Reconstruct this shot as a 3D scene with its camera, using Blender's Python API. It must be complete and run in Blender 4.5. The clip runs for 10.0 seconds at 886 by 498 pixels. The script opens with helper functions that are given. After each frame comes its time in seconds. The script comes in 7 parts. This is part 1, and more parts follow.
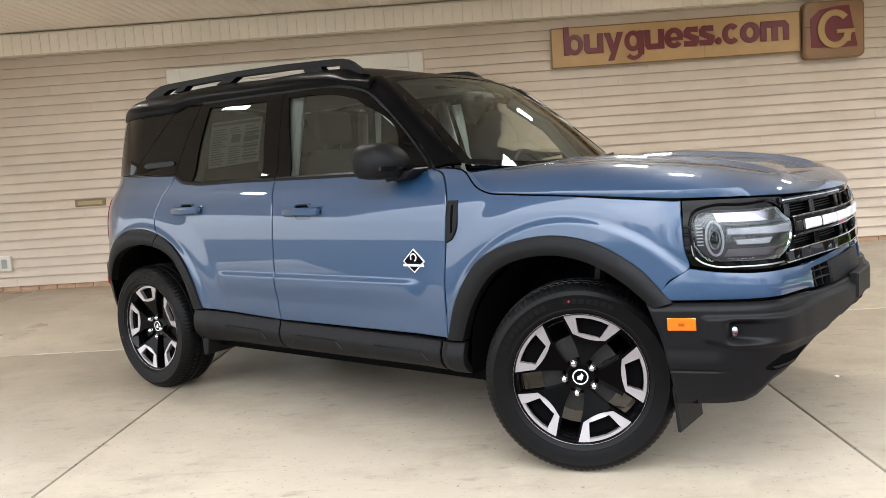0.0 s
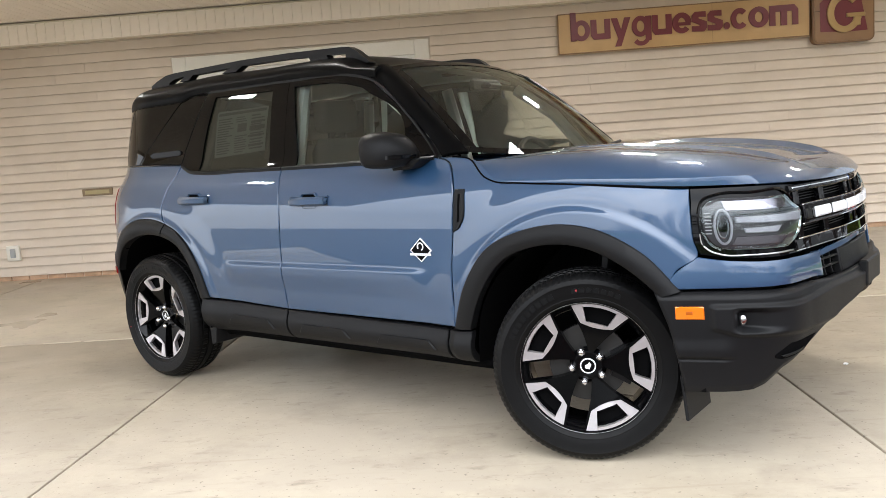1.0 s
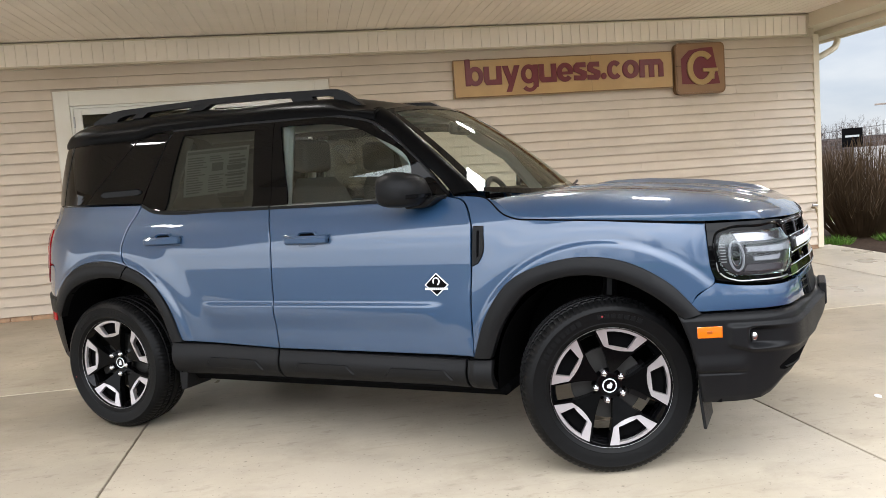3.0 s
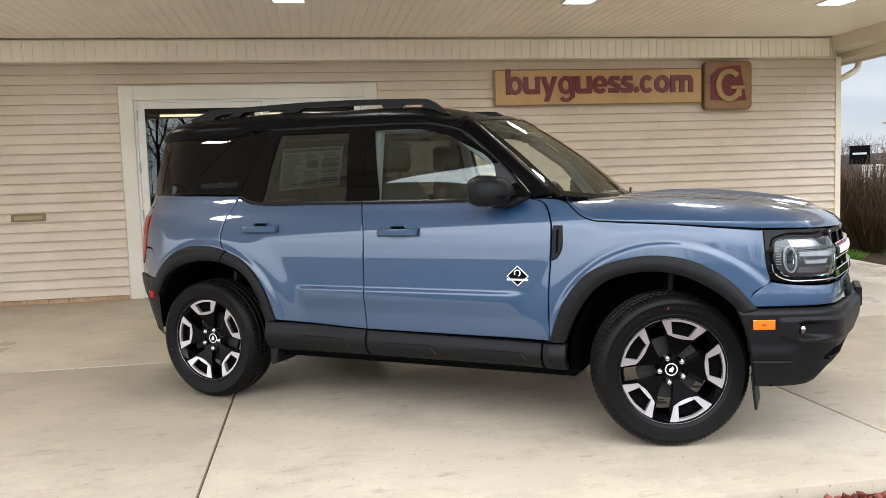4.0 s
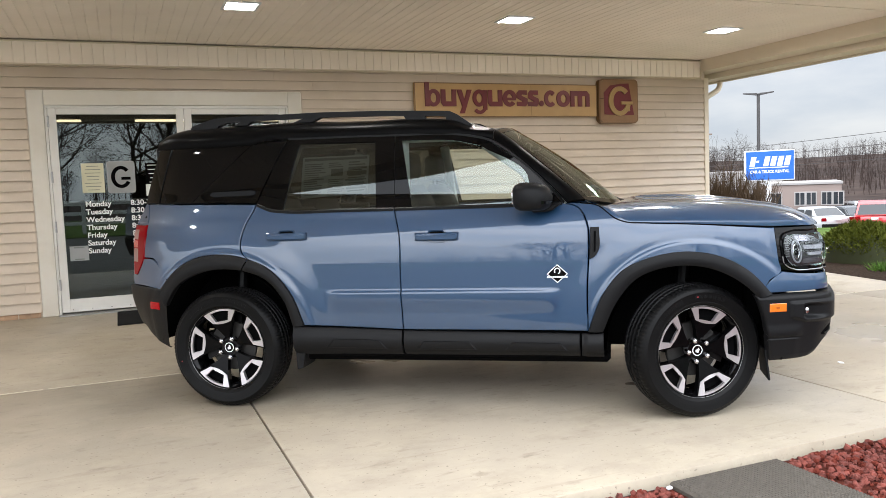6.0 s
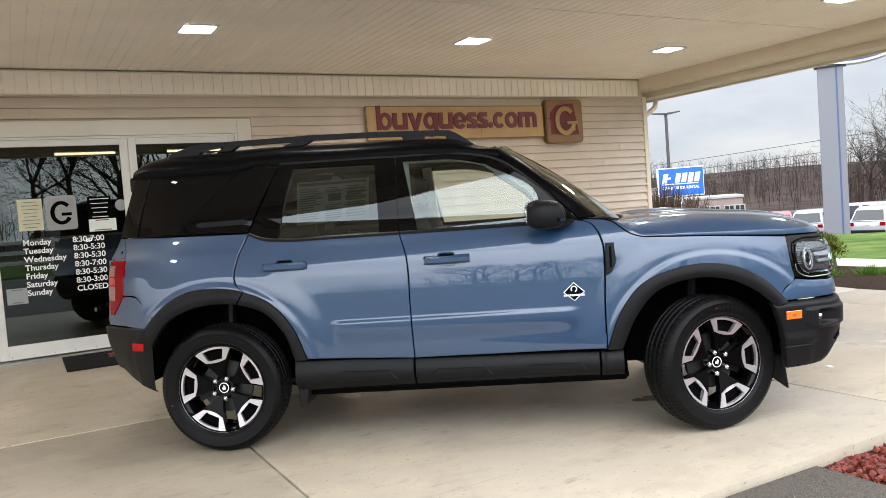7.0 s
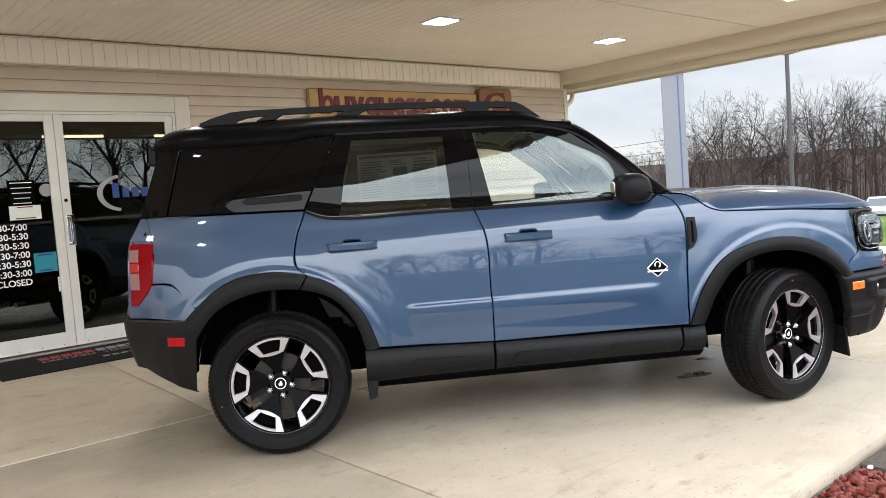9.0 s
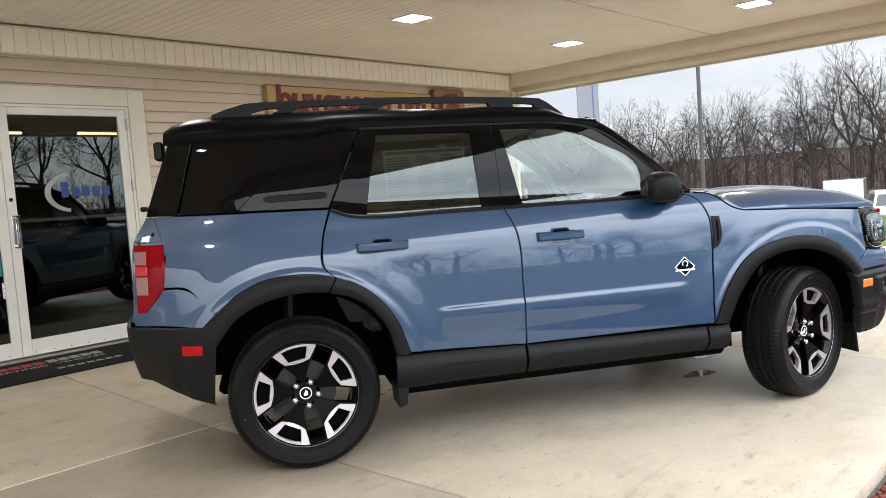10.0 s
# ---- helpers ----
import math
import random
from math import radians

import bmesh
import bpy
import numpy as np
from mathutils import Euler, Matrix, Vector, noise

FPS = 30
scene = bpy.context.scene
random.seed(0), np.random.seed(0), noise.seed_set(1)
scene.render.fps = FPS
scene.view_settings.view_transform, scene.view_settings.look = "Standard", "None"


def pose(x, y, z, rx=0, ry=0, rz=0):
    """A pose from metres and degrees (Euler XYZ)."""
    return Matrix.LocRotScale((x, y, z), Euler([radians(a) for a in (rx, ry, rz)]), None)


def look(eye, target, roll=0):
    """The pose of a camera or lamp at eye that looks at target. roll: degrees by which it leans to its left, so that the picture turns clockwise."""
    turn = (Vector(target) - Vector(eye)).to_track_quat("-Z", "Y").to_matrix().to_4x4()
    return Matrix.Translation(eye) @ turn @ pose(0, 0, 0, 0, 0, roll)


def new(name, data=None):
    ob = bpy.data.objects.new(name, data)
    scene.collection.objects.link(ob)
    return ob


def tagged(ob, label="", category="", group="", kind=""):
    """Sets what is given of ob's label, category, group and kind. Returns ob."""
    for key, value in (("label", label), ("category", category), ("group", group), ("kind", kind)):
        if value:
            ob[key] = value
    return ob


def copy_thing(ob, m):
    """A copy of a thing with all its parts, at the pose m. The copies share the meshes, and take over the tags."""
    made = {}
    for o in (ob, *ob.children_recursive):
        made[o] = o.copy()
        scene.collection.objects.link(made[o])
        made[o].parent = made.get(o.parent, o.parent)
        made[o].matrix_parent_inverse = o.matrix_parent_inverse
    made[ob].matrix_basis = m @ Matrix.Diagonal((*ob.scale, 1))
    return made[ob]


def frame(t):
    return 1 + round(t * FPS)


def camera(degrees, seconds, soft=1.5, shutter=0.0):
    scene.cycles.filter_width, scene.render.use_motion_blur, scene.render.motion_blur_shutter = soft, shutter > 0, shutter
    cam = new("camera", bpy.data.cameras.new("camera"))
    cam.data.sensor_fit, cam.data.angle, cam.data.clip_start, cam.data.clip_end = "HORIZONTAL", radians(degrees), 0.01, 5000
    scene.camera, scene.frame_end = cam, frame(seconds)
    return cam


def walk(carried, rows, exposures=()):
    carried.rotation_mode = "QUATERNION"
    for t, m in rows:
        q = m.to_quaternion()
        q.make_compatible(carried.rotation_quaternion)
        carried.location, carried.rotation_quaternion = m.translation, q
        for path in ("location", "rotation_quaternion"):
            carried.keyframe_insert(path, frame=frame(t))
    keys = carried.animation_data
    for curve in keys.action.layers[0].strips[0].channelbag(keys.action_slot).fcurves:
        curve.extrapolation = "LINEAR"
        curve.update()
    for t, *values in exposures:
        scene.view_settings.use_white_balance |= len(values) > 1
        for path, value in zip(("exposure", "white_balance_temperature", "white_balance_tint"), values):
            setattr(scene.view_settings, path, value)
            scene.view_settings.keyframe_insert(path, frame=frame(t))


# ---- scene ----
# camera ---------------------------------------------------------------------
cam = camera(59.0, 10.0, soft=0.4)
PATH = [
    (0, (-0.3, 0.05, 1.146), (-0.393, 2.037, 0.941), -3.7),
    (0.5, (-0.298, 0.051, 1.151), (-0.411, 2.036, 0.934), -3.7),
    (1, (-0.301, 0.057, 1.154), (-0.413, 2.04, 0.917), -4.0),
    (1.5, (-0.395, 0.115, 1.18), (-0.45, 2.099, 0.935), -4.6),
    (2, (-0.614, 0.102, 1.18), (-0.534, 2.086, 0.942), -4.3),
    (2.2, (-0.708, 0.106, 1.176), (-0.558, 2.088, 0.938), -4.1),
    (3.3, (-1.218, -0.19, 1.23), (-0.862, 1.77, 1.073), -3.7),
    (3.5, (-1.298, -0.288, 1.235), (-0.949, 1.675, 1.078), -2.9),
    (4, (-1.549, -0.427, 1.233), (-1.222, 1.539, 1.067), -1.9),
    (4.5, (-1.848, -0.502, 1.266), (-1.511, 1.461, 1.081), -2.2),
    (5, (-2.125, -0.585, 1.255), (-1.665, 1.35, 1.047), -1.8),
    (5.5, (-2.432, -0.486, 1.265), (-1.84, 1.415, 1.072), -1.9),
    (6, (-2.721, -0.382, 1.263), (-1.965, 1.462, 1.104), -2.2),
    (6.2, (-2.826, -0.344, 1.268), (-1.999, 1.47, 1.111), -2.5),
    (7.5, (-3.335, 0.201, 1.26), (-2.316, 1.92, 1.183), -4.9),
    (8, (-3.594, 0.375, 1.25), (-2.471, 2.027, 1.158), -4.8),
    (8.5, (-3.799, 0.664, 1.234), (-2.583, 2.246, 1.1), -4.8),
    (9, (-4.022, 0.909, 1.229), (-2.725, 2.426, 1.091), -4.3),
    (9.5, (-4.218, 1.146, 1.244), (-2.834, 2.584, 1.11), -4.0),
    (10, (-4.356, 1.447, 1.243), (-2.889, 2.799, 1.098), -4.1),
]
EXPOSURE = [(0, 0.28), (3, 0.22), (6, 0.14), (10, 0.26)]
walk(cam, [(t, look(eye, target, roll)) for t, eye, target, roll in PATH], EXPOSURE)

# world and sun ----------------------------------------------------------------
SUN_ELEVATION, SUN_TURN = 64.0, 207.0
world = bpy.data.worlds.new("overcast_sky")
scene.world = world
world.use_nodes = True
wn, wl = world.node_tree.nodes, world.node_tree.links
wn.clear()
sky = wn.new("ShaderNodeTexSky")
sky.sky_type = "NISHITA"
sky.sun_disc = False
sky.sun_elevation, sky.sun_rotation = radians(SUN_ELEVATION), radians(SUN_TURN)
wcoord = wn.new("ShaderNodeTexCoord")
wmap = wn.new("ShaderNodeMapping")
wmap.inputs["Scale"].default_value = (1.0, 1.0, 3.2)
wnoise = wn.new("ShaderNodeTexNoise")
wnoise.inputs["Scale"].default_value = 2.6
wnoise.inputs["Detail"].default_value = 7.0
wnoise.inputs["Roughness"].default_value = 0.55
wramp = wn.new("ShaderNodeValToRGB")
wramp.color_ramp.elements[0].position, wramp.color_ramp.elements[0].color = 0.36, (5.0, 5.5, 6.3, 1)
wramp.color_ramp.elements[1].position, wramp.color_ramp.elements[1].color = 0.60, (7.4, 7.5, 7.7, 1)
wmix = wn.new("ShaderNodeMix")
wmix.data_type = "RGBA"
wmix.inputs[0].default_value = 0.86
wback = wn.new("ShaderNodeBackground")
wback.inputs["Strength"].default_value = 0.118
wout = wn.new("ShaderNodeOutputWorld")
wl.new(wcoord.outputs["Generated"], wmap.inputs["Vector"])
wl.new(wmap.outputs["Vector"], wnoise.inputs["Vector"])
wl.new(wnoise.outputs["Fac"], wramp.inputs["Fac"])
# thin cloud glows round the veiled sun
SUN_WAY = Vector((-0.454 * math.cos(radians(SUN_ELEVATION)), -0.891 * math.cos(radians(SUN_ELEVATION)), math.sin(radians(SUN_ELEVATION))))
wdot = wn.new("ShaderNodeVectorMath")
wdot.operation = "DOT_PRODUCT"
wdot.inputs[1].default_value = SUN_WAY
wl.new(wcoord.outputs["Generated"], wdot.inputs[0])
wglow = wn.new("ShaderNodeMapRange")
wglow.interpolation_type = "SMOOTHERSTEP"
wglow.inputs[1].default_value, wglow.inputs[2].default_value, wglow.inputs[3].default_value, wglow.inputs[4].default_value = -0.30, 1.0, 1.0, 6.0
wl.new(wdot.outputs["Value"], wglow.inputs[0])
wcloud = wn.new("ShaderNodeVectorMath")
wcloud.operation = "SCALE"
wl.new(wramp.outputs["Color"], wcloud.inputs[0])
# the cloud deck is brighter overhead than near the horizon
wsplit = wn.new("ShaderNodeSeparateXYZ")
wl.new(wcoord.outputs["Generated"], wsplit.inputs[0])
wrise = wn.new("ShaderNodeMapRange")
wrise.inputs[1].default_value, wrise.inputs[2].default_value, wrise.inputs[3].default_value, wrise.inputs[4].default_value = 0.05, 0.9, 0.95, 1.25
wl.new(wsplit.outputs["Z"], wrise.inputs[0])
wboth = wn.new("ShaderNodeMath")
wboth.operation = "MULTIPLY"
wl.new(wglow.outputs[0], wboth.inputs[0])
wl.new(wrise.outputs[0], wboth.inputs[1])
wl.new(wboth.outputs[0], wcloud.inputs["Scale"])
wl.new(sky.outputs["Color"], wmix.inputs[6])
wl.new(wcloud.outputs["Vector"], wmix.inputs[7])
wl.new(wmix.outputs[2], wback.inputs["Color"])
wl.new(wback.outputs["Background"], wout.inputs["Surface"])
sun = new("sun", bpy.data.lights.new("sun", "SUN"))
sun.data.energy, sun.data.angle, sun.data.color = 0.5, radians(60), (1.0, 0.95, 0.88)
sun.matrix_world = look(SUN_WAY * 40, (0, 0, 0))


# materials --------------------------------------------------------------------
def shader(name, colour, rough=0.5, metal=0.0, coat=0.0, spec=0.5, vary=0.0, scale=8.0, bump=0.0, bump_scale=60.0,
           stain=None, stain_scale=1.2, piece=0.0, coat_rough=0.03, coat_ior=1.55):
    """A plain surface with grain, stains and relief: vary in brightness, stain colour by large noise, piece by object."""
    m = bpy.data.materials.new(name)
    m.use_nodes = True
    n, l = m.node_tree.nodes, m.node_tree.links
    b = n["Principled BSDF"]
    b.inputs["Roughness"].default_value = rough
    b.inputs["Metallic"].default_value = metal
    b.inputs["Coat Weight"].default_value = coat
    b.inputs["Coat Roughness"].default_value = coat_rough
    b.inputs["Coat IOR"].default_value = coat_ior
    b.inputs["Specular IOR Level"].default_value = spec
    coord = n.new("ShaderNodeTexCoord")
    last = None

    def mixer(fac, a, c, kind="MIX"):
        x = n.new("ShaderNodeMix")
        x.data_type, x.blend_type = "RGBA", kind
        for sock, v in ((x.inputs[0], fac), (x.inputs[6], a), (x.inputs[7], c)):
            if isinstance(v, (int, float)):
                sock.default_value = v
            elif isinstance(v, tuple):
                sock.default_value = (*v, 1)
            else:
                l.new(v, sock)
        return x.outputs[2]

    base = tuple(colour)
    if stain:
        t = n.new("ShaderNodeTexNoise")
        t.inputs["Scale"].default_value, t.inputs["Detail"].default_value, t.inputs["Roughness"].default_value = stain_scale, 6, 0.62
        l.new(coord.outputs["Object"], t.inputs["Vector"])
        r = n.new("ShaderNodeMapRange")
        r.inputs[1].default_value, r.inputs[2].default_value = 0.45, 0.72
        l.new(t.outputs["Fac"], r.inputs[0])
        last = mixer(r.outputs[0], base, tuple(stain))
    if vary:
        t = n.new("ShaderNodeTexNoise")
        t.inputs["Scale"].default_value, t.inputs["Detail"].default_value = scale, 5
        l.new(coord.outputs["Object"], t.inputs["Vector"])
        r = n.new("ShaderNodeMapRange")
        r.inputs[1].default_value, r.inputs[2].default_value = 0.3, 0.7
        r.inputs[3].default_value, r.inputs[4].default_value = 1 - vary, 1 + vary
        l.new(t.outputs["Fac"], r.inputs[0])
        c = n.new("ShaderNodeCombineColor")
        for k in range(3):
            l.new(r.outputs[0], c.inputs[k])
        last = mixer(1.0, last or base, c.outputs[0], "MULTIPLY")
    if piece:
        o = n.new("ShaderNodeObjectInfo")
        r = n.new("ShaderNodeMapRange")
        r.inputs[3].default_value, r.inputs[4].default_value = 1 - piece, 1 + piece
        l.new(o.outputs["Random"], r.inputs[0])
        c = n.new("ShaderNodeCombineColor")
        for k in range(3):
            l.new(r.outputs[0], c.inputs[k])
        last = mixer(1.0, last or base, c.outputs[0], "MULTIPLY")
    if last:
        l.new(last, b.inputs["Base Color"])
    else:
        b.inputs["Base Color"].default_value = (*base, 1)
    if bump:
        t = n.new("ShaderNodeTexNoise")
        t.inputs["Scale"].default_value, t.inputs["Detail"].default_value = bump_scale, 4
        l.new(coord.outputs["Object"], t.inputs["Vector"])
        k = n.new("ShaderNodeBump")
        k.inputs["Strength"].default_value, k.inputs["Distance"].default_value = 1.0, bump
        l.new(t.outputs["Fac"], k.inputs["Height"])
        l.new(k.outputs["Normal"], b.inputs["Normal"])
    return m


def glass(name, tint, ior=1.5):
    """A thin pane: clear or tinted, with Fresnel gloss."""
    m = bpy.data.materials.new(name)
    m.use_nodes = True
    n, l = m.node_tree.nodes, m.node_tree.links
    n.remove(n["Principled BSDF"])
    t, g, f, x = (n.new(k) for k in ("ShaderNodeBsdfTransparent", "ShaderNodeBsdfGlossy", "ShaderNodeFresnel", "ShaderNodeMixShader"))
    t.inputs["Color"].default_value = (*tint, 1)
    g.inputs["Roughness"].default_value = 0.0
    g.inputs["Color"].default_value = (0.90, 1.0, 0.98, 1)
    f.inputs["IOR"].default_value = ior
    l.new(f.outputs[0], x.inputs[0])
    l.new(t.outputs[0], x.inputs[1])
    l.new(g.outputs[0], x.inputs[2])
    l.new(x.outputs[0], n["Material Output"].inputs["Surface"])
    return m


def glow(name, colour, strength):
    m = bpy.data.materials.new(name)
    m.use_nodes = True
    b = m.node_tree.nodes["Principled BSDF"]
    b.inputs["Base Color"].default_value = (*colour, 1)
    b.inputs["Emission Color"].default_value = (*colour, 1)
    b.inputs["Emission Strength"].default_value = strength
    return m


PAINT = shader("blue_grey_metallic_paint", (0.0112, 0.0465, 0.110), 0.45, 0.18, 1.0, vary=0.05, scale=900, coat_rough=0.012, coat_ior=1.62)
CLAD = shader("black_textured_plastic", (0.0065, 0.0066, 0.0072), 0.46, bump=0.0004, bump_scale=900, vary=0.08, scale=5, spec=0.17)
GLOSS = shader("gloss_black", (0.002, 0.002, 0.0023), 0.02, spec=0.18)
ROOFBLACK = shader("black_roof_paint", (0.0025, 0.0025, 0.0027), 0.34, spec=0.05)
SATIN = shader("satin_black_metal", (0.005, 0.005, 0.0055), 0.38, spec=0.2)
ROTOR = shader("brake_rotor_steel", (0.035, 0.033, 0.031), 0.5, 0.5)
DARK = shader("dark_liner", (0.0028, 0.0028, 0.003), 0.9, spec=0.02)
SPOKE = shader("black_spoke_paint", (0.002, 0.002, 0.0022), 0.12, spec=0.08)
RUBBER = shader("tyre_rubber", (0.0042, 0.0042, 0.0044), 0.40, spec=0.12, bump=0.0006, bump_scale=400, vary=0.12, scale=20)
MACHINED = shader("machined_aluminium", (0.56, 0.53, 0.545), 0.36, 0.8)
CHROME = shader("chrome", (0.72, 0.72, 0.74), 0.08, 1.0)
STEEL = shader("grey_steel", (0.42, 0.42, 0.42), 0.35, 0.9, vary=0.1, scale=40)
WHITEPL = shader("white_plastic", (0.75, 0.76, 0.78), 0.35)
AMBER = shader("amber_lens", (0.72, 0.15, 0.004), 0.15, coat=1.0)
REDLENS = shader("red_lens", (0.19, 0.001, 0.004), 0.12, spec=0.14)
CLEARLENS = glass("clear_lens", (0.94, 0.95, 0.97), 1.5)
GLASSF = glass("green_tinted_glass", (0.95, 0.99, 0.96), 1.70)
GLASSS = glass("side_window_glass", (0.88, 0.95, 0.91), 1.80)
GLASSR = glass("dark_privacy_glass", (0.118, 0.128, 0.12), 1.74)
GLASSD = glass("door_glass", (0.34, 0.35, 0.34), 1.65)
SEAT = shader("grey_seat_fabric", (0.032, 0.034, 0.034), 0.8, vary=0.15, scale=60)
TRIM_LIGHT = shader("light_grey_lining", (0.60, 0.63, 0.61), 0.85)
DASH = shader("dark_dashboard", (0.035, 0.036, 0.038), 0.6)
PAPER = shader("sticker_paper", (0.72, 0.76, 0.72), 0.6)
INK = shader("grey_print", (0.16, 0.18, 0.17), 0.7)

SIDING = shader("beige_vinyl_siding", (0.575, 0.490, 0.400), 0.55, vary=0.05, scale=3, piece=0.035, stain=(0.535, 0.448, 0.352), stain_scale=1.6)
SOFFIT = shader("cream_vinyl_soffit", (0.95, 0.87, 0.775), 0.6, vary=0.03, scale=2.2, stain=(0.92, 0.83, 0.72), stain_scale=0.7)
FASCIA = shader("cream_metal_fascia", (0.70, 0.62, 0.49), 0.5, vary=0.03, scale=2)
CASING = shader("off_white_painted_casing", (0.68, 0.65, 0.58), 0.45, vary=0.04, scale=5, stain=(0.60, 0.56, 0.48), stain_scale=2.5)
ALU = shader("white_painted_aluminium", (0.68, 0.67, 0.63), 0.4, vary=0.04, scale=6)
BRICK = shader("foundation_brick", (0.42, 0.27, 0.17), 0.85, vary=0.2, scale=14, bump=0.002)
ROOM = shader("darkened_room_wall", (0.10, 0.09, 0.08), 0.9)
SIGN_TAN = shader("tan_sign_panel", (0.46, 0.29, 0.12), 0.5, vary=0.06, scale=3, stain=(0.38, 0.235, 0.095), stain_scale=2.0)
SIGN_RED = shader("maroon_letter", (0.125, 0.008, 0.013), 0.45)
SIGN_GOLD = shader("gold_logo", (0.34, 0.22, 0.09), 0.35, 0.4)
SIGN_EDGE = shader("bronze_edge", (0.17, 0.09, 0.035), 0.45)
MAT = shader("black_rubber_mat", (0.010, 0.010, 0.011), 0.85, spec=0.1, bump=0.001, bump_scale=300)
MATRED = shader("mat_red_print", (0.28, 0.02, 0.025), 0.8)
MATGREY = shader("mat_grey_print", (0.22, 0.22, 0.22), 0.8)
WHITE = shader("white_vinyl_lettering", (0.8, 0.8, 0.8), 0.5)
ROCK = shader("red_lava_rock", (0.155, 0.036, 0.025), 0.9, spec=0.05, vary=0.35, scale=25, bump=0.004, bump_scale=45, piece=0.35)
ROCKBED = shader("red_gravel_bed", (0.060, 0.017, 0.012), 0.95, spec=0.05, vary=0.5, scale=30, bump=0.01, bump_scale=25)
PAVER = shader("grey_textured_paver", (0.095, 0.085, 0.073), 0.9, spec=0.05, vary=0.12, scale=60, bump=0.002, bump_scale=120)
ASPHALT = shader("asphalt", (0.095, 0.093, 0.089), 0.9, spec=0.1, vary=0.25, scale=30, bump=0.004, bump_scale=150, stain=(0.105, 0.103, 0.098), stain_scale=0.15)
GRASS = shader("lawn_grass", (0.055, 0.095, 0.022), 0.9, spec=0.05, vary=0.35, scale=1.6, bump=0.02, bump_scale=40, stain=(0.11, 0.14, 0.04), stain_scale=0.35)
MULCH = shader("dark_mulch", (0.030, 0.020, 0.014), 0.95, spec=0.05, vary=0.6, scale=28, bump=0.02, bump_scale=35)
WALKWAY = shader("concrete_sidewalk", (0.37, 0.325, 0.265), 0.9, vary=0.08, scale=8)
BARK = shader("bare_bark", (0.042, 0.034, 0.028), 0.95, spec=0.05, vary=0.25, scale=6)
TWIG = shader("bare_twigs", (0.038, 0.032, 0.028), 0.95, spec=0.05)
FARWOOD = shader("winter_woodland_mass", (0.036, 0.027, 0.024), 0.95, spec=0.05, vary=0.4, scale=0.12, stain=(0.052, 0.034, 0.029), stain_scale=0.03)
STEM = shader("brown_shrub_stems", (0.062, 0.042, 0.026), 0.9, spec=0.05, vary=0.25, scale=5)
HILL = shader("winter_woodland_floor", (0.034, 0.026, 0.023), 0.95, spec=0.05, vary=0.45, scale=0.35, stain=(0.045, 0.032, 0.027), stain_scale=0.05)
YEW = shader("yellow_green_evergreen", (0.075, 0.088, 0.014), 0.9, spec=0.05, vary=0.35, scale=9)
BLADE = shader("grass_blades", (0.085, 0.17, 0.03), 0.85, spec=0.05)
POLE = shader("dark_bronze_pole", (0.045, 0.042, 0.042), 0.5)
PYLON = shader("pale_sign_pylon", (0.155, 0.16, 0.18), 0.45)
BLUE = shader("blue_sign_face", (0.006, 0.10, 0.42), 0.4)
NAVY = shader("navy_blue", (0.015, 0.05, 0.22), 0.35)
STUCCO = shader("pinkish_stucco", (0.23, 0.18, 0.16), 0.85, vary=0.05, scale=0.6)
STUCCO_W = shader("white_stucco", (0.30, 0.285, 0.275), 0.85, vary=0.05, scale=0.5)
DARKWIN = shader("dark_window", (0.02, 0.024, 0.028), 0.1)
WOODPOLE = shader("weathered_pole_wood", (0.16, 0.13, 0.11), 0.9)


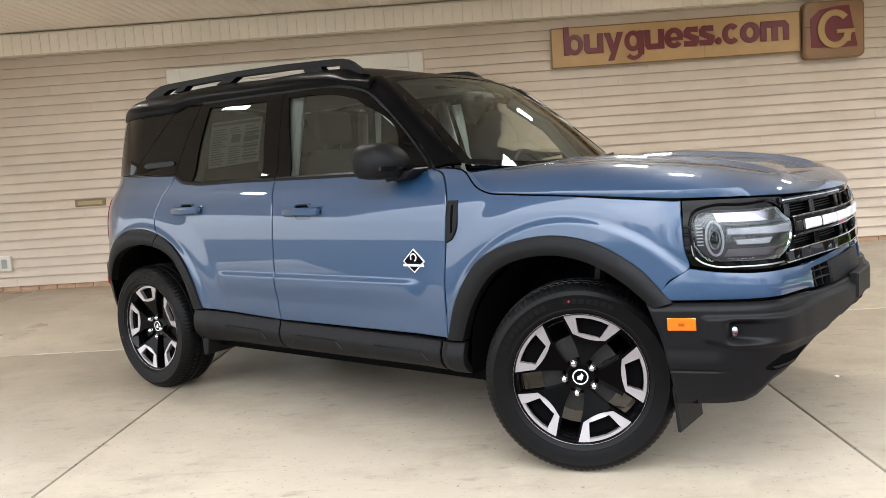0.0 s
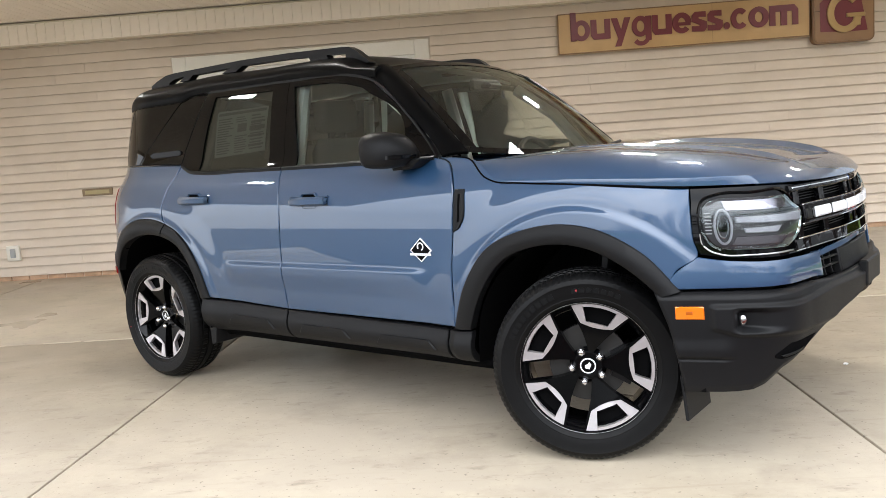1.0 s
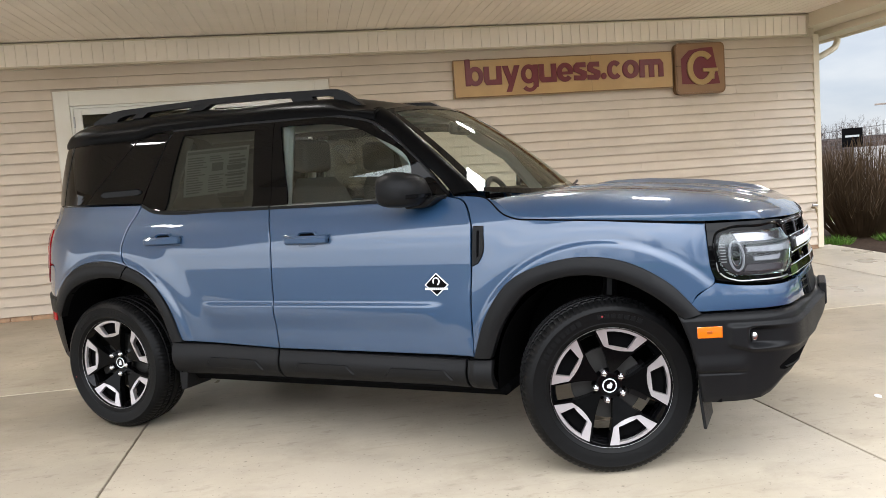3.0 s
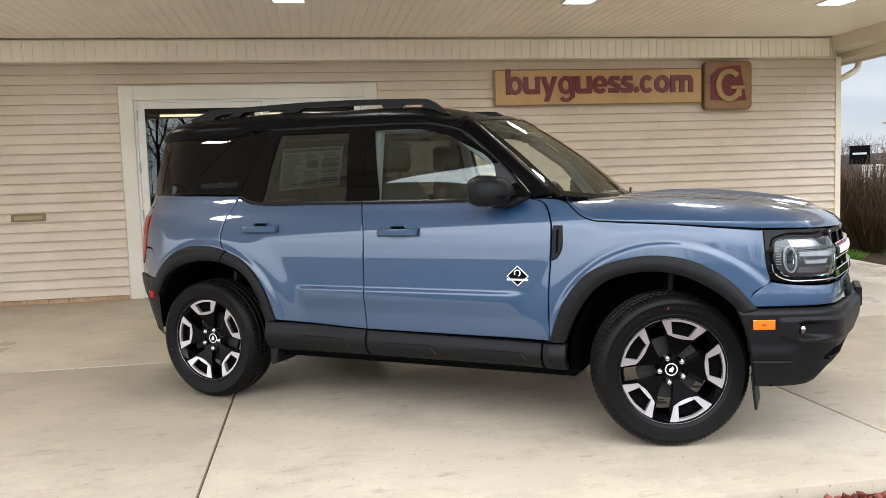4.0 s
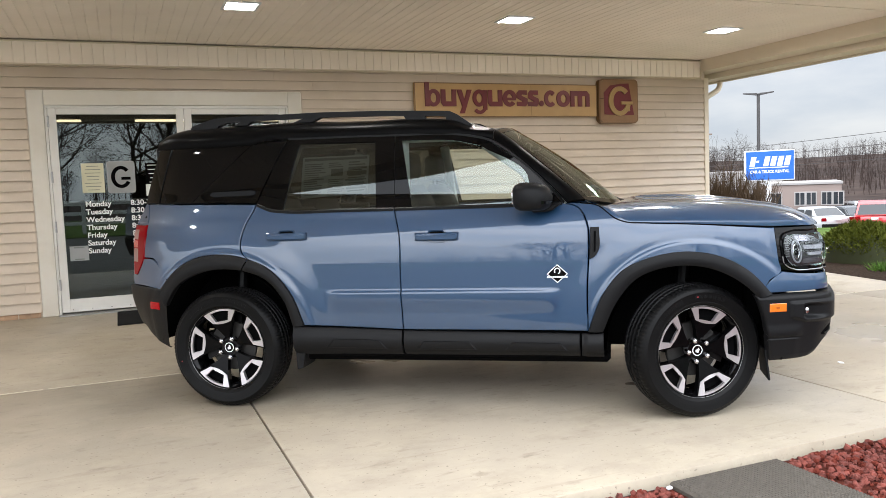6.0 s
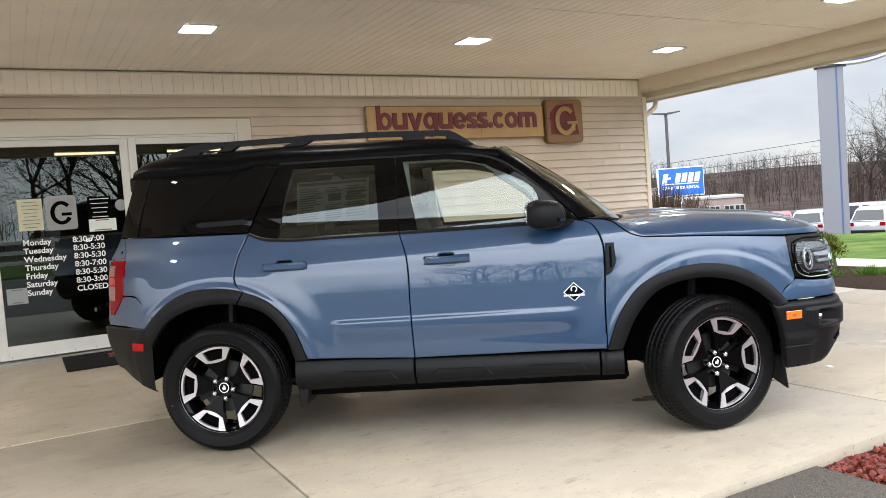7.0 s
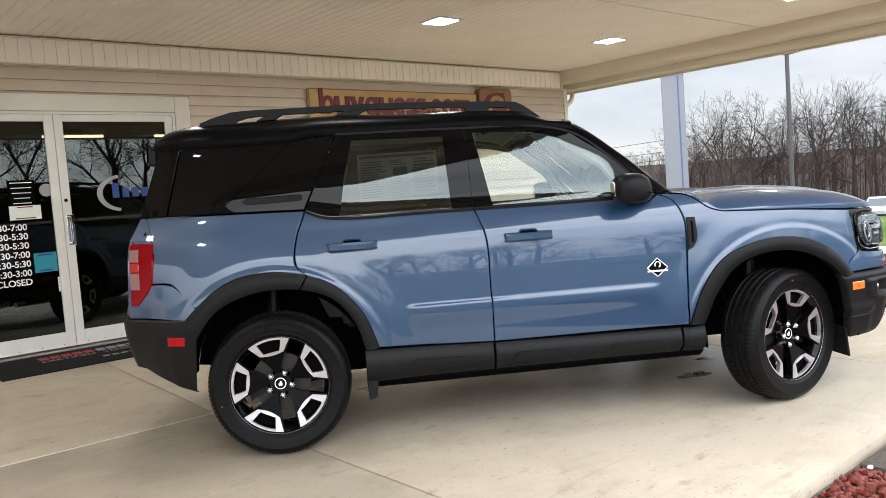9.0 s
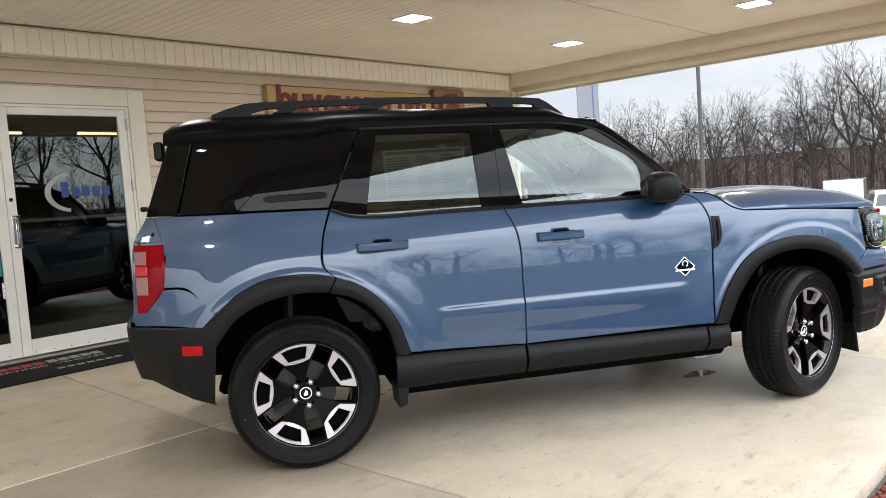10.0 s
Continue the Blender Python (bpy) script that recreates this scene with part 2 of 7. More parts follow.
def concrete():
    """Trowelled concrete: broad soft blotches, grime flakes, fine specks and worn streaks."""
    m = shader("broom_finished_concrete", (0.386, 0.336, 0.266), 0.72, spec=0.22, vary=0.06, scale=1.1, bump=0.0006, bump_scale=220,
               stain=(0.335, 0.287, 0.213), stain_scale=0.55, piece=0.03)
    n, l = m.node_tree.nodes, m.node_tree.links
    b = n["Principled BSDF"]
    src = b.inputs["Base Color"].links[0].from_socket
    coord = n.new("ShaderNodeTexCoord")

    def layer(src, scale, stretch, lo, hi, amount, colour, detail=6, rough=0.65, twist=0.0):
        mp = n.new("ShaderNodeMapping")
        mp.inputs["Scale"].default_value = stretch
        mp.inputs["Rotation"].default_value = (0, 0, radians(twist))
        l.new(coord.outputs["Object"], mp.inputs["Vector"])
        t = n.new("ShaderNodeTexNoise")
        t.inputs["Scale"].default_value, t.inputs["Detail"].default_value, t.inputs["Roughness"].default_value = scale, detail, rough
        l.new(mp.outputs["Vector"], t.inputs["Vector"])
        r = n.new("ShaderNodeMapRange")
        r.inputs[1].default_value, r.inputs[2].default_value, r.inputs[4].default_value = lo, hi, amount
        l.new(t.outputs["Fac"], r.inputs[0])
        x = n.new("ShaderNodeMix")
        x.data_type = "RGBA"
        l.new(r.outputs[0], x.inputs[0])
        l.new(src, x.inputs[6])
        x.inputs[7].default_value = (*colour, 1)
        return x.outputs[2]
    src = layer(src, 1.6, (1, 1, 1), 0.47, 0.68, 0.75, (0.46, 0.402, 0.310), 7, 0.7)
    src = layer(src, 2.2, (1, 1.4, 1), 0.50, 0.70, 0.42, (0.24, 0.198, 0.148), 8, 0.72, 20)
    src = layer(src, 7.0, (0.7, 1.6, 1), 0.585, 0.70, 0.55, (0.20, 0.165, 0.125), 6, 0.66, -8)
    src = layer(src, 48.0, (1, 1, 1), 0.655, 0.73, 0.7, (0.17, 0.14, 0.11), 2, 0.5)
    src = layer(src, 3.0, (0.25, 6.0, 1), 0.60, 0.70, 0.35, (0.28, 0.23, 0.17), 5, 0.6, 32)
    l.new(src, b.inputs["Base Color"])
    rr = n.new("ShaderNodeMapRange")
    rr.inputs[3].default_value, rr.inputs[4].default_value = 0.27, 0.62
    t2 = n.new("ShaderNodeTexNoise")
    t2.inputs["Scale"].default_value, t2.inputs["Detail"].default_value = 0.9, 4
    l.new(coord.outputs["Object"], t2.inputs["Vector"])
    rr.inputs[1].default_value, rr.inputs[2].default_value = 0.35, 0.65
    l.new(t2.outputs["Fac"], rr.inputs[0])
    l.new(rr.outputs[0], b.inputs["Roughness"])
    return m


CONCRETE = concrete()


# mesh helpers -------------------------------------------------------------------
def finish(name, bm, material, sharp=32.0, smooth=True):
    bmesh.ops.recalc_face_normals(bm, faces=bm.faces[:])
    me = bpy.data.meshes.new(name)
    bm.to_mesh(me)
    bm.free()
    mats = material if isinstance(material, (list, tuple)) else [material]
    for m in mats:
        me.materials.append(m)
    if smooth:
        me.polygons.foreach_set("use_smooth", [True] * len(me.polygons))
        me.set_sharp_from_angle(angle=radians(sharp))
    return me


def part(name, bm, material, parent, label="", sharp=32.0):
    ob = new(name, finish(name, bm, material, sharp))
    ob.parent = parent
    if label:
        tagged(ob, label)
    return ob


def thing(name, label, category, m=None, group="", kind=""):
    ob = new(name)
    ob.empty_display_size = 0.1
    ob.matrix_world = m or Matrix()
    return tagged(ob, label, category, group, kind)


def solid(name, bm, material, label="", category="", kind="", sharp=32.0, group=""):
    return tagged(new(name, finish(name, bm, material, sharp)), label, category, group, kind)


def box(lo, hi, bevel=0.0, bm=None, seg=1):
    own = bm is None
    bm = bmesh.new() if own else bm
    r = bmesh.ops.create_cube(bm, size=1.0)
    c = [(a + b) / 2 for a, b in zip(lo, hi)]
    s = [abs(b - a) for a, b in zip(lo, hi)]
    for v in r["verts"]:
        v.co = Vector((c[0] + v.co.x * s[0], c[1] + v.co.y * s[1], c[2] + v.co.z * s[2]))
    if bevel:
        edges = list({e for v in r["verts"] for e in v.link_edges})
        bmesh.ops.bevel(bm, geom=edges, offset=bevel, segments=seg, affect="EDGES", profile=0.5)
    return bm


def prism(points, y0, y1, bm=None, bevel=0.0, axis="y"):
    """A polygon in x and z (or x and y for axis z) drawn out between two places of the third axis."""
    own = bmesh.new() if bm is None else bm
    put = (lambda a, b, c: (a, c, b)) if axis == "y" else ((lambda a, b, c: (a, b, c)) if axis == "z" else (lambda a, b, c: (c, a, b)))
    a = [own.verts.new(put(p[0], p[1], y0)) for p in points]
    b = [own.verts.new(put(p[0], p[1], y1)) for p in points]
    n = len(points)
    faces = [own.faces.new(a), own.faces.new(b[::-1])]
    faces += [own.faces.new((a[i], b[i], b[(i + 1) % n], a[(i + 1) % n])) for i in range(n)]
    if bevel:
        edges = list({e for f in faces for e in f.edges})
        bmesh.ops.bevel(own, geom=edges, offset=bevel, segments=1, affect="EDGES")
    return own


def tube(points, radii, sides=8, bm=None, caps=True):
    """A round bar through points; radii one number or one for each point."""
    own = bmesh.new() if bm is None else bm
    pts = [Vector(p) for p in points]
    rad = [radii] * len(pts) if isinstance(radii, (int, float)) else radii
    rings, up = [], None
    for i, p in enumerate(pts):
        d = (pts[min(i + 1, len(pts) - 1)] - pts[max(i - 1, 0)]).normalized()
        if up is None:
            up = d.orthogonal().normalized()
        up = (up - d * up.dot(d)).normalized()
        side = d.cross(up)
        rings.append([own.verts.new(p + (up * math.cos(2 * math.pi * k / sides) + side * math.sin(2 * math.pi * k / sides)) * rad[i]) for k in range(sides)])
    for a, b in zip(rings, rings[1:]):
        for k in range(sides):
            own.faces.new((a[k], a[(k + 1) % sides], b[(k + 1) % sides], b[k]))
    if caps:
        own.faces.new(rings[0][::-1])
        own.faces.new(rings[-1])
    return own


def loft(rings, bm=None, closed=True, caps=False):
    own = bmesh.new() if bm is None else bm
    vs = [[own.verts.new(p) for p in ring] for ring in rings]
    n = len(vs[0])
    for a, b in zip(vs, vs[1:]):
        for k in range(n if closed else n - 1):
            own.faces.new((a[k], a[(k + 1) % n], b[(k + 1) % n], b[k]))
    if caps:
        own.faces.new(vs[0][::-1])
        own.faces.new(vs[-1])
    return own


def spin(profile, seg, axis_y=True, bm=None, closed=False):
    """Turns a profile of (radius, along) about the y axis."""
    rings = []
    for k in range(seg):
        a = 2 * math.pi * k / seg
        rings.append([(r * math.cos(a), y, r * math.sin(a)) for r, y in profile])
    own = bmesh.new() if bm is None else bm
    vs = [[own.verts.new(p) for p in ring] for ring in rings]
    n = len(profile)
    for k in range(seg):
        a, b = vs[k], vs[(k + 1) % seg]
        for i in range(n if closed else n - 1):
            own.faces.new((a[i], b[i], b[(i + 1) % n], a[(i + 1) % n]))
    return own


def curve(points):
    """A smooth line through points, as a function of 0..1 along its length."""
    p = np.array(points, float)
    if len(p) == 2:
        return lambda u: p[0] + (p[1] - p[0]) * u
    d = np.concatenate([[0], np.cumsum(np.linalg.norm(np.diff(p, axis=0), axis=1))])
    d /= d[-1]
    s = np.diff(p, axis=0) / np.diff(d)[:, None]
    m = np.empty_like(p)
    m[0], m[-1] = s[0], s[-1]
    h = np.diff(d)
    m[1:-1] = (s[:-1] * h[1:, None] + s[1:] * h[:-1, None]) / (h[1:] + h[:-1])[:, None]

    def at(u):
        i = int(min(max(np.searchsorted(d, u) - 1, 0), len(p) - 2))
        w = d[i + 1] - d[i]
        k = (u - d[i]) / w
        return ((2 * k**3 - 3 * k**2 + 1) * p[i] + (k**3 - 2 * k**2 + k) * w * m[i] + (3 * k**2 - 2 * k**3) * p[i + 1] + (k**3 - k**2) * w * m[i + 1])
    return at


def coons(b, r, t, l):
    b, r, t, l = (curve(c) for c in (b, r, t, l))
    p00, p10, p01, p11 = b(0), b(1), t(0), t(1)

    def at(u, v):
        return ((1 - v) * b(u) + v * t(u) + (1 - u) * l(v) + u * r(v)
                - ((1 - u) * (1 - v) * p00 + u * (1 - v) * p10 + (1 - u) * v * p01 + u * v * p11))
    return at


def sheet(fn, nu, nv, gap=0.0025, round_=0.003, flange=0.016, centre=(0, 0, 0.8), bm=None, sides="lrbt"):
    """A panel over fn(u, v): a grid whose edges stop short by gap, round off and turn inwards by flange."""
    own = bmesh.new() if bm is None else bm
    f = lambda u, v: Vector(fn(min(max(u, 0), 1), min(max(v, 0), 1)))
    lu = sum((f((i + 1) / 6, 0.5) - f(i / 6, 0.5)).length for i in range(6))
    lv = sum((f(0.5, (i + 1) / 6) - f(0.5, i / 6)).length for i in range(6))

    def stops(n, length, lo, hi):
        g, r = gap / length, round_ / length
        a = [(g, flange), (g, round_), (g + r, 0.0)] if lo else [(0.0, 0.0)]
        z = [(1 - g - r, 0.0), (1 - g, round_), (1 - g, flange)] if hi else [(1.0, 0.0)]
        u0, u1 = a[-1][0], z[0][0]
        return a + [(u0 + (u1 - u0) * i / n, 0.0) for i in range(1, n)] + z
    us = stops(nu, lu, "l" in sides, "r" in sides)
    vs = stops(nv, lv, "b" in sides, "t" in sides)
    c = Vector(centre)
    grid = []
    for u, du in us:
        row = []
        for v, dv in vs:
            p = f(u, v)
            e = 0.004
            a = f(u + e, v) - f(u - e, v)
            b = f(u, v + e) - f(u, v - e)
            nrm = a.cross(b)
            nrm = nrm.normalized() if nrm.length > 1e-12 else Vector((0, 0, 1))
            if nrm.dot(p - c) < 0:
                nrm = -nrm
            row.append(own.verts.new(p - nrm * max(du, dv)))
        grid.append(row)
    for i in range(len(grid) - 1):
        for j in range(len(grid[0]) - 1):
            own.faces.new((grid[i][j], grid[i + 1][j], grid[i + 1][j + 1], grid[i][j + 1]))
    return own


def lettering(words, size, m, material, name, parent=None, align="LEFT", depth=0.002, stretch=1.0, bold=0.0):
    """Words in the built-in font as a thin mesh; m places its left end of the line, facing local +z."""
    c = bpy.data.curves.new(name, "FONT")
    c.body, c.size, c.extrude, c.align_x, c.offset = words, size, depth, align, bold
    tmp = bpy.data.objects.new(name, c)
    scene.collection.objects.link(tmp)
    dg = bpy.context.evaluated_depsgraph_get()
    me = bpy.data.meshes.new_from_object(tmp.evaluated_get(dg))
    bpy.data.objects.remove(tmp)
    me.materials.clear()
    me.materials.append(material)
    ob = new(name, me)
    ob.parent = parent
    ob.matrix_local = m @ Matrix.Diagonal((stretch, 1, 1, 1))
    return ob


def step(a, b, v):
    k = min(1.0, max(0.0, (v - a) / (b - a)))
    return k * k * (3 - 2 * k)
# ground outdoors ------------------------------------------------------------------
def fall(x, y):
    """The land drops gently away beyond the lawn on the far side of the building."""
    d = math.hypot(x + 3, y if y > 0 else 0.4 * y) * step(0, 12, x)
    z = -0.06 - 1.5 * step(20.5, 27, d) - 1.2 * step(27, 75, d)
    z += 8.6 * step(95, 260, d) if d > 95 else 0
    return z


def ground_sheet():
    xs = [-400, -200, -100, -50, -25, -12, -6, 0, 5, 10, 13, 15, 17, 19, 21, 23, 25, 27, 30, 36, 42, 50, 60, 75, 95, 120, 150, 190, 240, 300, 400, 600]
    ys = [-600, -300, -150, -80, -40, -20, -8, -2, 1, 3, 6, 8, 10, 12, 14, 16, 18, 20, 22, 25, 30, 36, 42, 50, 60, 75, 95, 120, 150, 190, 240, 300, 400, 600]
    bm = bmesh.new()
    g = [[bm.verts.new((x, y, fall(x, y))) for y in ys] for x in xs]
    for i in range(len(xs) - 1):
        for j in range(len(ys) - 1):
            f = bm.faces.new((g[i][j], g[i + 1][j], g[i + 1][j + 1], g[i][j + 1]))
            d = math.hypot((xs[i] + xs[i + 1]) / 2, (ys[j] + ys[j + 1]) / 2) * (1 if xs[i] > 0 else 0)
            f.material_index = 1 if d > 90 or ys[j] < -40 else 0
    return bm


tagged(new("ground", finish("ground", ground_sheet(), [ASPHALT, HILL])), "asphalt lot running out to woodland", "ground", kind="structure")


def patch(name, pts, z, material, label, category, lift=0.0):
    """A flat area of ground with a visible edge."""
    bm = bmesh.new()
    prism(pts, z - 0.12, z, bm, axis="z")
    return solid(name, bm, material, label, category, "structure")


# lawn, sidewalk and beds beyond the slab
patch("lawn", [(8.58, -2), (17.3, -2), (17.0, 4), (15.4, 9), (12.6, 13), (8.62, 16.2)], -0.035, GRASS, "short green lawn beside the parking lot", "lawn")
patch("sidewalk", [(7.5, -2), (8.55, -2), (8.6, 20), (7.65, 20)], -0.03, WALKWAY, "pale concrete sidewalk between bed and lawn", "sidewalk")
patch("mulch_bed", [(5.22, 5.02), (7.52, 5.02), (7.63, 20), (4.96, 20), (4.96, 8.66), (5.22, 8.66)], -0.03, MULCH, "dark brown mulch planting bed", "planting bed")
patch("gravel_bed_side", [(5.22, -2), (7.48, -2), (7.5, 5.0), (5.22, 5.0)], -0.03, ROCKBED, "red gravel bed beside the sidewalk", "gravel bed")
patch("gravel_bed", [(-1.62, 0.72), (5.2, 0.72), (5.2, 2.27), (-1.62, 2.27)], -0.050, ROCKBED, "bed of red lava rock along the slab", "gravel bed")
patch("lawn_back", [(-40, -38), (40, -38), (40, -13), (-40, -13)], -0.03, GRASS, "green lawn across the drive", "lawn")

# the concrete floor under the canopy: panels with joints, rising gently to the door
JX, JY = [-11.4, -8.3, -5.19, -2.06, 1.065, 4.19, 5.2], [2.29, 5.47, 8.62]
RISE = 0.036


def floor_z(y):
    return max(0.0, (y - 5.47) * RISE)


floor = thing("floor", "beige concrete slab with tooled joints", "floor", kind="structure")
for i in range(len(JX) - 1):
    for j in range(2):
        bm = bmesh.new()
        x0, x1, y0, y1 = JX[i] + 0.005, JX[i + 1] - 0.005, JY[j] + 0.005, JY[j + 1] - 0.005
        box((x0, y0, -0.14), (x1, y1, 0), 0.006, bm, 2)
        for v in bm.verts:
            v.co.z += floor_z(v.co.y)
        part("slab", bm, CONCRETE, floor)
bm = box((-11.4, 2.30, -0.16), (5.19, 5.47, -0.022))
box((-11.4, 5.47, -0.16), (5.19, 8.6, -0.022), 0, bm)
for v in bm.verts:
    v.co.z += floor_z(v.co.y)
part("joint_bed", bm, shader("dark_joint", (0.045, 0.038, 0.030), 0.95, spec=0.05), floor)
# pale old sealant in the joint that runs along the building
bm = bmesh.new()
for k in range(46):
    xa = -8.2 + k * 0.29 + random.uniform(0, 0.03)
    if random.random() < 0.9:
        box((xa, 5.4650 + random.uniform(-0.001, 0.001), -0.012), (xa + 0.28, 5.4742 + random.uniform(-0.002, 0.001), 0.002), 0.0, bm)
part("joint_sealant", bm, shader("pale_sealant", (0.60, 0.545, 0.44), 0.8), floor)

# grey knobbed paver strip through the rocks
paver = thing("paver_strip", "grey textured stepping slab with a knobbed top", "paver")
bm = box((-0.64, 0.9, -0.09), (-0.04, 2.268, -0.024), 0.01)
part("slab_body", bm, PAVER, paver)
bm = bmesh.new()
for i in range(34):
    for j in range(60):
        x, y = -0.63 + 0.0172 * (i + 0.6), 1.25 + 0.0168 * (j + 0.6)
        r = bmesh.ops.create_cube(bm, size=1)
        for v in r["verts"]:
            k = 0.0056 if v.co.z < 0 else 0.0036
            v.co = Vector((x + (1 if v.co.x > 0 else -1) * k, y + (1 if v.co.y > 0 else -1) * k, -0.025 + (0.0035 if v.co.z > 0 else 0)))
tagged(part("knob_texture", bm, PAVER, paver), kind="stuff")

# building wall ----------------------------------------------------------------------
WY = 8.39          # face of the sheathing behind the siding
BASE, TOP = 0.155, 2.66
DX0, DX1, DTOP = -3.50, -0.773, 2.368
wall = thing("wall_north", "beige horizontal vinyl siding on the building front", "wall", kind="structure")
bm = bmesh.new()
box((-11.4, WY + 0.012, -0.2), (DX0, WY + 0.2, 3.3), 0, bm)
box((DX1, WY + 0.012, -0.2), (4.90, WY + 0.2, 3.3), 0, bm)
box((DX0, WY + 0.012, DTOP), (DX1, WY + 0.2, 3.3), 0, bm)
part("sheathing", bm, SIDING, wall)
PITCH = 0.1016


def plank(x0, x1, z):
    """One course of clapboard: leaning out to a lip at its lower edge."""
    bm = bmesh.new()
    prof = [(WY + 0.011, z + PITCH), (WY + 0.003, z + PITCH - 0.001), (WY - 0.0185, z + 0.009), (WY - 0.0200, z + 0.003), (WY - 0.0185, z), (WY + 0.011, z + 0.001)]
    loft([[(x, y, zz) for y, zz in prof] for x in (x0, x1)], bm, True, True)
    return bm


rs = random.Random(5)
zc = BASE
while zc < TOP - 0.01:
    spans = [(-11.4, 4.88)] if zc > DTOP - 0.02 else [(-11.4, DX0 - 0.012), (DX1 + 0.012, 4.88)]
    for a, b in spans:
        cuts = [a]
        while cuts[-1] < b - 3.0:
            cuts.append(min(b, cuts[-1] + rs.uniform(1.6, 3.66)))
        if cuts[-1] < b:
            cuts.append(b)
        for c, d in zip(cuts, cuts[1:]):
            part("siding_plank", plank(c, d - 0.0015, zc), SIDING, wall, sharp=20)
    zc += PITCH
# J channel round the door opening and the outside corner post
bm = bmesh.new()
box((DX0 - 0.014, WY - 0.016, BASE), (DX0 - 0.002, WY + 0.012, DTOP + 0.014), 0.002, bm)
box((DX1 + 0.002, WY - 0.016, BASE), (DX1 + 0.014, WY + 0.012, DTOP + 0.014), 0.002, bm)
box((DX0 - 0.002, WY - 0.016, DTOP + 0.002), (DX1 + 0.002, WY + 0.012, DTOP + 0.014), 0.002, bm)
part("channel_trim", bm, SIDING, wall)
bm = box((4.865, WY - 0.024, 0.12), (4.94, WY + 0.06, 2.62), 0.004)
part("corner_post", bm, FASCIA, wall)
# weathered brick course under the siding
xb = -11.3
while xb < 4.86:
    w = 0.195
    if not DX0 - 0.1 < xb + w / 2 < DX1 + 0.1:
        part("brick", box((xb, WY - 0.004 + rs.uniform(-0.002, 0.002), 0.07), (xb + w, WY + 0.08, 0.153), 0.004), BRICK, wall)
    xb += w + 0.01
# side wall of the building and the parts that close the place
bm = box((4.72, WY + 0.2, -0.3), (4.90, 24, 3.3))
solid("wall_east", bm, SIDING, "beige side wall of the building", "wall", "structure")
bm = box((-11.6, WY + 0.2, -0.2), (-11.42, 24, 3.3))
solid("wall_west", bm, SIDING, "beige side wall at the far end of the building", "wall", "structure")

# frieze of vertical beaded panels under the soffit
frieze = thing("frieze", "cream beaded vinyl frieze under the canopy ceiling", "trim", kind="structure")
bm = bmesh.new()
x = -11.4
ring = []
while x < 4.76:
    ring += [(x, 8.332), (x + 0.094, 8.332), (x + 0.0965, 8.3395), (x + 0.0994, 8.3395)]
    x += 0.1016
ring = [p for p in ring if p[0] < 4.76] + [(4.76, 8.332), (4.76, 8.384), (-11.4, 8.384)]
prism(ring, 2.622, 2.842, bm, axis="z")
part("beaded_panel", bm, SOFFIT, frieze, sharp=15)
part("bottom_trim", box((-11.4, 8.322, 2.606), (4.764, 8.386, 2.6215), 0.003), FASCIA, frieze)
part("top_trim", box((-11.4, 8.318, 2.828), (4.764, 8.331, 2.843), 0.003), FASCIA, frieze)
part("end_cap", box((4.764, 8.318, 2.60), (4.775, 8.386, 2.857), 0.002), FASCIA, frieze)

# canopy ceiling of ribbed soffit boards, one mesh
bm = bmesh.new()
SEAM = 5.335
# unseen west end, set by how much light reaches the left wall and floor
CANOPY_W = -10.2


def ribbed(y0, y1):
    x = CANOPY_W
    prof = []
    while x < 4.78:
        prof += [(x, 2.858), (x + 0.0935, 2.858), (x + 0.0965, 2.8630), (x + 0.0992, 2.8630)]
        x += 0.1016
    prof = [p for p in prof if p[0] < 4.78] + [(4.78, 2.858), (4.78, 2.92), (CANOPY_W, 2.92)]
    loft([[(a, y, b) for a, b in prof] for y in (y0, y1)], bm, True, True)


ribbed(SEAM + 0.012, 8.386)
ribbed(2.30, SEAM - 0.012)
box((CANOPY_W, SEAM - 0.0115, 2.908), (4.78, SEAM + 0.0115, 2.92), 0, bm)
ceiling = solid("ceiling", bm, SOFFIT, "ribbed cream vinyl canopy ceiling", "ceiling", "structure", sharp=12)
bm = box((CANOPY_W - 0.2, 2.05, 2.93), (5.5, 8.4, 3.05))
box((-11.6, 8.4, 3.30), (5.1, 24, 3.42), 0, bm)
solid("canopy_roof", bm, FASCIA, "flat canopy roof deck", "roof", "structure")


def edge_beam(name, label, lo, hi):
    """A boxed beam at the canopy's edge with a lower outer lip and a drip trim."""
    t = thing(name, label, "beam", kind="structure")
    part("beam_box", box(lo, hi, 0.004), FASCIA, t)
    return t


beam = edge_beam("beam_east", "cream boxed beam along the canopy edge", (4.782, 1.9, 2.70), (5.10, 12.0, 2.93))
part("outer_box", box((5.102, 1.9, 2.625), (5.36, 12.0, 2.93), 0.004), FASCIA, beam)
part("drip_trim", box((5.362, 1.88, 2.60), (5.42, 12.0, 2.95), 0.006), FASCIA, beam)
beam2 = edge_beam("beam_south", "cream boxed beam along the canopy front", (CANOPY_W, 1.92, 2.64), (4.78, 2.288, 2.93))
part("drip_trim", box((CANOPY_W - 0.2, 1.86, 2.61), (5.42, 1.915, 2.95), 0.006), FASCIA, beam2)
# added beam at the unseen west end, shutting off light from there
beam3 = edge_beam("beam_west", "added cream beam closing the unseen canopy end", (CANOPY_W - 0.2, 1.92, 2.64), (CANOPY_W - 0.002, 8.37, 2.93))

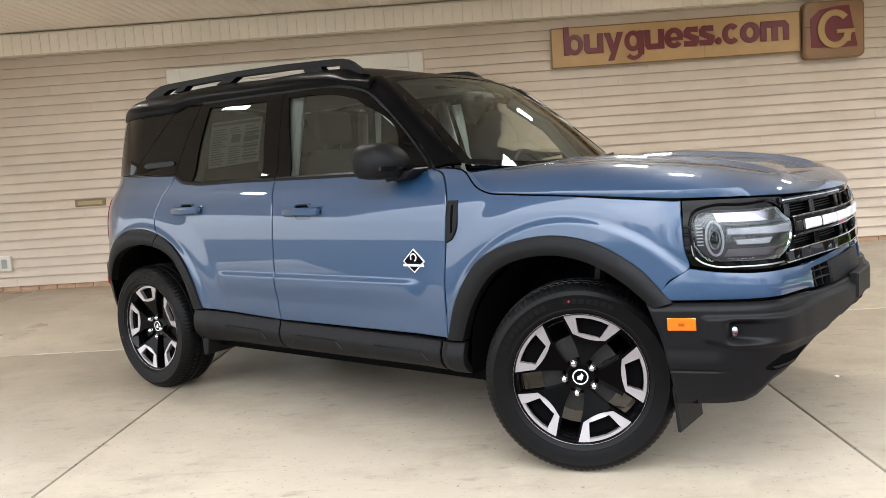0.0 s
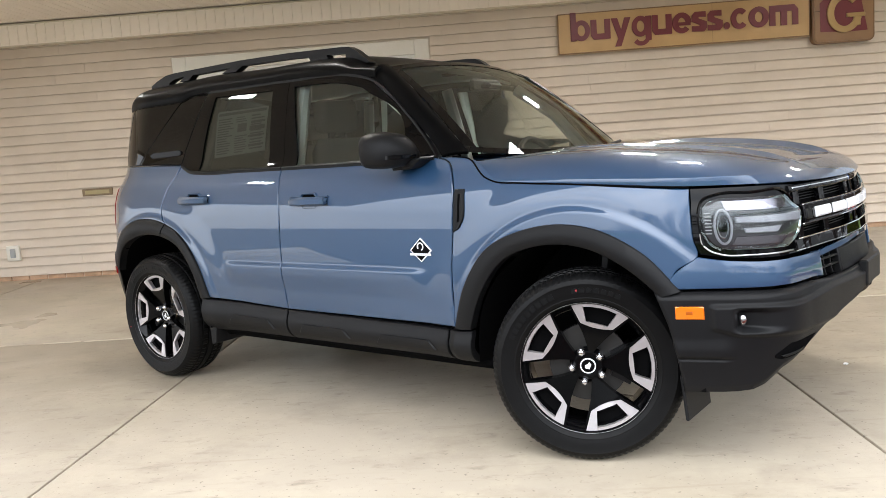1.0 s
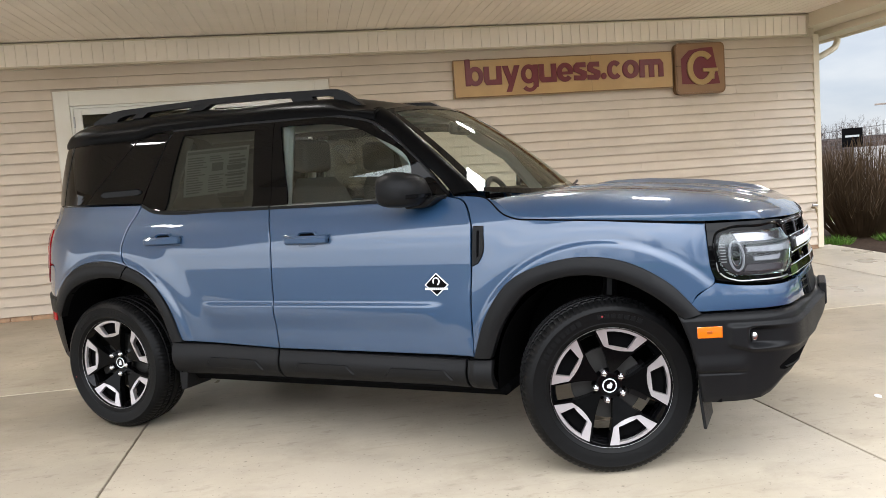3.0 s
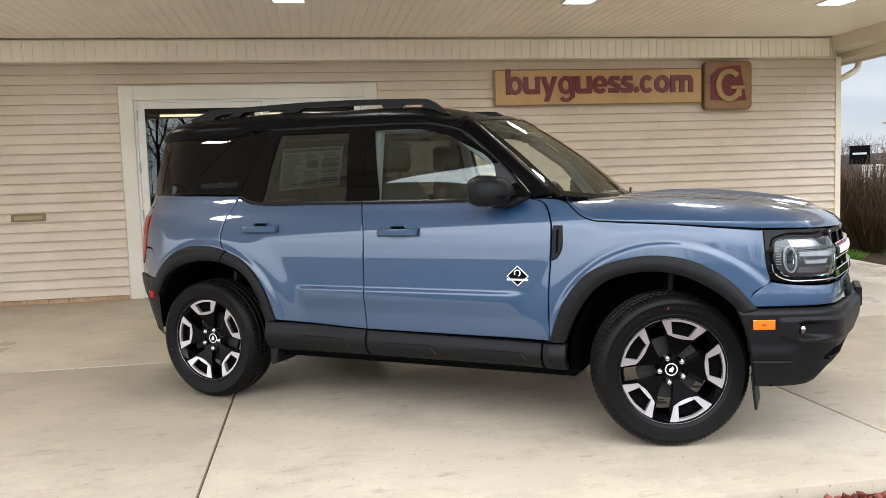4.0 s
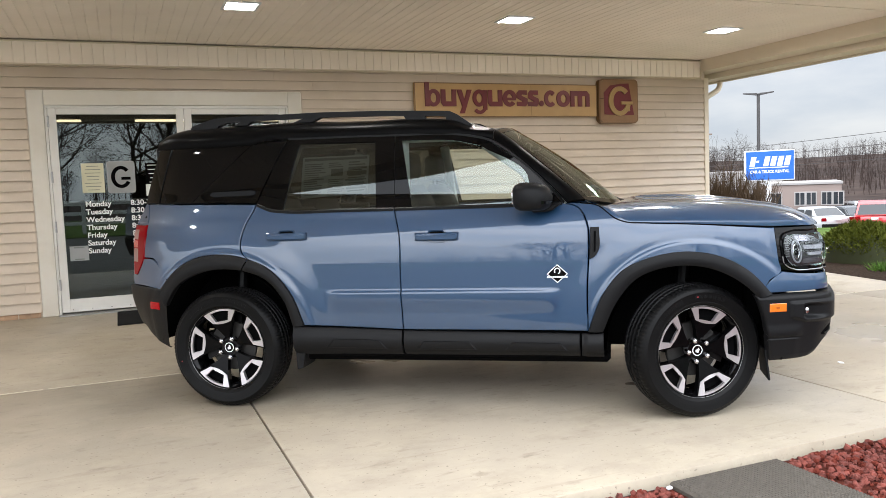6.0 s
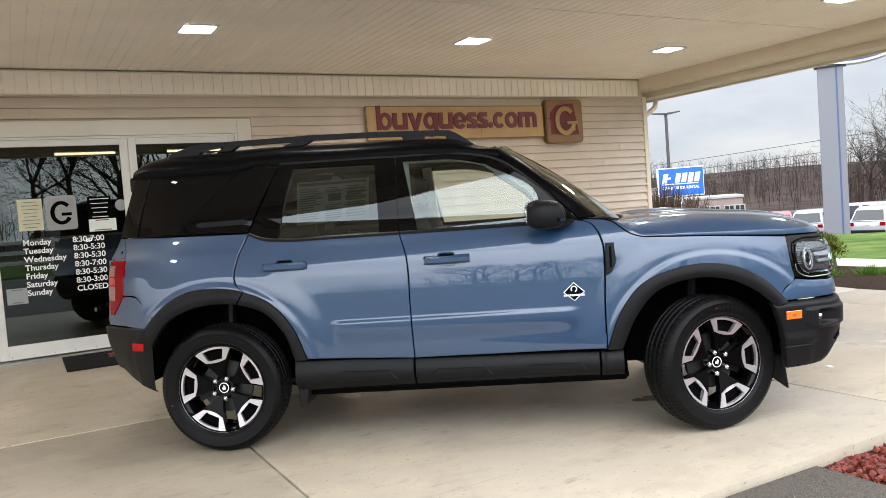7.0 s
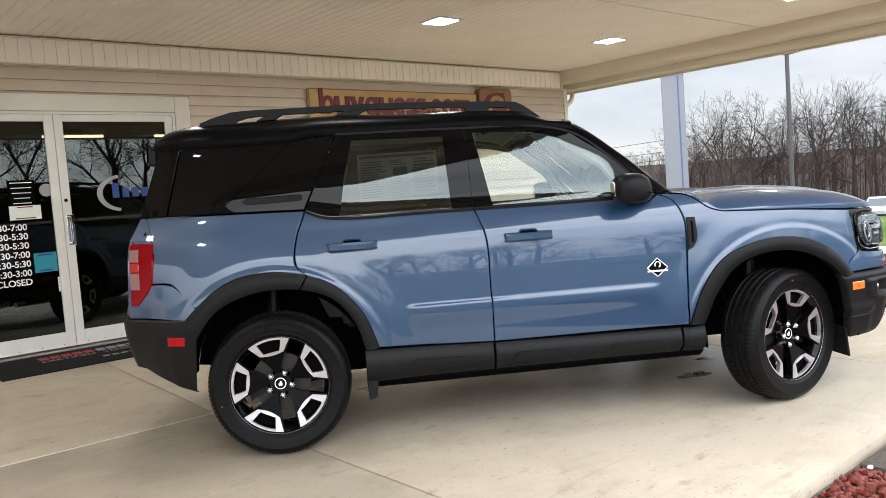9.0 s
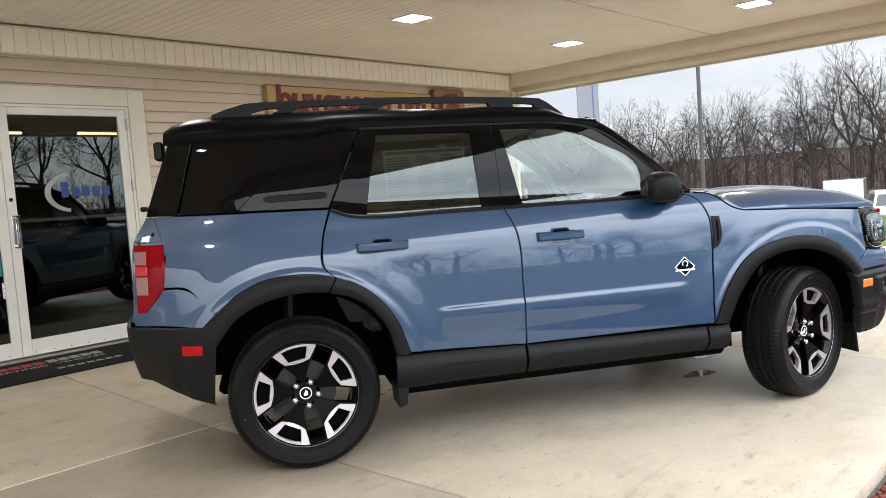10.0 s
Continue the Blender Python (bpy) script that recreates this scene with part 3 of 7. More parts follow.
# gutter pipe that slants from the canopy edge back to the corner
pipe = thing("downspout", "cream downspout bending back to the wall corner", "downspout")
bm = tube([(5.37, 8.62, 2.66), (5.365, 8.62, 2.56), (5.33, 8.615, 2.50), (5.26, 8.60, 2.46), (5.02, 8.53, 2.36), (4.965, 8.51, 2.32), (4.96, 8.505, 2.25), (4.958, 8.50, 0.02)], 0.038, 10)
part("pipe", bm, FASCIA, pipe)
part("strap", box((4.905, 8.465, 1.45), (5.0, 8.545, 1.48), 0.003), FASCIA, pipe)

# recessed square lights
LIT = glow("lit_lens", (1.0, 0.975, 0.935), 95.0)


def ceiling_light(x, y):
    t = thing("ceiling_light", "square recessed canopy light switched on", "ceiling light", pose(x, y, 2.858), "canopy lights")
    bm = bmesh.new()
    s, w = 0.150, 0.026
    for a, b in (((-s, -s), (s, -s + w)), ((-s, s - w), (s, s)), ((-s, -s + w), (-s + w, s - w)), ((s - w, -s + w), (s, s - w))):
        box((*a, -0.014), (*b, -0.001), 0.003, bm)
    part("frame", bm, WHITEPL, t)
    part("lens", box((-s + w, -s + w, -0.008), (s - w, s - w, -0.001), 0.002), LIT, t, "glowing white lens")
    return t


for ly in (6.51, 4.36):
    for lx in (-4.26, -1.66, 0.95, 3.52):
        ceiling_light(lx, ly)

# entrance doors ------------------------------------------------------------------------
door = thing("door_1", "white aluminium double glass entrance doors, closed", "door", kind="structure")
SILL = 0.105
bm = bmesh.new()
box((DX0, WY - 0.022, SILL), (-3.352, WY + 0.06, DTOP), 0.004, bm)
box((-0.925, WY - 0.022, SILL), (DX1, WY + 0.06, DTOP), 0.004, bm)
box((-3.3515, WY - 0.022, 2.218), (-0.9255, WY + 0.06, DTOP), 0.004, bm)
part("casing", bm, CASING, door)
bm = bmesh.new()
box((-3.35, WY - 0.012, SILL), (-3.325, WY + 0.08, 2.216), 0.002, bm)
box((-0.952, WY - 0.012, SILL), (-0.927, WY + 0.08, 2.216), 0.002, bm)
box((-3.3245, WY - 0.012, 2.192), (-0.9525, WY + 0.08, 2.216), 0.002, bm)
part("door_frame", bm, ALU, door)
part("threshold", box((-3.35, WY - 0.10, 0.088), (-0.927, WY + 0.08, 0.118), 0.006), STEEL, door)


def leaf(x0, x1, hinge):
    """A glazed leaf: stiles, rails, pane, push bar and pull."""
    g0, g1, zb, zt = x0 + 0.075, x1 - 0.075, 0.262, 2.128
    bm = bmesh.new()
    box((x0, WY - 0.008, 0.13), (g0, WY + 0.036, 2.19), 0.003, bm)
    box((g1, WY - 0.008, 0.13), (x1, WY + 0.036, 2.19), 0.003, bm)
    box((g0 + 0.0005, WY - 0.008, 0.13), (g1 - 0.0005, WY + 0.036, zb), 0.003, bm)
    box((g0 + 0.0005, WY - 0.008, zt), (g1 - 0.0005, WY + 0.036, 2.19), 0.003, bm)
    d = part("door_leaf", bm, ALU, door)
    pane = part("pane", box((g0 - 0.004, WY + 0.010, zb - 0.004), (g1 + 0.004, WY + 0.016, zt + 0.004)), GLASSD, d, "dark reflecting door glass")
    pane.visible_shadow = False
    part("push_bar", box((g0, WY + 0.05, 1.235), (g1, WY + 0.075, 1.262), 0.004), ALU, d)
    for z in (0.36, 0.95, 1.45, 2.0):
        part("hinge", tube([(hinge, WY - 0.014, z), (hinge, WY - 0.014, z + 0.11)], 0.010, 8), STEEL, d)
    for i in range(7):
        x = x0 + 0.1 + i * (x1 - x0 - 0.2) / 6
        part("screw", tube([(x, WY - 0.011, 0.155), (x, WY - 0.007, 0.155)], 0.005, 6), DARK, d)
    return d


leaf_l = leaf(-3.322, -2.032, -3.322)
leaf_r = leaf(-2.028, -0.955, -0.955)
bm = tube([(-1.985, WY - 0.01, 1.05), (-1.985, WY - 0.055, 1.05), (-1.985, WY - 0.06, 1.06), (-1.985, WY - 0.06, 1.27), (-1.985, WY - 0.055, 1.28), (-1.985, WY - 0.01, 1.28)], 0.011, 8)
box((-2.005, WY - 0.018, 1.03), (-1.94, WY - 0.009, 1.30), 0.003, bm)
part("pull_handle", bm, CHROME, leaf_r, "brushed metal pull handle")
part("lock_cylinder", tube([(-1.995, WY - 0.02, 1.43), (-1.995, WY - 0.006, 1.43)], 0.016, 12), CHROME, leaf_r)

# lettering and notices on the glass
GY = WY + 0.0085
hours = thing("hours_lettering", "white vinyl opening hours on the door glass", "lettering", pose(0, GY, 0, 90, 0, 0))
DAYS = ("Monday", "Tuesday", "Wednesday", "Thursday", "Friday", "Saturday", "Sunday")
TIMES = ("8:30-7:00", "8:30-5:30", "8:30-5:30", "8:30-7:00", "8:30-5:30", "8:30-3:00", "CLOSED")
for i, (d, h) in enumerate(zip(DAYS, TIMES)):
    z = 1.196 - 0.0795 * i
    lettering(d, 0.076, pose(-3.04, z, 0), WHITE, "weekday", hours, depth=0.0006, bold=0.0016)
    lettering(h, 0.076, pose(-2.61, z, 0), WHITE, "opening_time", hours, depth=0.0006, bold=0.0016)


def notice(name, label, x0, x1, z0, z1, ground_mat, rows, ink, head=0):
    t = thing(name, label, "notice", pose((x0 + x1) / 2, GY - 0.002, (z0 + z1) / 2))
    w, h = (x1 - x0) / 2, (z1 - z0) / 2
    part("sheet", box((-w, 0, -h), (w, 0.0015, h)), ground_mat, t)
    bm = bmesh.new()
    rr = random.Random(int(x0 * 100))
    for k in range(rows):
        zz = h * 0.8 - k * (1.6 * h / max(rows - 1, 1))
        ww = w * rr.uniform(0.45, 0.85)
        box((-ww, -0.0012, zz - 0.10 * 1.6 * h / rows), (ww, -0.0004, zz + 0.10 * 1.6 * h / rows), 0, bm)
    tagged(part("print", bm, ink, t), kind="stuff")
    return t


CREAM = shader("cream_paper", (0.58, 0.56, 0.40), 0.7)
TEAL = shader("teal_sticker", (0.02, 0.24, 0.33), 0.5)
GREYPL = shader("grey_plate", (0.30, 0.31, 0.31), 0.5)
notice("paper_notice", "cream printed paper taped to the door glass", -3.055, -2.845, 1.335, 1.635, CREAM, 8, INK)
notice("plaque", "black plaque with white border and lines", -2.445, -2.235, 1.405, 1.625, DARK, 5, WHITE)
notice("dealer_sticker", "pale sticker with a reddish printed line", -2.45, -2.20, 1.285, 1.405, PAPER, 2, MATRED)
notice("teal_sticker", "small teal sticker on the door glass", -2.30, -2.115, 0.815, 0.985, TEAL, 2, NAVY)
notice("card_sticker", "white strip of payment card stickers", -2.125, -2.085, 0.63, 0.76, WHITE, 4, MATRED)
notice("grey_plate", "grey plate low on the door glass", -3.215, -3.04, 0.65, 0.80, GREYPL, 2, INK)
t = thing("round_sticker", "round grey sticker on the door glass", "sticker", pose(-2.142, GY - 0.002, 1.53))
bm = bmesh.new()
bmesh.ops.create_cone(bm, cap_ends=True, segments=24, radius1=0.056, radius2=0.056, depth=0.0015, matrix=Matrix.Rotation(radians(90), 4, "X"))
part("disc", bm, GREYPL, t)


def ring_glyph(r, w, a0, a1, y0, y1, sx=1.0, n=22, bm=None):
    """A curved bar from angle a0 to a1 in the plane of the wall."""
    out = [(math.cos(a) * r * sx, math.sin(a) * r) for a in (radians(a0 + (a1 - a0) * k / n) for k in range(n + 1))]
    inn = [(math.cos(a) * (r - w) * sx, math.sin(a) * (r - w * 0.8)) for a in (radians(a0 + (a1 - a0) * k / n) for k in range(n + 1))]
    return prism(out + inn[::-1], y0, y1, bm)


def rounded(w, h, r, n=5):
    p = []
    for cx, cz, a in ((w - r, h - r, 0), (-w + r, h - r, 90), (-w + r, -h + r, 180), (w - r, -h + r, 270)):
        p += [(cx + r * math.cos(radians(a + 90 * k / n)), cz + r * math.sin(radians(a + 90 * k / n))) for k in range(n + 1)]
    return p


t = thing("logo_plate", "grey square plate with a round monogram", "sign", pose(-2.683, GY - 0.002, 1.488))
part("plate", prism(rounded(0.135, 0.165, 0.03), 0, 0.0015), GREYPL, t)
bm = ring_glyph(0.115, 0.045, 40, 330, -0.002, -0.0005, 0.85)
box((0.0, -0.002, -0.03), (0.09, -0.0005, 0.0), 0, bm)
part("monogram", bm, DARK, t)
t = thing("swoosh_logo", "silver swoosh and blue bar logo on the glass", "sign", pose(-1.48, GY - 0.002, 1.47))
part("swoosh", ring_glyph(0.17, 0.035, 100, 260, -0.001, 0.0005, 1.4), GREYPL, t)
bm = bmesh.new()
for k in range(5):
    box((-0.10 + 0.09 * k, -0.001, -0.04), (-0.04 + 0.09 * k, 0.0005, 0.045 if k else 0.09), 0, bm)
part("blue_bars", bm, NAVY, t)

# room behind the glass; its dimness is put into one dark surface colour
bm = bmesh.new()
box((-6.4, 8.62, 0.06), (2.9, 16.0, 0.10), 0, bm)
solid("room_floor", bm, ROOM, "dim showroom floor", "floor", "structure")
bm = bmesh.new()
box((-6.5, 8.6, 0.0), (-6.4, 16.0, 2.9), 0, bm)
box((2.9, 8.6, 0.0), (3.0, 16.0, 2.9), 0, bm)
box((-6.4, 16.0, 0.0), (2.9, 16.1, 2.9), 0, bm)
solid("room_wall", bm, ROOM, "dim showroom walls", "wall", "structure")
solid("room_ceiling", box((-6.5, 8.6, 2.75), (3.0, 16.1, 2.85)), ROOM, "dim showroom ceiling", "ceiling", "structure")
TUBE = glow("lit_tube", (1.0, 0.84, 0.55), 9.0)
for x, y in ((-5.5, 14.55), (-3.70, 14.55), (-1.90, 14.55), (-0.10, 14.55), (1.70, 14.55)):
    t = thing("strip_light", "lit fluorescent strip in the showroom", "ceiling light", pose(x, y, 2.62), "showroom strip lights")
    part("housing", box((-0.48, -0.06, 0.03), (0.48, 0.06, 0.13), 0.01), WHITEPL, t)
    part("tube", tube([(-0.47, 0, 0.005), (0.47, 0, 0.005)], 0.020, 8), TUBE, t)

# door mat
mat_ = thing("door_mat", "black rubber door mat with red and grey print", "mat", pose(0, 0, 0))
bm = box((-2.81, 7.53, 0.0), (-0.86, 8.27, 0.010), 0.004)
for v in bm.verts:
    v.co.z += floor_z(v.co.y)
part("mat_body", bm, MAT, mat_)
tilt = math.degrees(math.atan(RISE))
bm = bmesh.new()
for k in range(5):
    box((0.09 * k, 0.0, 0), (0.09 * k + 0.075, 0.11, 0.001), 0, bm)
b = part("red_print", bm, MATRED, mat_)
b.matrix_local = pose(-2.42, 8.03, floor_z(8.03) + 0.0105, tilt)
bm = bmesh.new()
for k in range(5):
    box((0.09 * k, 0.0, 0), (0.09 * k + 0.075, 0.11, 0.001), 0, bm)
b = part("grey_print", bm, MATGREY, mat_)
b.matrix_local = pose(-1.96, 8.03, floor_z(8.03) + 0.0105, tilt)
for word, x in (("CERTIFIED", -2.43), ("VEHICLES", -1.94)):
    lettering(word, 0.085, pose(x, 7.93, floor_z(7.93) + 0.0108, tilt), MATGREY, "print_line", mat_, depth=0.0004, stretch=1.1)
bm = bmesh.new()
for k in range(7):
    box((0.075 * k, 0.0, 0), (0.075 * k + 0.055, 0.05, 0.0008), 0, bm)
b = part("small_print", bm, MATGREY, mat_)
b.matrix_local = pose(-2.0, 7.74, floor_z(7.74) + 0.0105, tilt)

# sign on the siding -----------------------------------------------------------------------
SY = WY - 0.02
sign = thing("wall_sign", "tan sign board with bold maroon wording shapes", "sign", pose(0.56, SY, 2.09))
part("board", box((0, -0.045, 0), (2.52, 0, 0.405), 0.006), SIGN_TAN, sign)
bm = bmesh.new()
for a, b in (((0, 0.0), (2.52, 0.010)), ((0, 0.395), (2.52, 0.405)), ((0, 0.010), (0.010, 0.395)), ((2.51, 0.010), (2.52, 0.395))):
    box((a[0], -0.052, a[1]), (b[0], -0.0455, b[1]), 0.002, bm)
part("edge_trim", bm, SIGN_EDGE, sign)
part("panel_joint", box((1.555, -0.0465, 0.012), (1.558, -0.0452, 0.39)), SIGN_EDGE, sign)


def glyphs():
    """Heavy rounded letter-like blocks: stem height, tail, open side, by width."""
    x, base, xh = 0.135, 0.135, 0.175
    kinds = (("stem", .205), ("cup", .205), ("vee", .205), ("tail", .205), ("cup", .205), ("eye", .19), ("ess", .155), ("ess", .155), ("dot", .07), ("cee", .175), ("ring", .20), ("arch", .295))
    out = []
    for kind, w in kinds:
        bm = bmesh.new()
        y0, y1 = -0.058, -0.046
        s = 0.062
        def loop(cx, r, w_, a0, a1, sx, lift=0.0006, cz=base + xh / 2):
            turns = [radians(a0 + (a1 - a0) * k / 24) for k in range(25)]
            line = [(cx + math.cos(a) * r * sx, cz + math.sin(a) * r) for a in turns]
            line += [(cx + math.cos(a) * (r - w_) * sx, cz + math.sin(a) * (r - w_ * 0.8)) for a in turns[::-1]]
            prism(line, y0 - lift, y1, bm)
        if kind == "stem":
            box((x, y0, base - 0.002), (x + s, y1, base + 0.25), 0.004, bm)
            loop(x + w / 2 + 0.012, xh / 2 + 0.004, 0.052, 0, 360, 1.0)
        elif kind == "tail":
            loop(x + w / 2 - 0.010, xh / 2 + 0.004, 0.052, 0, 360, 1.0)
            box((x + w - s, y0, base - 0.040), (x + w, y1, base + xh), 0.004, bm)
            loop(x + w / 2 - 0.004, 0.105, 0.046, 222, 352, 1.0, 0.0012, base + 0.022)
        elif kind == "cup":
            prism([(x, base + xh), (x, base + 0.035), (x + 0.03, base), (x + w, base), (x + w, base + xh), (x + w - s, base + xh), (x + w - s, base + 0.05), (x + s, base + 0.05), (x + s, base + xh)], y0, y1, bm)
        elif kind == "vee":
            prism([(x, base + xh), (x + 0.07, base - 0.005), (x + 0.035, base - 0.075), (x + 0.10, base - 0.075), (x + w, base + xh), (x + w - 0.066, base + xh), (x + 0.103, base + 0.07), (x + 0.066, base + xh)], y0, y1, bm)
        elif kind in ("ring", "cee", "eye"):
            a0, a1 = {"ring": (0, 360), "cee": (42, 318), "eye": (0, 320)}[kind]
            m = ring_glyph(xh / 2 + 0.004, 0.056, a0, a1, y0, y1, w / xh, 20, bm)
            if kind == "eye":
                box((-0.05, y0, -0.022), (0.09, y1, 0.006), 0, bm)
            bmesh.ops.translate(bm, verts=bm.verts[:], vec=(x + w / 2, 0, base + xh / 2))
        elif kind == "ess":
            prism([(x, base + 0.005), (x + w - 0.03, base), (x + w, base + 0.03), (x + w, base + 0.085), (x + 0.07, base + 0.115), (x + 0.07, base + 0.13), (x + w - 0.01, base + 0.125), (x + w - 0.01, base + xh), (x + 0.03, base + xh), (x, base + xh - 0.03), (x, base + 0.09), (x + 0.08, base + 0.058), (x + 0.08, base + 0.048), (x, base + 0.052)], y0, y1, bm)
        elif kind == "dot":
            prism([(x + 0.033 + 0.033 * math.cos(k * math.pi / 5), base + 0.033 + 0.033 * math.sin(k * math.pi / 5)) for k in range(10)], y0, y1, bm)
        elif kind == "arch":
            prism([(x, base), (x + s, base), (x + s, base + 0.12), (x + 0.115, base + 0.12), (x + 0.115, base), (x + 0.18, base), (x + 0.18, base + 0.12), (x + w - s, base + 0.12), (x + w - s, base), (x + w, base), (x + w, base + 0.135), (x + w - 0.04, base + xh), (x, base + xh)], y0, y1, bm)
        out.append(bm)
        x += w + 0.0085
    return out


for bm in glyphs():
    for v in bm.verts:
        v.co.x = 0.128 + (v.co.x - 0.135) * 0.965
        v.co.z = 0.126 + (v.co.z - 0.135) * 1.13
    part("raised_shape", bm, SIGN_RED, sign)
logo = thing("logo_sign", "square bronze and maroon logo sign with gold monogram", "sign", pose(3.397, SY, 2.285))
part("plate", prism(rounded(0.302, 0.285, 0.06), -0.075, 0), SIGN_EDGE, logo)
part("face", prism(rounded(0.285, 0.268, 0.05), -0.083, -0.0755), shader("dark_bronze_face", (0.23, 0.125, 0.055), 0.4, vary=0.1, scale=5), logo)
part("maroon_field", prism([(-0.23, -0.17), (-0.235, 0.11), (-0.14, 0.2), (0.02, 0.225), (0.15, 0.23), (0.175, 0.1), (0.23, -0.18), (0.05, -0.185)], -0.087, -0.0835), SIGN_RED, logo)
bm = ring_glyph(0.19, 0.075, 42, 345, -0.106, -0.0875, 0.9)
box((0.02, -0.1075, -0.045), (0.20, -0.0878, -0.005), 0.004, bm)
box((0.09, -0.1070, -0.13), (0.155, -0.0878, -0.046), 0.004, bm)
part("monogram", bm, SIGN_GOLD, logo)
part("seam", box((-0.30, -0.0845, 0.03), (-0.20, -0.0832, 0.034)), DARK, logo)

# mail slot, socket box and tap on the wall
slot = thing("mail_slot", "bronze mail slot in the siding", "mail slot", pose(-4.47, WY - 0.014, 1.02))
part("plate", box((-0.168, -0.012, -0.038), (0.168, 0.01, 0.038), 0.004), shader("aged_bronze", (0.20, 0.14, 0.08), 0.4, 0.5), slot)
part("flap", box((-0.135, -0.016, -0.02), (0.135, -0.0125, 0.02), 0.002), shader("brassy_flap", (0.34, 0.27, 0.14), 0.35, 0.6), slot)
sock = thing("outlet_box", "white weatherproof outlet box on the siding", "outlet", pose(-5.49, WY - 0.014, 0.412))
part("cover", box((-0.075, -0.03, -0.085), (0.075, 0.01, 0.085), 0.008), CASING, sock)
part("socket", box((-0.03, -0.034, -0.05), (0.03, -0.0305, 0.05), 0.004), GREYPL, sock)
tap = thing("hose_tap", "brass garden tap at the wall corner", "tap", pose(4.80, WY - 0.012, 0.60))
bm = tube([(0, 0, 0), (0, -0.06, 0), (0, -0.085, -0.02), (0, -0.09, -0.05)], 0.013, 8)
part("spout", bm, shader("dull_brass", (0.25, 0.2, 0.12), 0.4, 0.7), tap)
part("wheel", tube([(-0.03, -0.055, 0.03), (0.03, -0.055, 0.03)], 0.014, 8), STEEL, tap)
# the car: x forward, y left, z up, from the middle of the wheelbase ------------------------------
CAR = thing("suv_car", "blue-grey compact SUV with black roof and black cladding, parked", "car", pose(-0.597, 4.325, 0, 0, 0, -34.65))
HUB_Z, HUB_X = 0.352, 1.335
PROFILE = curve([(0.28, 0.815), (0.40, 0.838), (0.47, 0.852), (0.56, 0.861), (0.66, 0.866), (0.76, 0.8655), (0.88, 0.861), (0.96, 0.853),
                 (1.03, 0.837), (1.09, 0.810), (1.14, 0.775), (1.19, 0.749), (1.30, 0.727), (1.45, 0.693), (1.55, 0.664), (1.62, 0.62), (1.68, 0.5)])
PZ, PY = zip(*[tuple(PROFILE(k / 400)) for k in range(401)])


def half_width(x, z):
    y = float(np.interp(z, PZ, PY))
    for hub in (-HUB_X, HUB_X):
        far = math.hypot(x - hub, z - 0.36)
        y += 0.011 * step(0.74, 0.60, far) + 0.010 * step(0.590, 0.560, far)
    y += 0.010 * step(0.697, 0.674, z) * step(0.55, 0.655, z) * step(-0.70, -0.62, x) * step(0.66, 0.58, x)
    if x > 1.45:
        y -= 0.70 * (x - 1.45) ** 2 - 0.010 * step(1.60, 1.74, x)
    if x < -1.5:
        y -= 0.73 * (x + 1.5) ** 2
    return y


ARCH_F = [(0.785, 0.458), (0.86, 0.65), (0.966, 0.786), (1.14, 0.861), (1.30, 0.881), (1.45, 0.857), (1.60, 0.776), (1.715, 0.652)]
ARCH_FI = [(0.863, 0.459), (0.934, 0.615), (1.047, 0.747), (1.20, 0.802), (1.32, 0.808), (1.44, 0.782), (1.56, 0.716), (1.652, 0.633)]
ARCH_R = [(-1.765, 0.705), (-1.64, 0.819), (-1.50, 0.893), (-1.345, 0.913), (-1.20, 0.895), (-1.03, 0.826), (-0.90, 0.68), (-0.83, 0.492)]
ARCH_RI = [(-1.727, 0.604), (-1.604, 0.745), (-1.45, 0.812), (-1.30, 0.828), (-1.17, 0.812), (-1.05, 0.765), (-0.94, 0.635), (-0.896, 0.488)]


def flank(side, b, r, t, l, off=0.0):
    c = coons(b, r, t, l)

    def at(u, v):
        x, z = c(u, v)
        return (x, side * (half_width(x, z) + off), z)
    return at


def along(pts, a, b, n=14):
    c = curve(pts)
    return [tuple(c(a + (b - a) * k / n)) for k in range(n + 1)]


def band(side, outer, inner, off_out, off_mid, off_in, n=40, turn=0.05):
    """A raised strip between two lines on the flank, its inner edge turned into the wheel well."""
    co, ci = curve(outer), curve(inner)
    rings = []
    for k in range(n + 1):
        o, i = co(k / n), ci(k / n)
        ring = []
        for f, off in ((0.0, -0.012), (0.0, off_out - 0.004), (0.03, off_out), (0.45, off_mid), (0.9, off_in), (1.0, off_in - 0.006)):
            p = o + (i - o) * f
            ring.append((p[0], side * (half_width(*p) + off), p[1]))
        ring.append((i[0], side * (half_width(*i) + off_in - turn), i[1]))
        rings.append(ring)
    return loft(rings, closed=False)


def ring_strip(side, outer, inner, off=0.0, thick=0.012, n=12):
    """A flat frame between two closed four-sided outlines on the flank."""
    def outline(b, r, t, l):
        b, r, t, l = (curve(c) for c in (b, r, t, l))
        return ([b(k / n) for k in range(n)] + [r(k / n) for k in range(n)] + [t(1 - k / n) for k in range(n)] + [l(1 - k / n) for k in range(n)])
    o, i = outline(*outer), outline(*inner)
    rings = []
    for a, c in zip(o, i):
        rings.append([(p[0], side * (half_width(*p) + d), p[1]) for p, d in ((a, off - thick), (a, off), (a + (c - a) * 0.5, off), (c, off), (c, off - thick))])
    rings.append(rings[0])
    bm = loft(rings, closed=False)
    bmesh.ops.remove_doubles(bm, verts=bm.verts[:], dist=1e-5)
    return bm


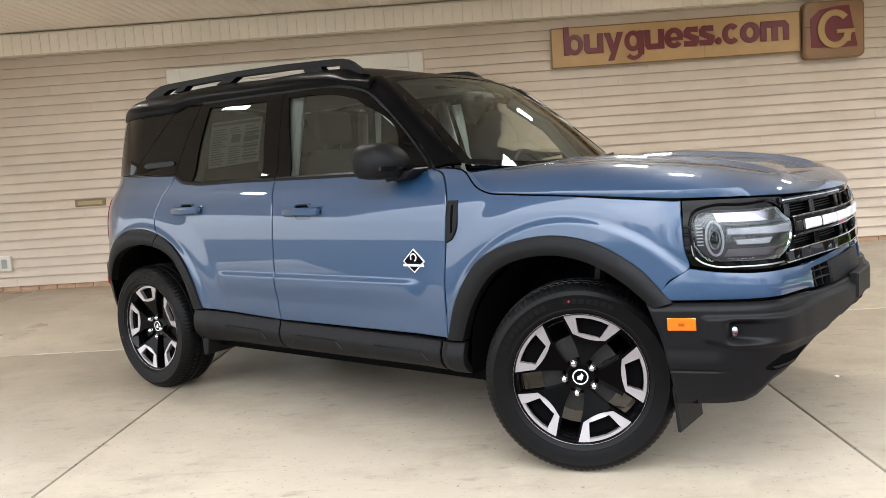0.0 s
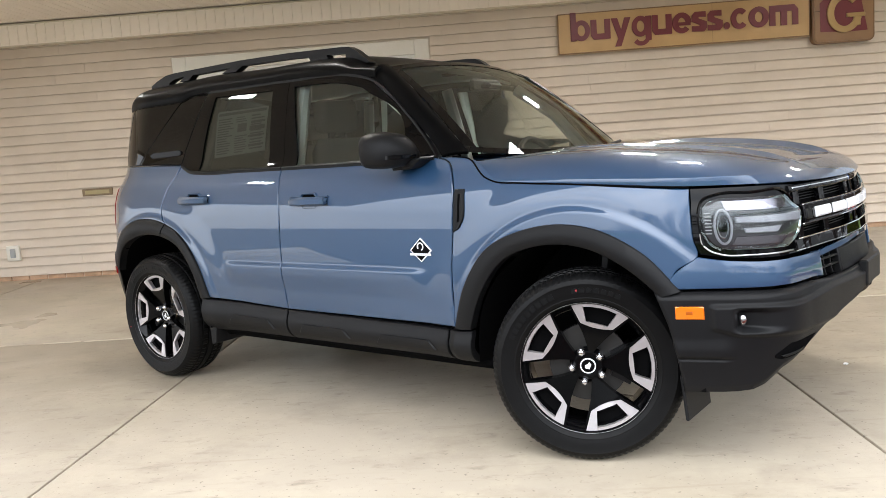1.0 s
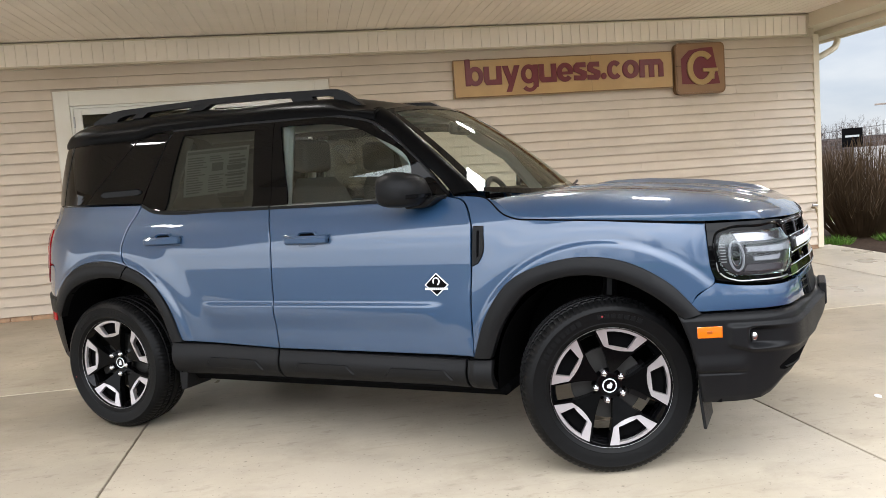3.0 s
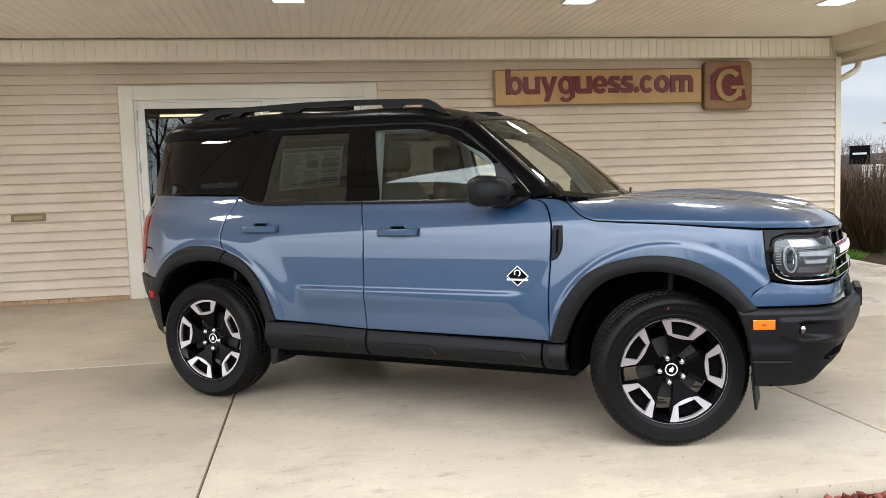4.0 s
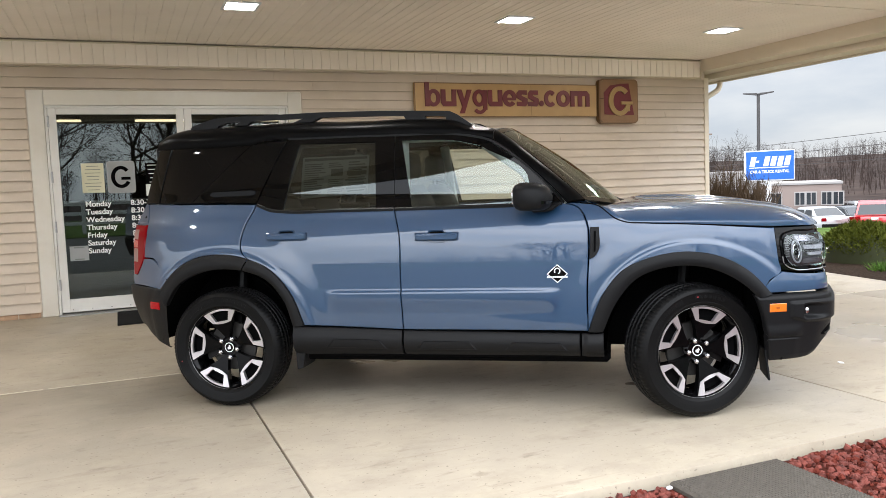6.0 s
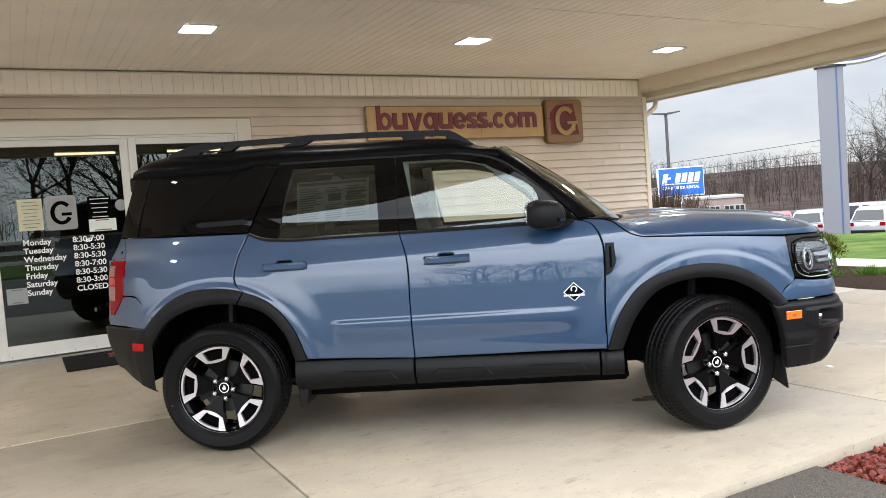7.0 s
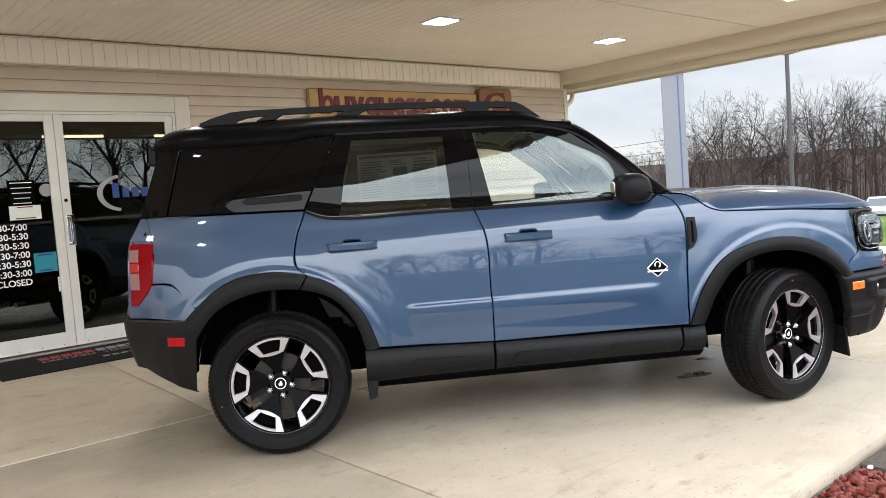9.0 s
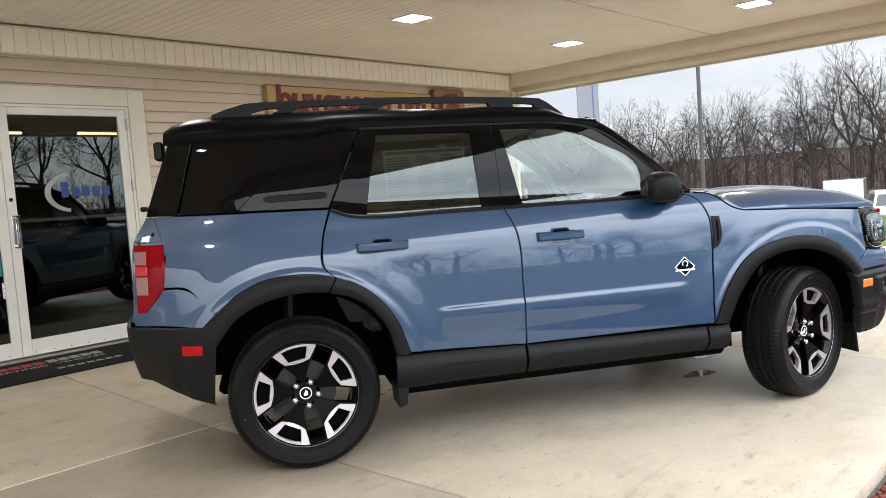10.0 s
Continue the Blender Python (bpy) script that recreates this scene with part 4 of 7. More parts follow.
# outlines on the flank, rear to front, as (x, z)
BELT_R = [(-1.147, 1.198), (-1.06, 1.163), (-0.95, 1.150), (-0.62, 1.147), (-0.291, 1.145)]
BELT_F = [(-0.291, 1.145), (0.2, 1.143), (0.664, 1.147)]
SPLIT = [(-0.244, 0.464), (-0.246, 0.75), (-0.257, 1.038), (-0.291, 1.145)]
DOOR_FRONT = [(0.783, 0.458), (0.785, 0.70), (0.797, 0.93), (0.794, 1.02), (0.742, 1.124), (0.664, 1.147)]
LAMPGREY = shader("pale_lamp_panel", (0.24, 0.12, 0.115), 0.2, coat=0.5)
SEAM_Z = curve([(-2.10, 1.560), (-1.87, 1.570), (-1.175, 1.555)])
for side in (-1, 1):
    # front door
    fd = part("front_door", sheet(flank(side, [(-0.244, 0.464), (0.783, 0.450)], DOOR_FRONT, BELT_F, SPLIT), 44, 96), PAINT, CAR, "blue-grey front door panel")
    rd = part("rear_door", sheet(flank(side, [(-0.83, 0.490), (-0.244, 0.464)], SPLIT, BELT_R,
                                       along(ARCH_R, 1, 0.56, 10) + [(-1.199, 0.925), (-1.197, 1.06), (-1.147, 1.198)]), 40, 96), PAINT, CAR, "blue-grey rear door panel")
    for d, xa, xb, zh in ((fd, -0.157, 0.092, 0.988), (rd, -1.049, -0.798, 1.009)):
        # handle: cup, bar with a waist, and plinth
        xm, hw = (xa + xb) / 2, (xb - xa) / 2
        yh = half_width(xm, zh)
        bm = bmesh.new()
        rings = []
        for k, (f, hh) in enumerate(((-1, 0.020), (-0.97, 0.0235), (-0.4, 0.0235), (-0.33, 0.036), (-0.25, 0.0385), (0.25, 0.0385), (0.33, 0.036), (0.4, 0.0235), (0.97, 0.0235), (1, 0.020))):
            x = xm + f * hw
            y = half_width(x, zh)
            rings.append([(x, side * (y - 0.01), zh + hh), (x, side * (y + 0.005), zh + hh), (x, side * (y + 0.007), zh + hh - 0.004), (x, side * (y + 0.0015), zh + hh - 0.011), (x, side * (y + 0.001), zh - hh + 0.011), (x, side * (y + 0.007), zh - hh + 0.004), (x, side * (y + 0.005), zh - hh), (x, side * (y - 0.01), zh - hh)])
        loft(rings, bm, True, True)
        h = part("door_handle", bm, PAINT, d, "painted door handle over a cupped recess", 25)
        bm = bmesh.new()
        rings = []
        for f, dd, hh in ((-1, 0.012, 0.010), (-0.96, 0.026, 0.017), (-0.85, 0.034, 0.019), (0, 0.040, 0.019), (0.85, 0.036, 0.019), (0.97, 0.028, 0.017), (1.0, 0.012, 0.010)):
            x = xm + f * hw * 0.97
            y = half_width(x, zh)
            rings.append([(x, side * (y + 0.008), zh + hh - 0.002), (x, side * (y + dd - 0.012), zh + hh), (x, side * (y + dd), zh + hh - 0.012), (x, side * (y + dd), zh - hh + 0.006), (x, side * (y + dd - 0.006), zh - hh), (x, side * (y + 0.008), zh - hh + 0.002)])
        part("handle_bar", loft(rings, None, True, True), PAINT, h, "", 30)
        # dark plate behind the bar: the recess's shade put into colour
        shade_ = []
        for f, hh in ((-0.955, 0.017), (-0.36, 0.018), (-0.29, 0.026), (-0.23, 0.0285), (0.23, 0.0285), (0.29, 0.026), (0.36, 0.018), (0.955, 0.017)):
            x = xm + f * hw
            y = half_width(x, zh)
            shade_.append([(x, side * (y - 0.002), zh + hh), (x, side * (y + 0.0035), zh + hh), (x, side * (y + 0.0035), zh - hh), (x, side * (y - 0.002), zh - hh)])
        part("handle_gap", loft(shade_, None, True, True), DARK, h)
    # black window surround, glass and belt moulding of both doors
    outF = (BELT_F, [(0.664, 1.147), (0.475, 1.345), (0.25, 1.513)], [(-0.297, 1.566), (0.11, 1.547), (0.25, 1.513)], [(-0.291, 1.145), (-0.297, 1.566)])
    inF = ([(-0.188, 1.150), (0.472, 1.150)], [(0.472, 1.150), (0.474, 1.297), (0.205, 1.484)], [(-0.256, 1.536), (0.08, 1.516), (0.205, 1.484)], [(-0.188, 1.150), (-0.256, 1.536)])
    outR = (BELT_R, [(-0.293, 1.145), (-0.300, 1.566)], [(-0.962, 1.576), (-0.300, 1.566)], [(-1.147, 1.198), (-0.962, 1.576)])
    inR = ([(-0.975, 1.158), (-0.402, 1.151)], [(-0.402, 1.151), (-0.415, 1.536)], [(-0.886, 1.548), (-0.415, 1.536)], [(-0.975, 1.158), (-0.934, 1.366), (-0.886, 1.548)])
    part("window_surround", ring_strip(side, outF, inF, 0.002, 0.008), GLOSS, fd, "gloss black window surround", 40)
    part("window_surround", ring_strip(side, outR, inR, 0.002, 0.008), GLOSS, rd, "gloss black window surround", 40)
    w = part("window_glass", sheet(flank(side, *inF, off=-0.006), 14, 12, gap=-0.004, round_=0.001, flange=0.002), GLASSS, fd, "lightly tinted front window")
    w.visible_shadow = False
    w = part("window_glass", sheet(flank(side, *inR, off=-0.006), 12, 12, gap=-0.004, round_=0.001, flange=0.002), GLASSR, rd, "dark privacy window")
    w.visible_shadow = False
    for d, line in ((fd, BELT_F), (rd, BELT_R)):
        c = curve(line)
        rings = []
        for k in range(25):
            x, z = c(0.004 + 0.992 * k / 24)
            y = half_width(x, z)
            rings.append([(x, side * (y - 0.006), z - 0.012), (x, side * (y + 0.006), z - 0.010), (x, side * (y + 0.007), z + 0.004), (x, side * (y - 0.008), z + 0.012)])
        part("belt_moulding", loft(rings, None, True, True), CLAD, d)
    # drip rail above the doors
    c = curve([(-0.965, 1.581), (-0.3, 1.570), (0.11, 1.551), (0.252, 1.516), (0.478, 1.349), (0.668, 1.151)])
    rings = []
    for k in range(41):
        x, z = c(k / 40)
        y = half_width(x, z)
        rings.append([(x - 0.002, side * (y - 0.01), z - 0.008), (x, side * (y + 0.006), z - 0.006), (x + 0.003, side * (y + 0.006), z + 0.004), (x + 0.004, side * (y - 0.01), z + 0.008)])
    part("drip_rail", loft(rings, None, True, True), SATIN, CAR)
    # fender, quarter and corner panels
    fe = part("front_fender", sheet(flank(side, along(ARCH_F, 0, 0.965, 24), [(1.686, 0.672), (1.697, 0.712), (1.766, 0.768), (1.754, 0.815), (1.744, 0.90), (1.735, 0.990)],
                                          [(0.680, 1.150), (0.84, 1.132), (0.95, 1.053), (0.99, 1.039), (1.10, 1.030), (1.32, 1.019), (1.735, 0.993)],
                                          [(0.786, 0.458), (0.788, 0.70), (0.800, 0.93), (0.797, 1.02), (0.745, 1.125), (0.680, 1.150)]), 54, 30, gap=0.0015), PAINT, CAR, "blue-grey front fender")
    qp = part("quarter_panel", sheet(flank(side, [(-1.935, 0.892), (-1.83, 0.886), (-1.70, 0.768)] + along(ARCH_R, 0.12, 0.56, 14)[1:],
                                           [tuple(curve(ARCH_R)(0.56)), (-1.201, 0.925), (-1.199, 1.06), (-1.150, 1.200)], [(-1.965, 1.222), (-1.6, 1.213), (-1.150, 1.200)],
                                           [(-1.935, 0.892), (-1.918, 1.10), (-1.965, 1.222)]), 46, 26), PAINT, CAR, "blue-grey rear quarter panel")
    part("bumper_corner", sheet(flank(side, [(-2.09, 0.715), (-1.93, 0.714), (-1.767, 0.704)], [(-1.767, 0.704), (-1.702, 0.764)],
                                      [(-2.09, 0.80), (-1.94, 0.885), (-1.832, 0.882), (-1.702, 0.764)], [(-2.09, 0.715), (-2.09, 0.80)]), 24, 10), PAINT, CAR)
    # fender vent
    v = part("fender_vent", sheet(flank(side, [(0.800, 0.848), (0.828, 0.862)], [(0.828, 0.862), (0.846, 0.89), (0.853, 1.018)], [(0.806, 1.019), (0.853, 1.018)], [(0.800, 0.848), (0.806, 1.019)], off=0.007), 4, 10, gap=0), CLAD, fe, "black plastic fender vent")
    part("vent_slot", sheet(flank(side, [(0.822, 0.885), (0.834, 0.89)], [(0.834, 0.89), (0.838, 1.0)], [(0.824, 1.0), (0.838, 1.0)], [(0.822, 0.885), (0.824, 1.0)], off=0.009), 2, 6, gap=0, flange=0.004), DARK, v)
    # badge: dark diamond in a pale rim with a pale curl and bar
    yb = half_width(0.629, 0.772)
    bg = part("door_badge", prism([(0.629, 0.723), (0.686, 0.772), (0.629, 0.824), (0.572, 0.772)], side * (yb - 0.002), side * (yb + 0.004)), WHITEPL, fd, "small diamond badge with pale rim")
    part("badge_field", prism([(0.629, 0.729), (0.679, 0.772), (0.629, 0.818), (0.579, 0.772)], side * (yb + 0.0035), side * (yb + 0.0055)), GLOSS, bg)
    bm = bmesh.new()
    ys_ = sorted((side * (yb + 0.005), side * (yb + 0.0068)))
    ring_glyph(0.0175, 0.0062, -70, 215, ys_[0], ys_[1], 1.0, 18, bm)
    bmesh.ops.translate(bm, verts=bm.verts[:], vec=(0.629, 0, 0.788))
    for k in range(11):
        xk = 0.574 + 0.0101 * k
        box((xk, ys_[0], 0.7505), (xk + 0.0082, ys_[1], 0.7605), 0, bm)
    part("badge_curl", bm, WHITEPL, bg)
    # wheel-arch cladding, split at the door edge behind
    part("arch_cladding", band(side, ARCH_F, ARCH_FI, 0.010, 0.020, 0.016), CLAD, CAR, "black plastic front wheel-arch cladding", 40)
    part("arch_cladding", band(side, along(ARCH_R, 0, 0.556, 20), along(ARCH_RI, 0, 0.556, 20), 0.010, 0.020, 0.016, 24), CLAD, CAR, "black plastic rear wheel-arch cladding", 40)
    part("arch_cladding", band(side, along(ARCH_R, 0.562, 1, 20), along(ARCH_RI, 0.562, 1, 20), 0.010, 0.020, 0.016, 24), CLAD, rd, "black plastic cladding on the door's edge", 40)
    # sill cladding with raised pads
    for xa, xb, za, zb, pads, owner in ((-0.905, -0.250, 0.488, 0.464, ((-0.70, -0.34),), rd), (-0.244, 0.742, 0.462, 0.447, ((-0.17, 0.18), (0.33, 0.68)), fd), (0.748, 0.868, 0.447, 0.452, (), CAR)):
        def sill(u, v, xa=xa, xb=xb, za=za, zb=zb):
            x = xa + (xb - xa) * u
            top = za + (zb - za) * u
            z = 0.312 + (top - 0.312) * v
            return (x, side * (half_width(x, 0.47) + 0.004 + 0.020 * math.sin(math.pi * min(1, v * 1.15) ** 0.8) ** 0.7 - 0.05 * (1 - v) ** 3), z)
        s = part("sill_cladding", sheet(sill, 16, 12, gap=0.002, flange=0.03), CLAD, owner, "black plastic sill cladding")
        for pa, pb in pads:
            def pad(u, v, pa=pa, pb=pb):
                k = 0.05 * (1 - v)
                x = (pa + 0.045 * v) + (pb - pa - 0.09 * v) * u
                z = 0.352 + 0.055 * v
                p = sill((x - xa) / (xb - xa), (z - 0.312) / 0.15)
                return (p[0], p[1] + side * 0.0065, p[2])
            part("sill_pad", sheet(pad, 8, 3, gap=0.001, round_=0.005, flange=0.008), CLAD, s)
    # roof-side glass: quarter window, rear pillar
    q = part("quarter_window", sheet(flank(side, [(-1.845, 1.220), (-1.50, 1.214), (-1.150, 1.204)], [(-1.150, 1.204), (-0.968, 1.572)],
                                           [(-1.752, 1.566), (-1.60, 1.566), (-1.45, 1.565), (-1.30, 1.562), (-1.19, 1.564), (-1.125, 1.578), (-0.968, 1.576)], [(-1.845, 1.220), (-1.752, 1.562)]), 24, 14), GLOSS, CAR, "black rear quarter glass")
    part("pillar_cover", sheet(flank(side, [(-1.66, 1.222), (-1.575, 1.220)], [(-1.575, 1.220), (-1.20, 1.552)], [(-1.245, 1.553), (-1.20, 1.552)], [(-1.66, 1.222), (-1.245, 1.553)], off=0.003), 4, 14, gap=0.0), GLOSS, q)
    bm = bmesh.new()
    rings = []
    for x, h in ((-1.452, 0.006), (-1.43, 0.017), (-1.175, 0.017), (-1.155, 0.010)):
        z = 1.267 + (x + 1.3) * 0.01
        y = half_width(x, z)
        rings.append([(x, side * (y - 0.002), z - h), (x, side * (y + 0.008), z - h + 0.003), (x, side * (y + 0.006), z + h - 0.003), (x, side * (y - 0.002), z + h)])
    part("pillar_plaque", loft(rings, bm, True, True), SPOKE, q, "slim black plaque with bar shapes")
    c = curve([(-1.885, 1.562), (-1.752, 1.569), (-1.45, 1.569), (-1.30, 1.566), (-1.20, 1.568), (-1.13, 1.581), (-0.968, 1.581)])
    rings = []
    for k in range(41):
        x, z = c(k / 40)
        y = half_width(x, z)
        rings.append([(x, side * (y - 0.012), z - 0.001), (x, side * (y + 0.004), z - 0.001), (x, side * (y + 0.0055), z + 0.002), (x, side * (y + 0.003), z + 0.006), (x, side * (y - 0.012), z + 0.010)])
    part("roof_edge", loft(rings, None, True, True), SATIN, CAR)
    part("rear_pillar", sheet(flank(side, [(-2.005, 1.224), (-1.850, 1.220)], [(-1.850, 1.220), (-1.757, 1.562)], [(-1.875, 1.560), (-1.757, 1.562)], [(-2.005, 1.224), (-1.875, 1.560)]), 10, 12), GLOSS, CAR, "gloss black rear pillar")
    # tail lamp
    tl = part("tail_lamp", sheet(flank(side, [(-2.07, 0.775), (-2.03, 0.775)], [(-2.03, 0.775), (-1.938, 0.88), (-1.922, 1.098)], [(-2.068, 1.100), (-1.922, 1.098)], [(-2.07, 0.775), (-2.068, 1.100)], off=0.006), 8, 14, gap=0.001, round_=0.008, flange=0.04), REDLENS, CAR, "red tail lamp with pale inner panels")
    for za, zb, m_ in ((1.002, 1.066, LAMPGREY), (0.952, 0.998, shader("bright_red_lens", (0.38, 0.008, 0.012), 0.2, coat=1)), (0.862, 0.948, LAMPGREY)):
        part("lamp_panel", sheet(flank(side, [(-2.064, za), (-2.006, za)], [(-2.006, za), (-2.004, zb)], [(-2.064, zb), (-2.004, zb)], [(-2.064, za), (-2.064, zb)], off=0.0080), 4, 4, gap=0.001, round_=0.002, flange=0.006), m_, tl)
    part("corner_panel", sheet(flank(side, [(-2.06, 1.04), (-1.84, 1.04)], [(-1.84, 1.04), (-1.90, 1.215)], [(-2.0, 1.215), (-1.90, 1.215)], [(-2.06, 1.04), (-2.0, 1.215)], off=-0.005), 8, 8, gap=0.001), PAINT, CAR)
    part("rear_corner", sheet(flank(side, [(-2.075, 1.105), (-1.922, 1.103)], [(-1.922, 1.103), (-1.967, 1.222)], [(-2.0, 1.222), (-1.967, 1.222)], [(-2.075, 1.105), (-2.0, 1.222)]), 8, 8), PAINT, CAR)
    # A pillar cover between door seam and windscreen
    a = curve([(0.200, 1.534), (0.252, 1.518), (0.478, 1.353), (0.690, 1.153)])
    b = curve([(0.258, -0.560, 1.590), (0.290, -0.568, 1.570), (0.530, -0.632, 1.380), (0.785, -0.696, 1.162)])

    def pillar(u, v):
        p, q_ = a(u), b(u)
        y = half_width(*p)
        s = Vector((p[0], side * y, p[1]))
        e = Vector((q_[0], -side * q_[1], q_[2]))
        m_ = s.lerp(e, v)
        return m_ + Vector((0.014, side * 0.012, 0.016)) * math.sin(math.pi * v) ** 0.8 * (1 - 0.75 * u ** 5)
    part("windscreen_pillar", sheet(pillar, 20, 6, gap=0.002), ROOFBLACK, CAR)
    # door mirror
    rings = []
    for y, x0, x1, z0, z1 in ((-0.79, 0.50, 0.60, 1.145, 1.195), (-0.82, 0.45, 0.61, 1.125, 1.235), (-0.85, 0.415, 0.615, 1.116, 1.260), (-0.92, 0.405, 0.605, 1.114, 1.268), (-0.965, 0.415, 0.575, 1.122, 1.258), (-0.985, 0.435, 0.535, 1.145, 1.232)):
        ring = []
        for k in range(16):
            ang = 2 * math.pi * k / 16
            cx, sx = math.cos(ang), math.sin(ang)
            px = abs(cx) ** 0.55 * (1 if cx > 0 else -1)
            pz = abs(sx) ** 0.55 * (1 if sx > 0 else -1)
            xx = (x0 + x1) / 2 + (x1 - x0) / 2 * px
            zz = (z0 + z1) / 2 + (z1 - z0) / 2 * pz
            if px > 0:
                xx -= 0.035 * max(0, pz) ** 2
            ring.append((xx, -side * y, zz))
        rings.append(ring)
    mi = part("door_mirror", loft(rings, None, True, True), CLAD, fd, "black door mirror housing", 50)
    part("mirror_foot", prism([(0.50, 1.118), (0.62, 1.150), (0.66, 1.150), (0.60, 1.108), (0.50, 1.104)], side * 0.73, side * 0.87, bevel=0.008), CLAD, mi)
    bm = bmesh.new()
    rings = []
    for y, xa in ((0.84, 0.614), (0.89, 0.612), (0.94, 0.597), (0.97, 0.57)):
        rings.append([(xa - 0.012, side * y, 1.150), (xa + 0.004, side * y, 1.152), (xa + 0.006, side * y, 1.166), (xa - 0.012, side * y, 1.170)])
    part("mirror_indicator", loft(rings, bm, True, True), GLOSS, mi)
    bm = prism([(x_, z_) for x_, z_ in rounded(0.034, 0.040, 0.02)], 0, 0.004)
    bmesh.ops.rotate(bm, verts=bm.verts[:], cent=(0, 0, 0), matrix=Matrix.Rotation(radians(90), 3, "Z"))
    bmesh.ops.translate(bm, verts=bm.verts[:], vec=(0.408, side * 0.90, 1.19))
    part("mirror_glass", bm, CHROME, mi)
    # roof rail
    bm = bmesh.new()
    y0, y1 = side * 0.505, side * 0.548
    top = [(-1.66, 1.690), (-1.60, 1.712), (-1.50, 1.738), (-1.42, 1.742), (-0.80, 1.739), (-0.42, 1.727), (-0.05, 1.706), (0.01, 1.700), (0.05, 1.680), (0.142, 1.612)]
    low = [(-0.015, 1.615), (-0.015, 1.670), (-0.06, 1.676), (-0.42, 1.697), (-0.80, 1.709), (-1.36, 1.711), (-1.42, 1.706), (-1.47, 1.692), (-1.48, 1.670), (-1.66, 1.670)]
    prism(top + low, y0, y1, bm)
    for pts in ([(-0.235, 1.625), (-0.115, 1.625), (-0.145, 1.684), (-0.275, 1.694)], [(-0.03, 1.612), (-0.116, 1.618), (-0.116, 1.631), (-0.03, 1.626)],
                [(-0.97, 1.686), (-0.85, 1.684), (-0.78, 1.712), (-0.89, 1.714)], [(-1.37, 1.686), (-1.28, 1.686), (-1.23, 1.714), (-1.31, 1.714)]):
        prism(pts, y0, y1, bm)
    part("roof_rail", bm, SATIN, CAR, "satin black raised roof rail", 30)
    # front mud deflector and rear flap
    part("air_deflector", prism([(1.683, 0.35), (1.695, 0.35), (1.712, 0.19), (1.700, 0.19)], side * 0.58, side * 0.805, bevel=0.003), CLAD, CAR)
    part("mud_flap", prism([(-0.905, 0.33), (-0.845, 0.33), (-0.86, 0.235), (-0.90, 0.225)], side * 0.66, side * 0.845, bevel=0.004), CLAD, CAR)
    part("splash_liner", prism([(1.70, 0.30), (1.77, 0.30), (1.81, 0.64), (1.73, 0.64)], side * 0.46, side * 0.80), DARK, CAR)
    # wheel wells
    for hx, ra, arc in ((HUB_X, 0.452, 192), (-HUB_X, 0.462, 184)):
        rings = []
        for k in range(25):
            a_ = radians(-6 + arc * k / 24)
            cx, cz = hx + ra * math.cos(a_), 0.37 + ra * math.sin(a_)
            rings.append([(cx, side * (half_width(cx, max(cz, 0.45)) - 0.012), cz), (cx, side * 0.48, cz)])
        bm = loft(rings, closed=False)
        prism([(hx + ra * math.cos(radians(a_)), 0.37 + ra * math.sin(radians(a_))) for a_ in range(-6, arc - 5, 12)], side * 0.475, side * 0.48, bm)
        part("wheel_well", bm, DARK, CAR)

# roof -----------------------------------------------------------------------------------------
ROOF_Z = curve([(-1.92, 1.615), (-1.87, 1.665), (-1.79, 1.690), (-1.5, 1.702), (-0.95, 1.705), (-0.62, 1.690), (-0.1, 1.678), (0.16, 1.648), (0.30, 1.605)])
RZX, RZZ = zip(*[tuple(ROOF_Z(k / 100)) for k in range(101)])
SEAMX, SEAMZ = (-2.02, -1.87, -1.30, -1.185, -1.115, -0.965, -0.3, 0.11, 0.19, 0.30), (1.545, 1.552, 1.545, 1.546, 1.572, 1.578, 1.570, 1.552, 1.538, 1.518)


def roof(u, v):
    x = -1.895 + 2.205 * u
    s = 2 * v - 1
    zs, zr = float(np.interp(x, SEAMX, SEAMZ)), float(np.interp(x, RZX, RZZ))
    ys = half_width(x, zs) + 0.004
    a = s * math.pi / 2
    y = ys * (1 if s > 0 else -1) * abs(math.sin(a)) ** 0.52 if s else 0.0
    z = zs + (zr - zs) * abs(math.cos(a)) ** 0.55
    # the front edge meets the windscreen
    f = min(1.0, abs(y) / 0.57)
    w_ = step(0.0, 0.27, x)
    x -= 0.03 * f * f * step(0.0, 0.3, x)
    return (x, y, z + (min(z, 1.615 - 0.042 * f * f) - z) * w_)


part("roof", sheet(roof, 50, 48, gap=0.001, flange=0.012), ROOFBLACK, CAR, "black painted roof")


def windscreen(u, v):
    s = 2 * u - 1
    lo = Vector((0.995 - 0.215 * s * s, 0.700 * s, 1.112 + 0.048 * s * s))
    hi = Vector((0.315 - 0.03 * s * s, 0.570 * s, 1.612 - 0.042 * s * s))
    p = lo.lerp(hi, v)
    return p + Vector((0.015, 0, 0.024)) * math.sin(math.pi * v) * (1 - 0.5 * s * s)


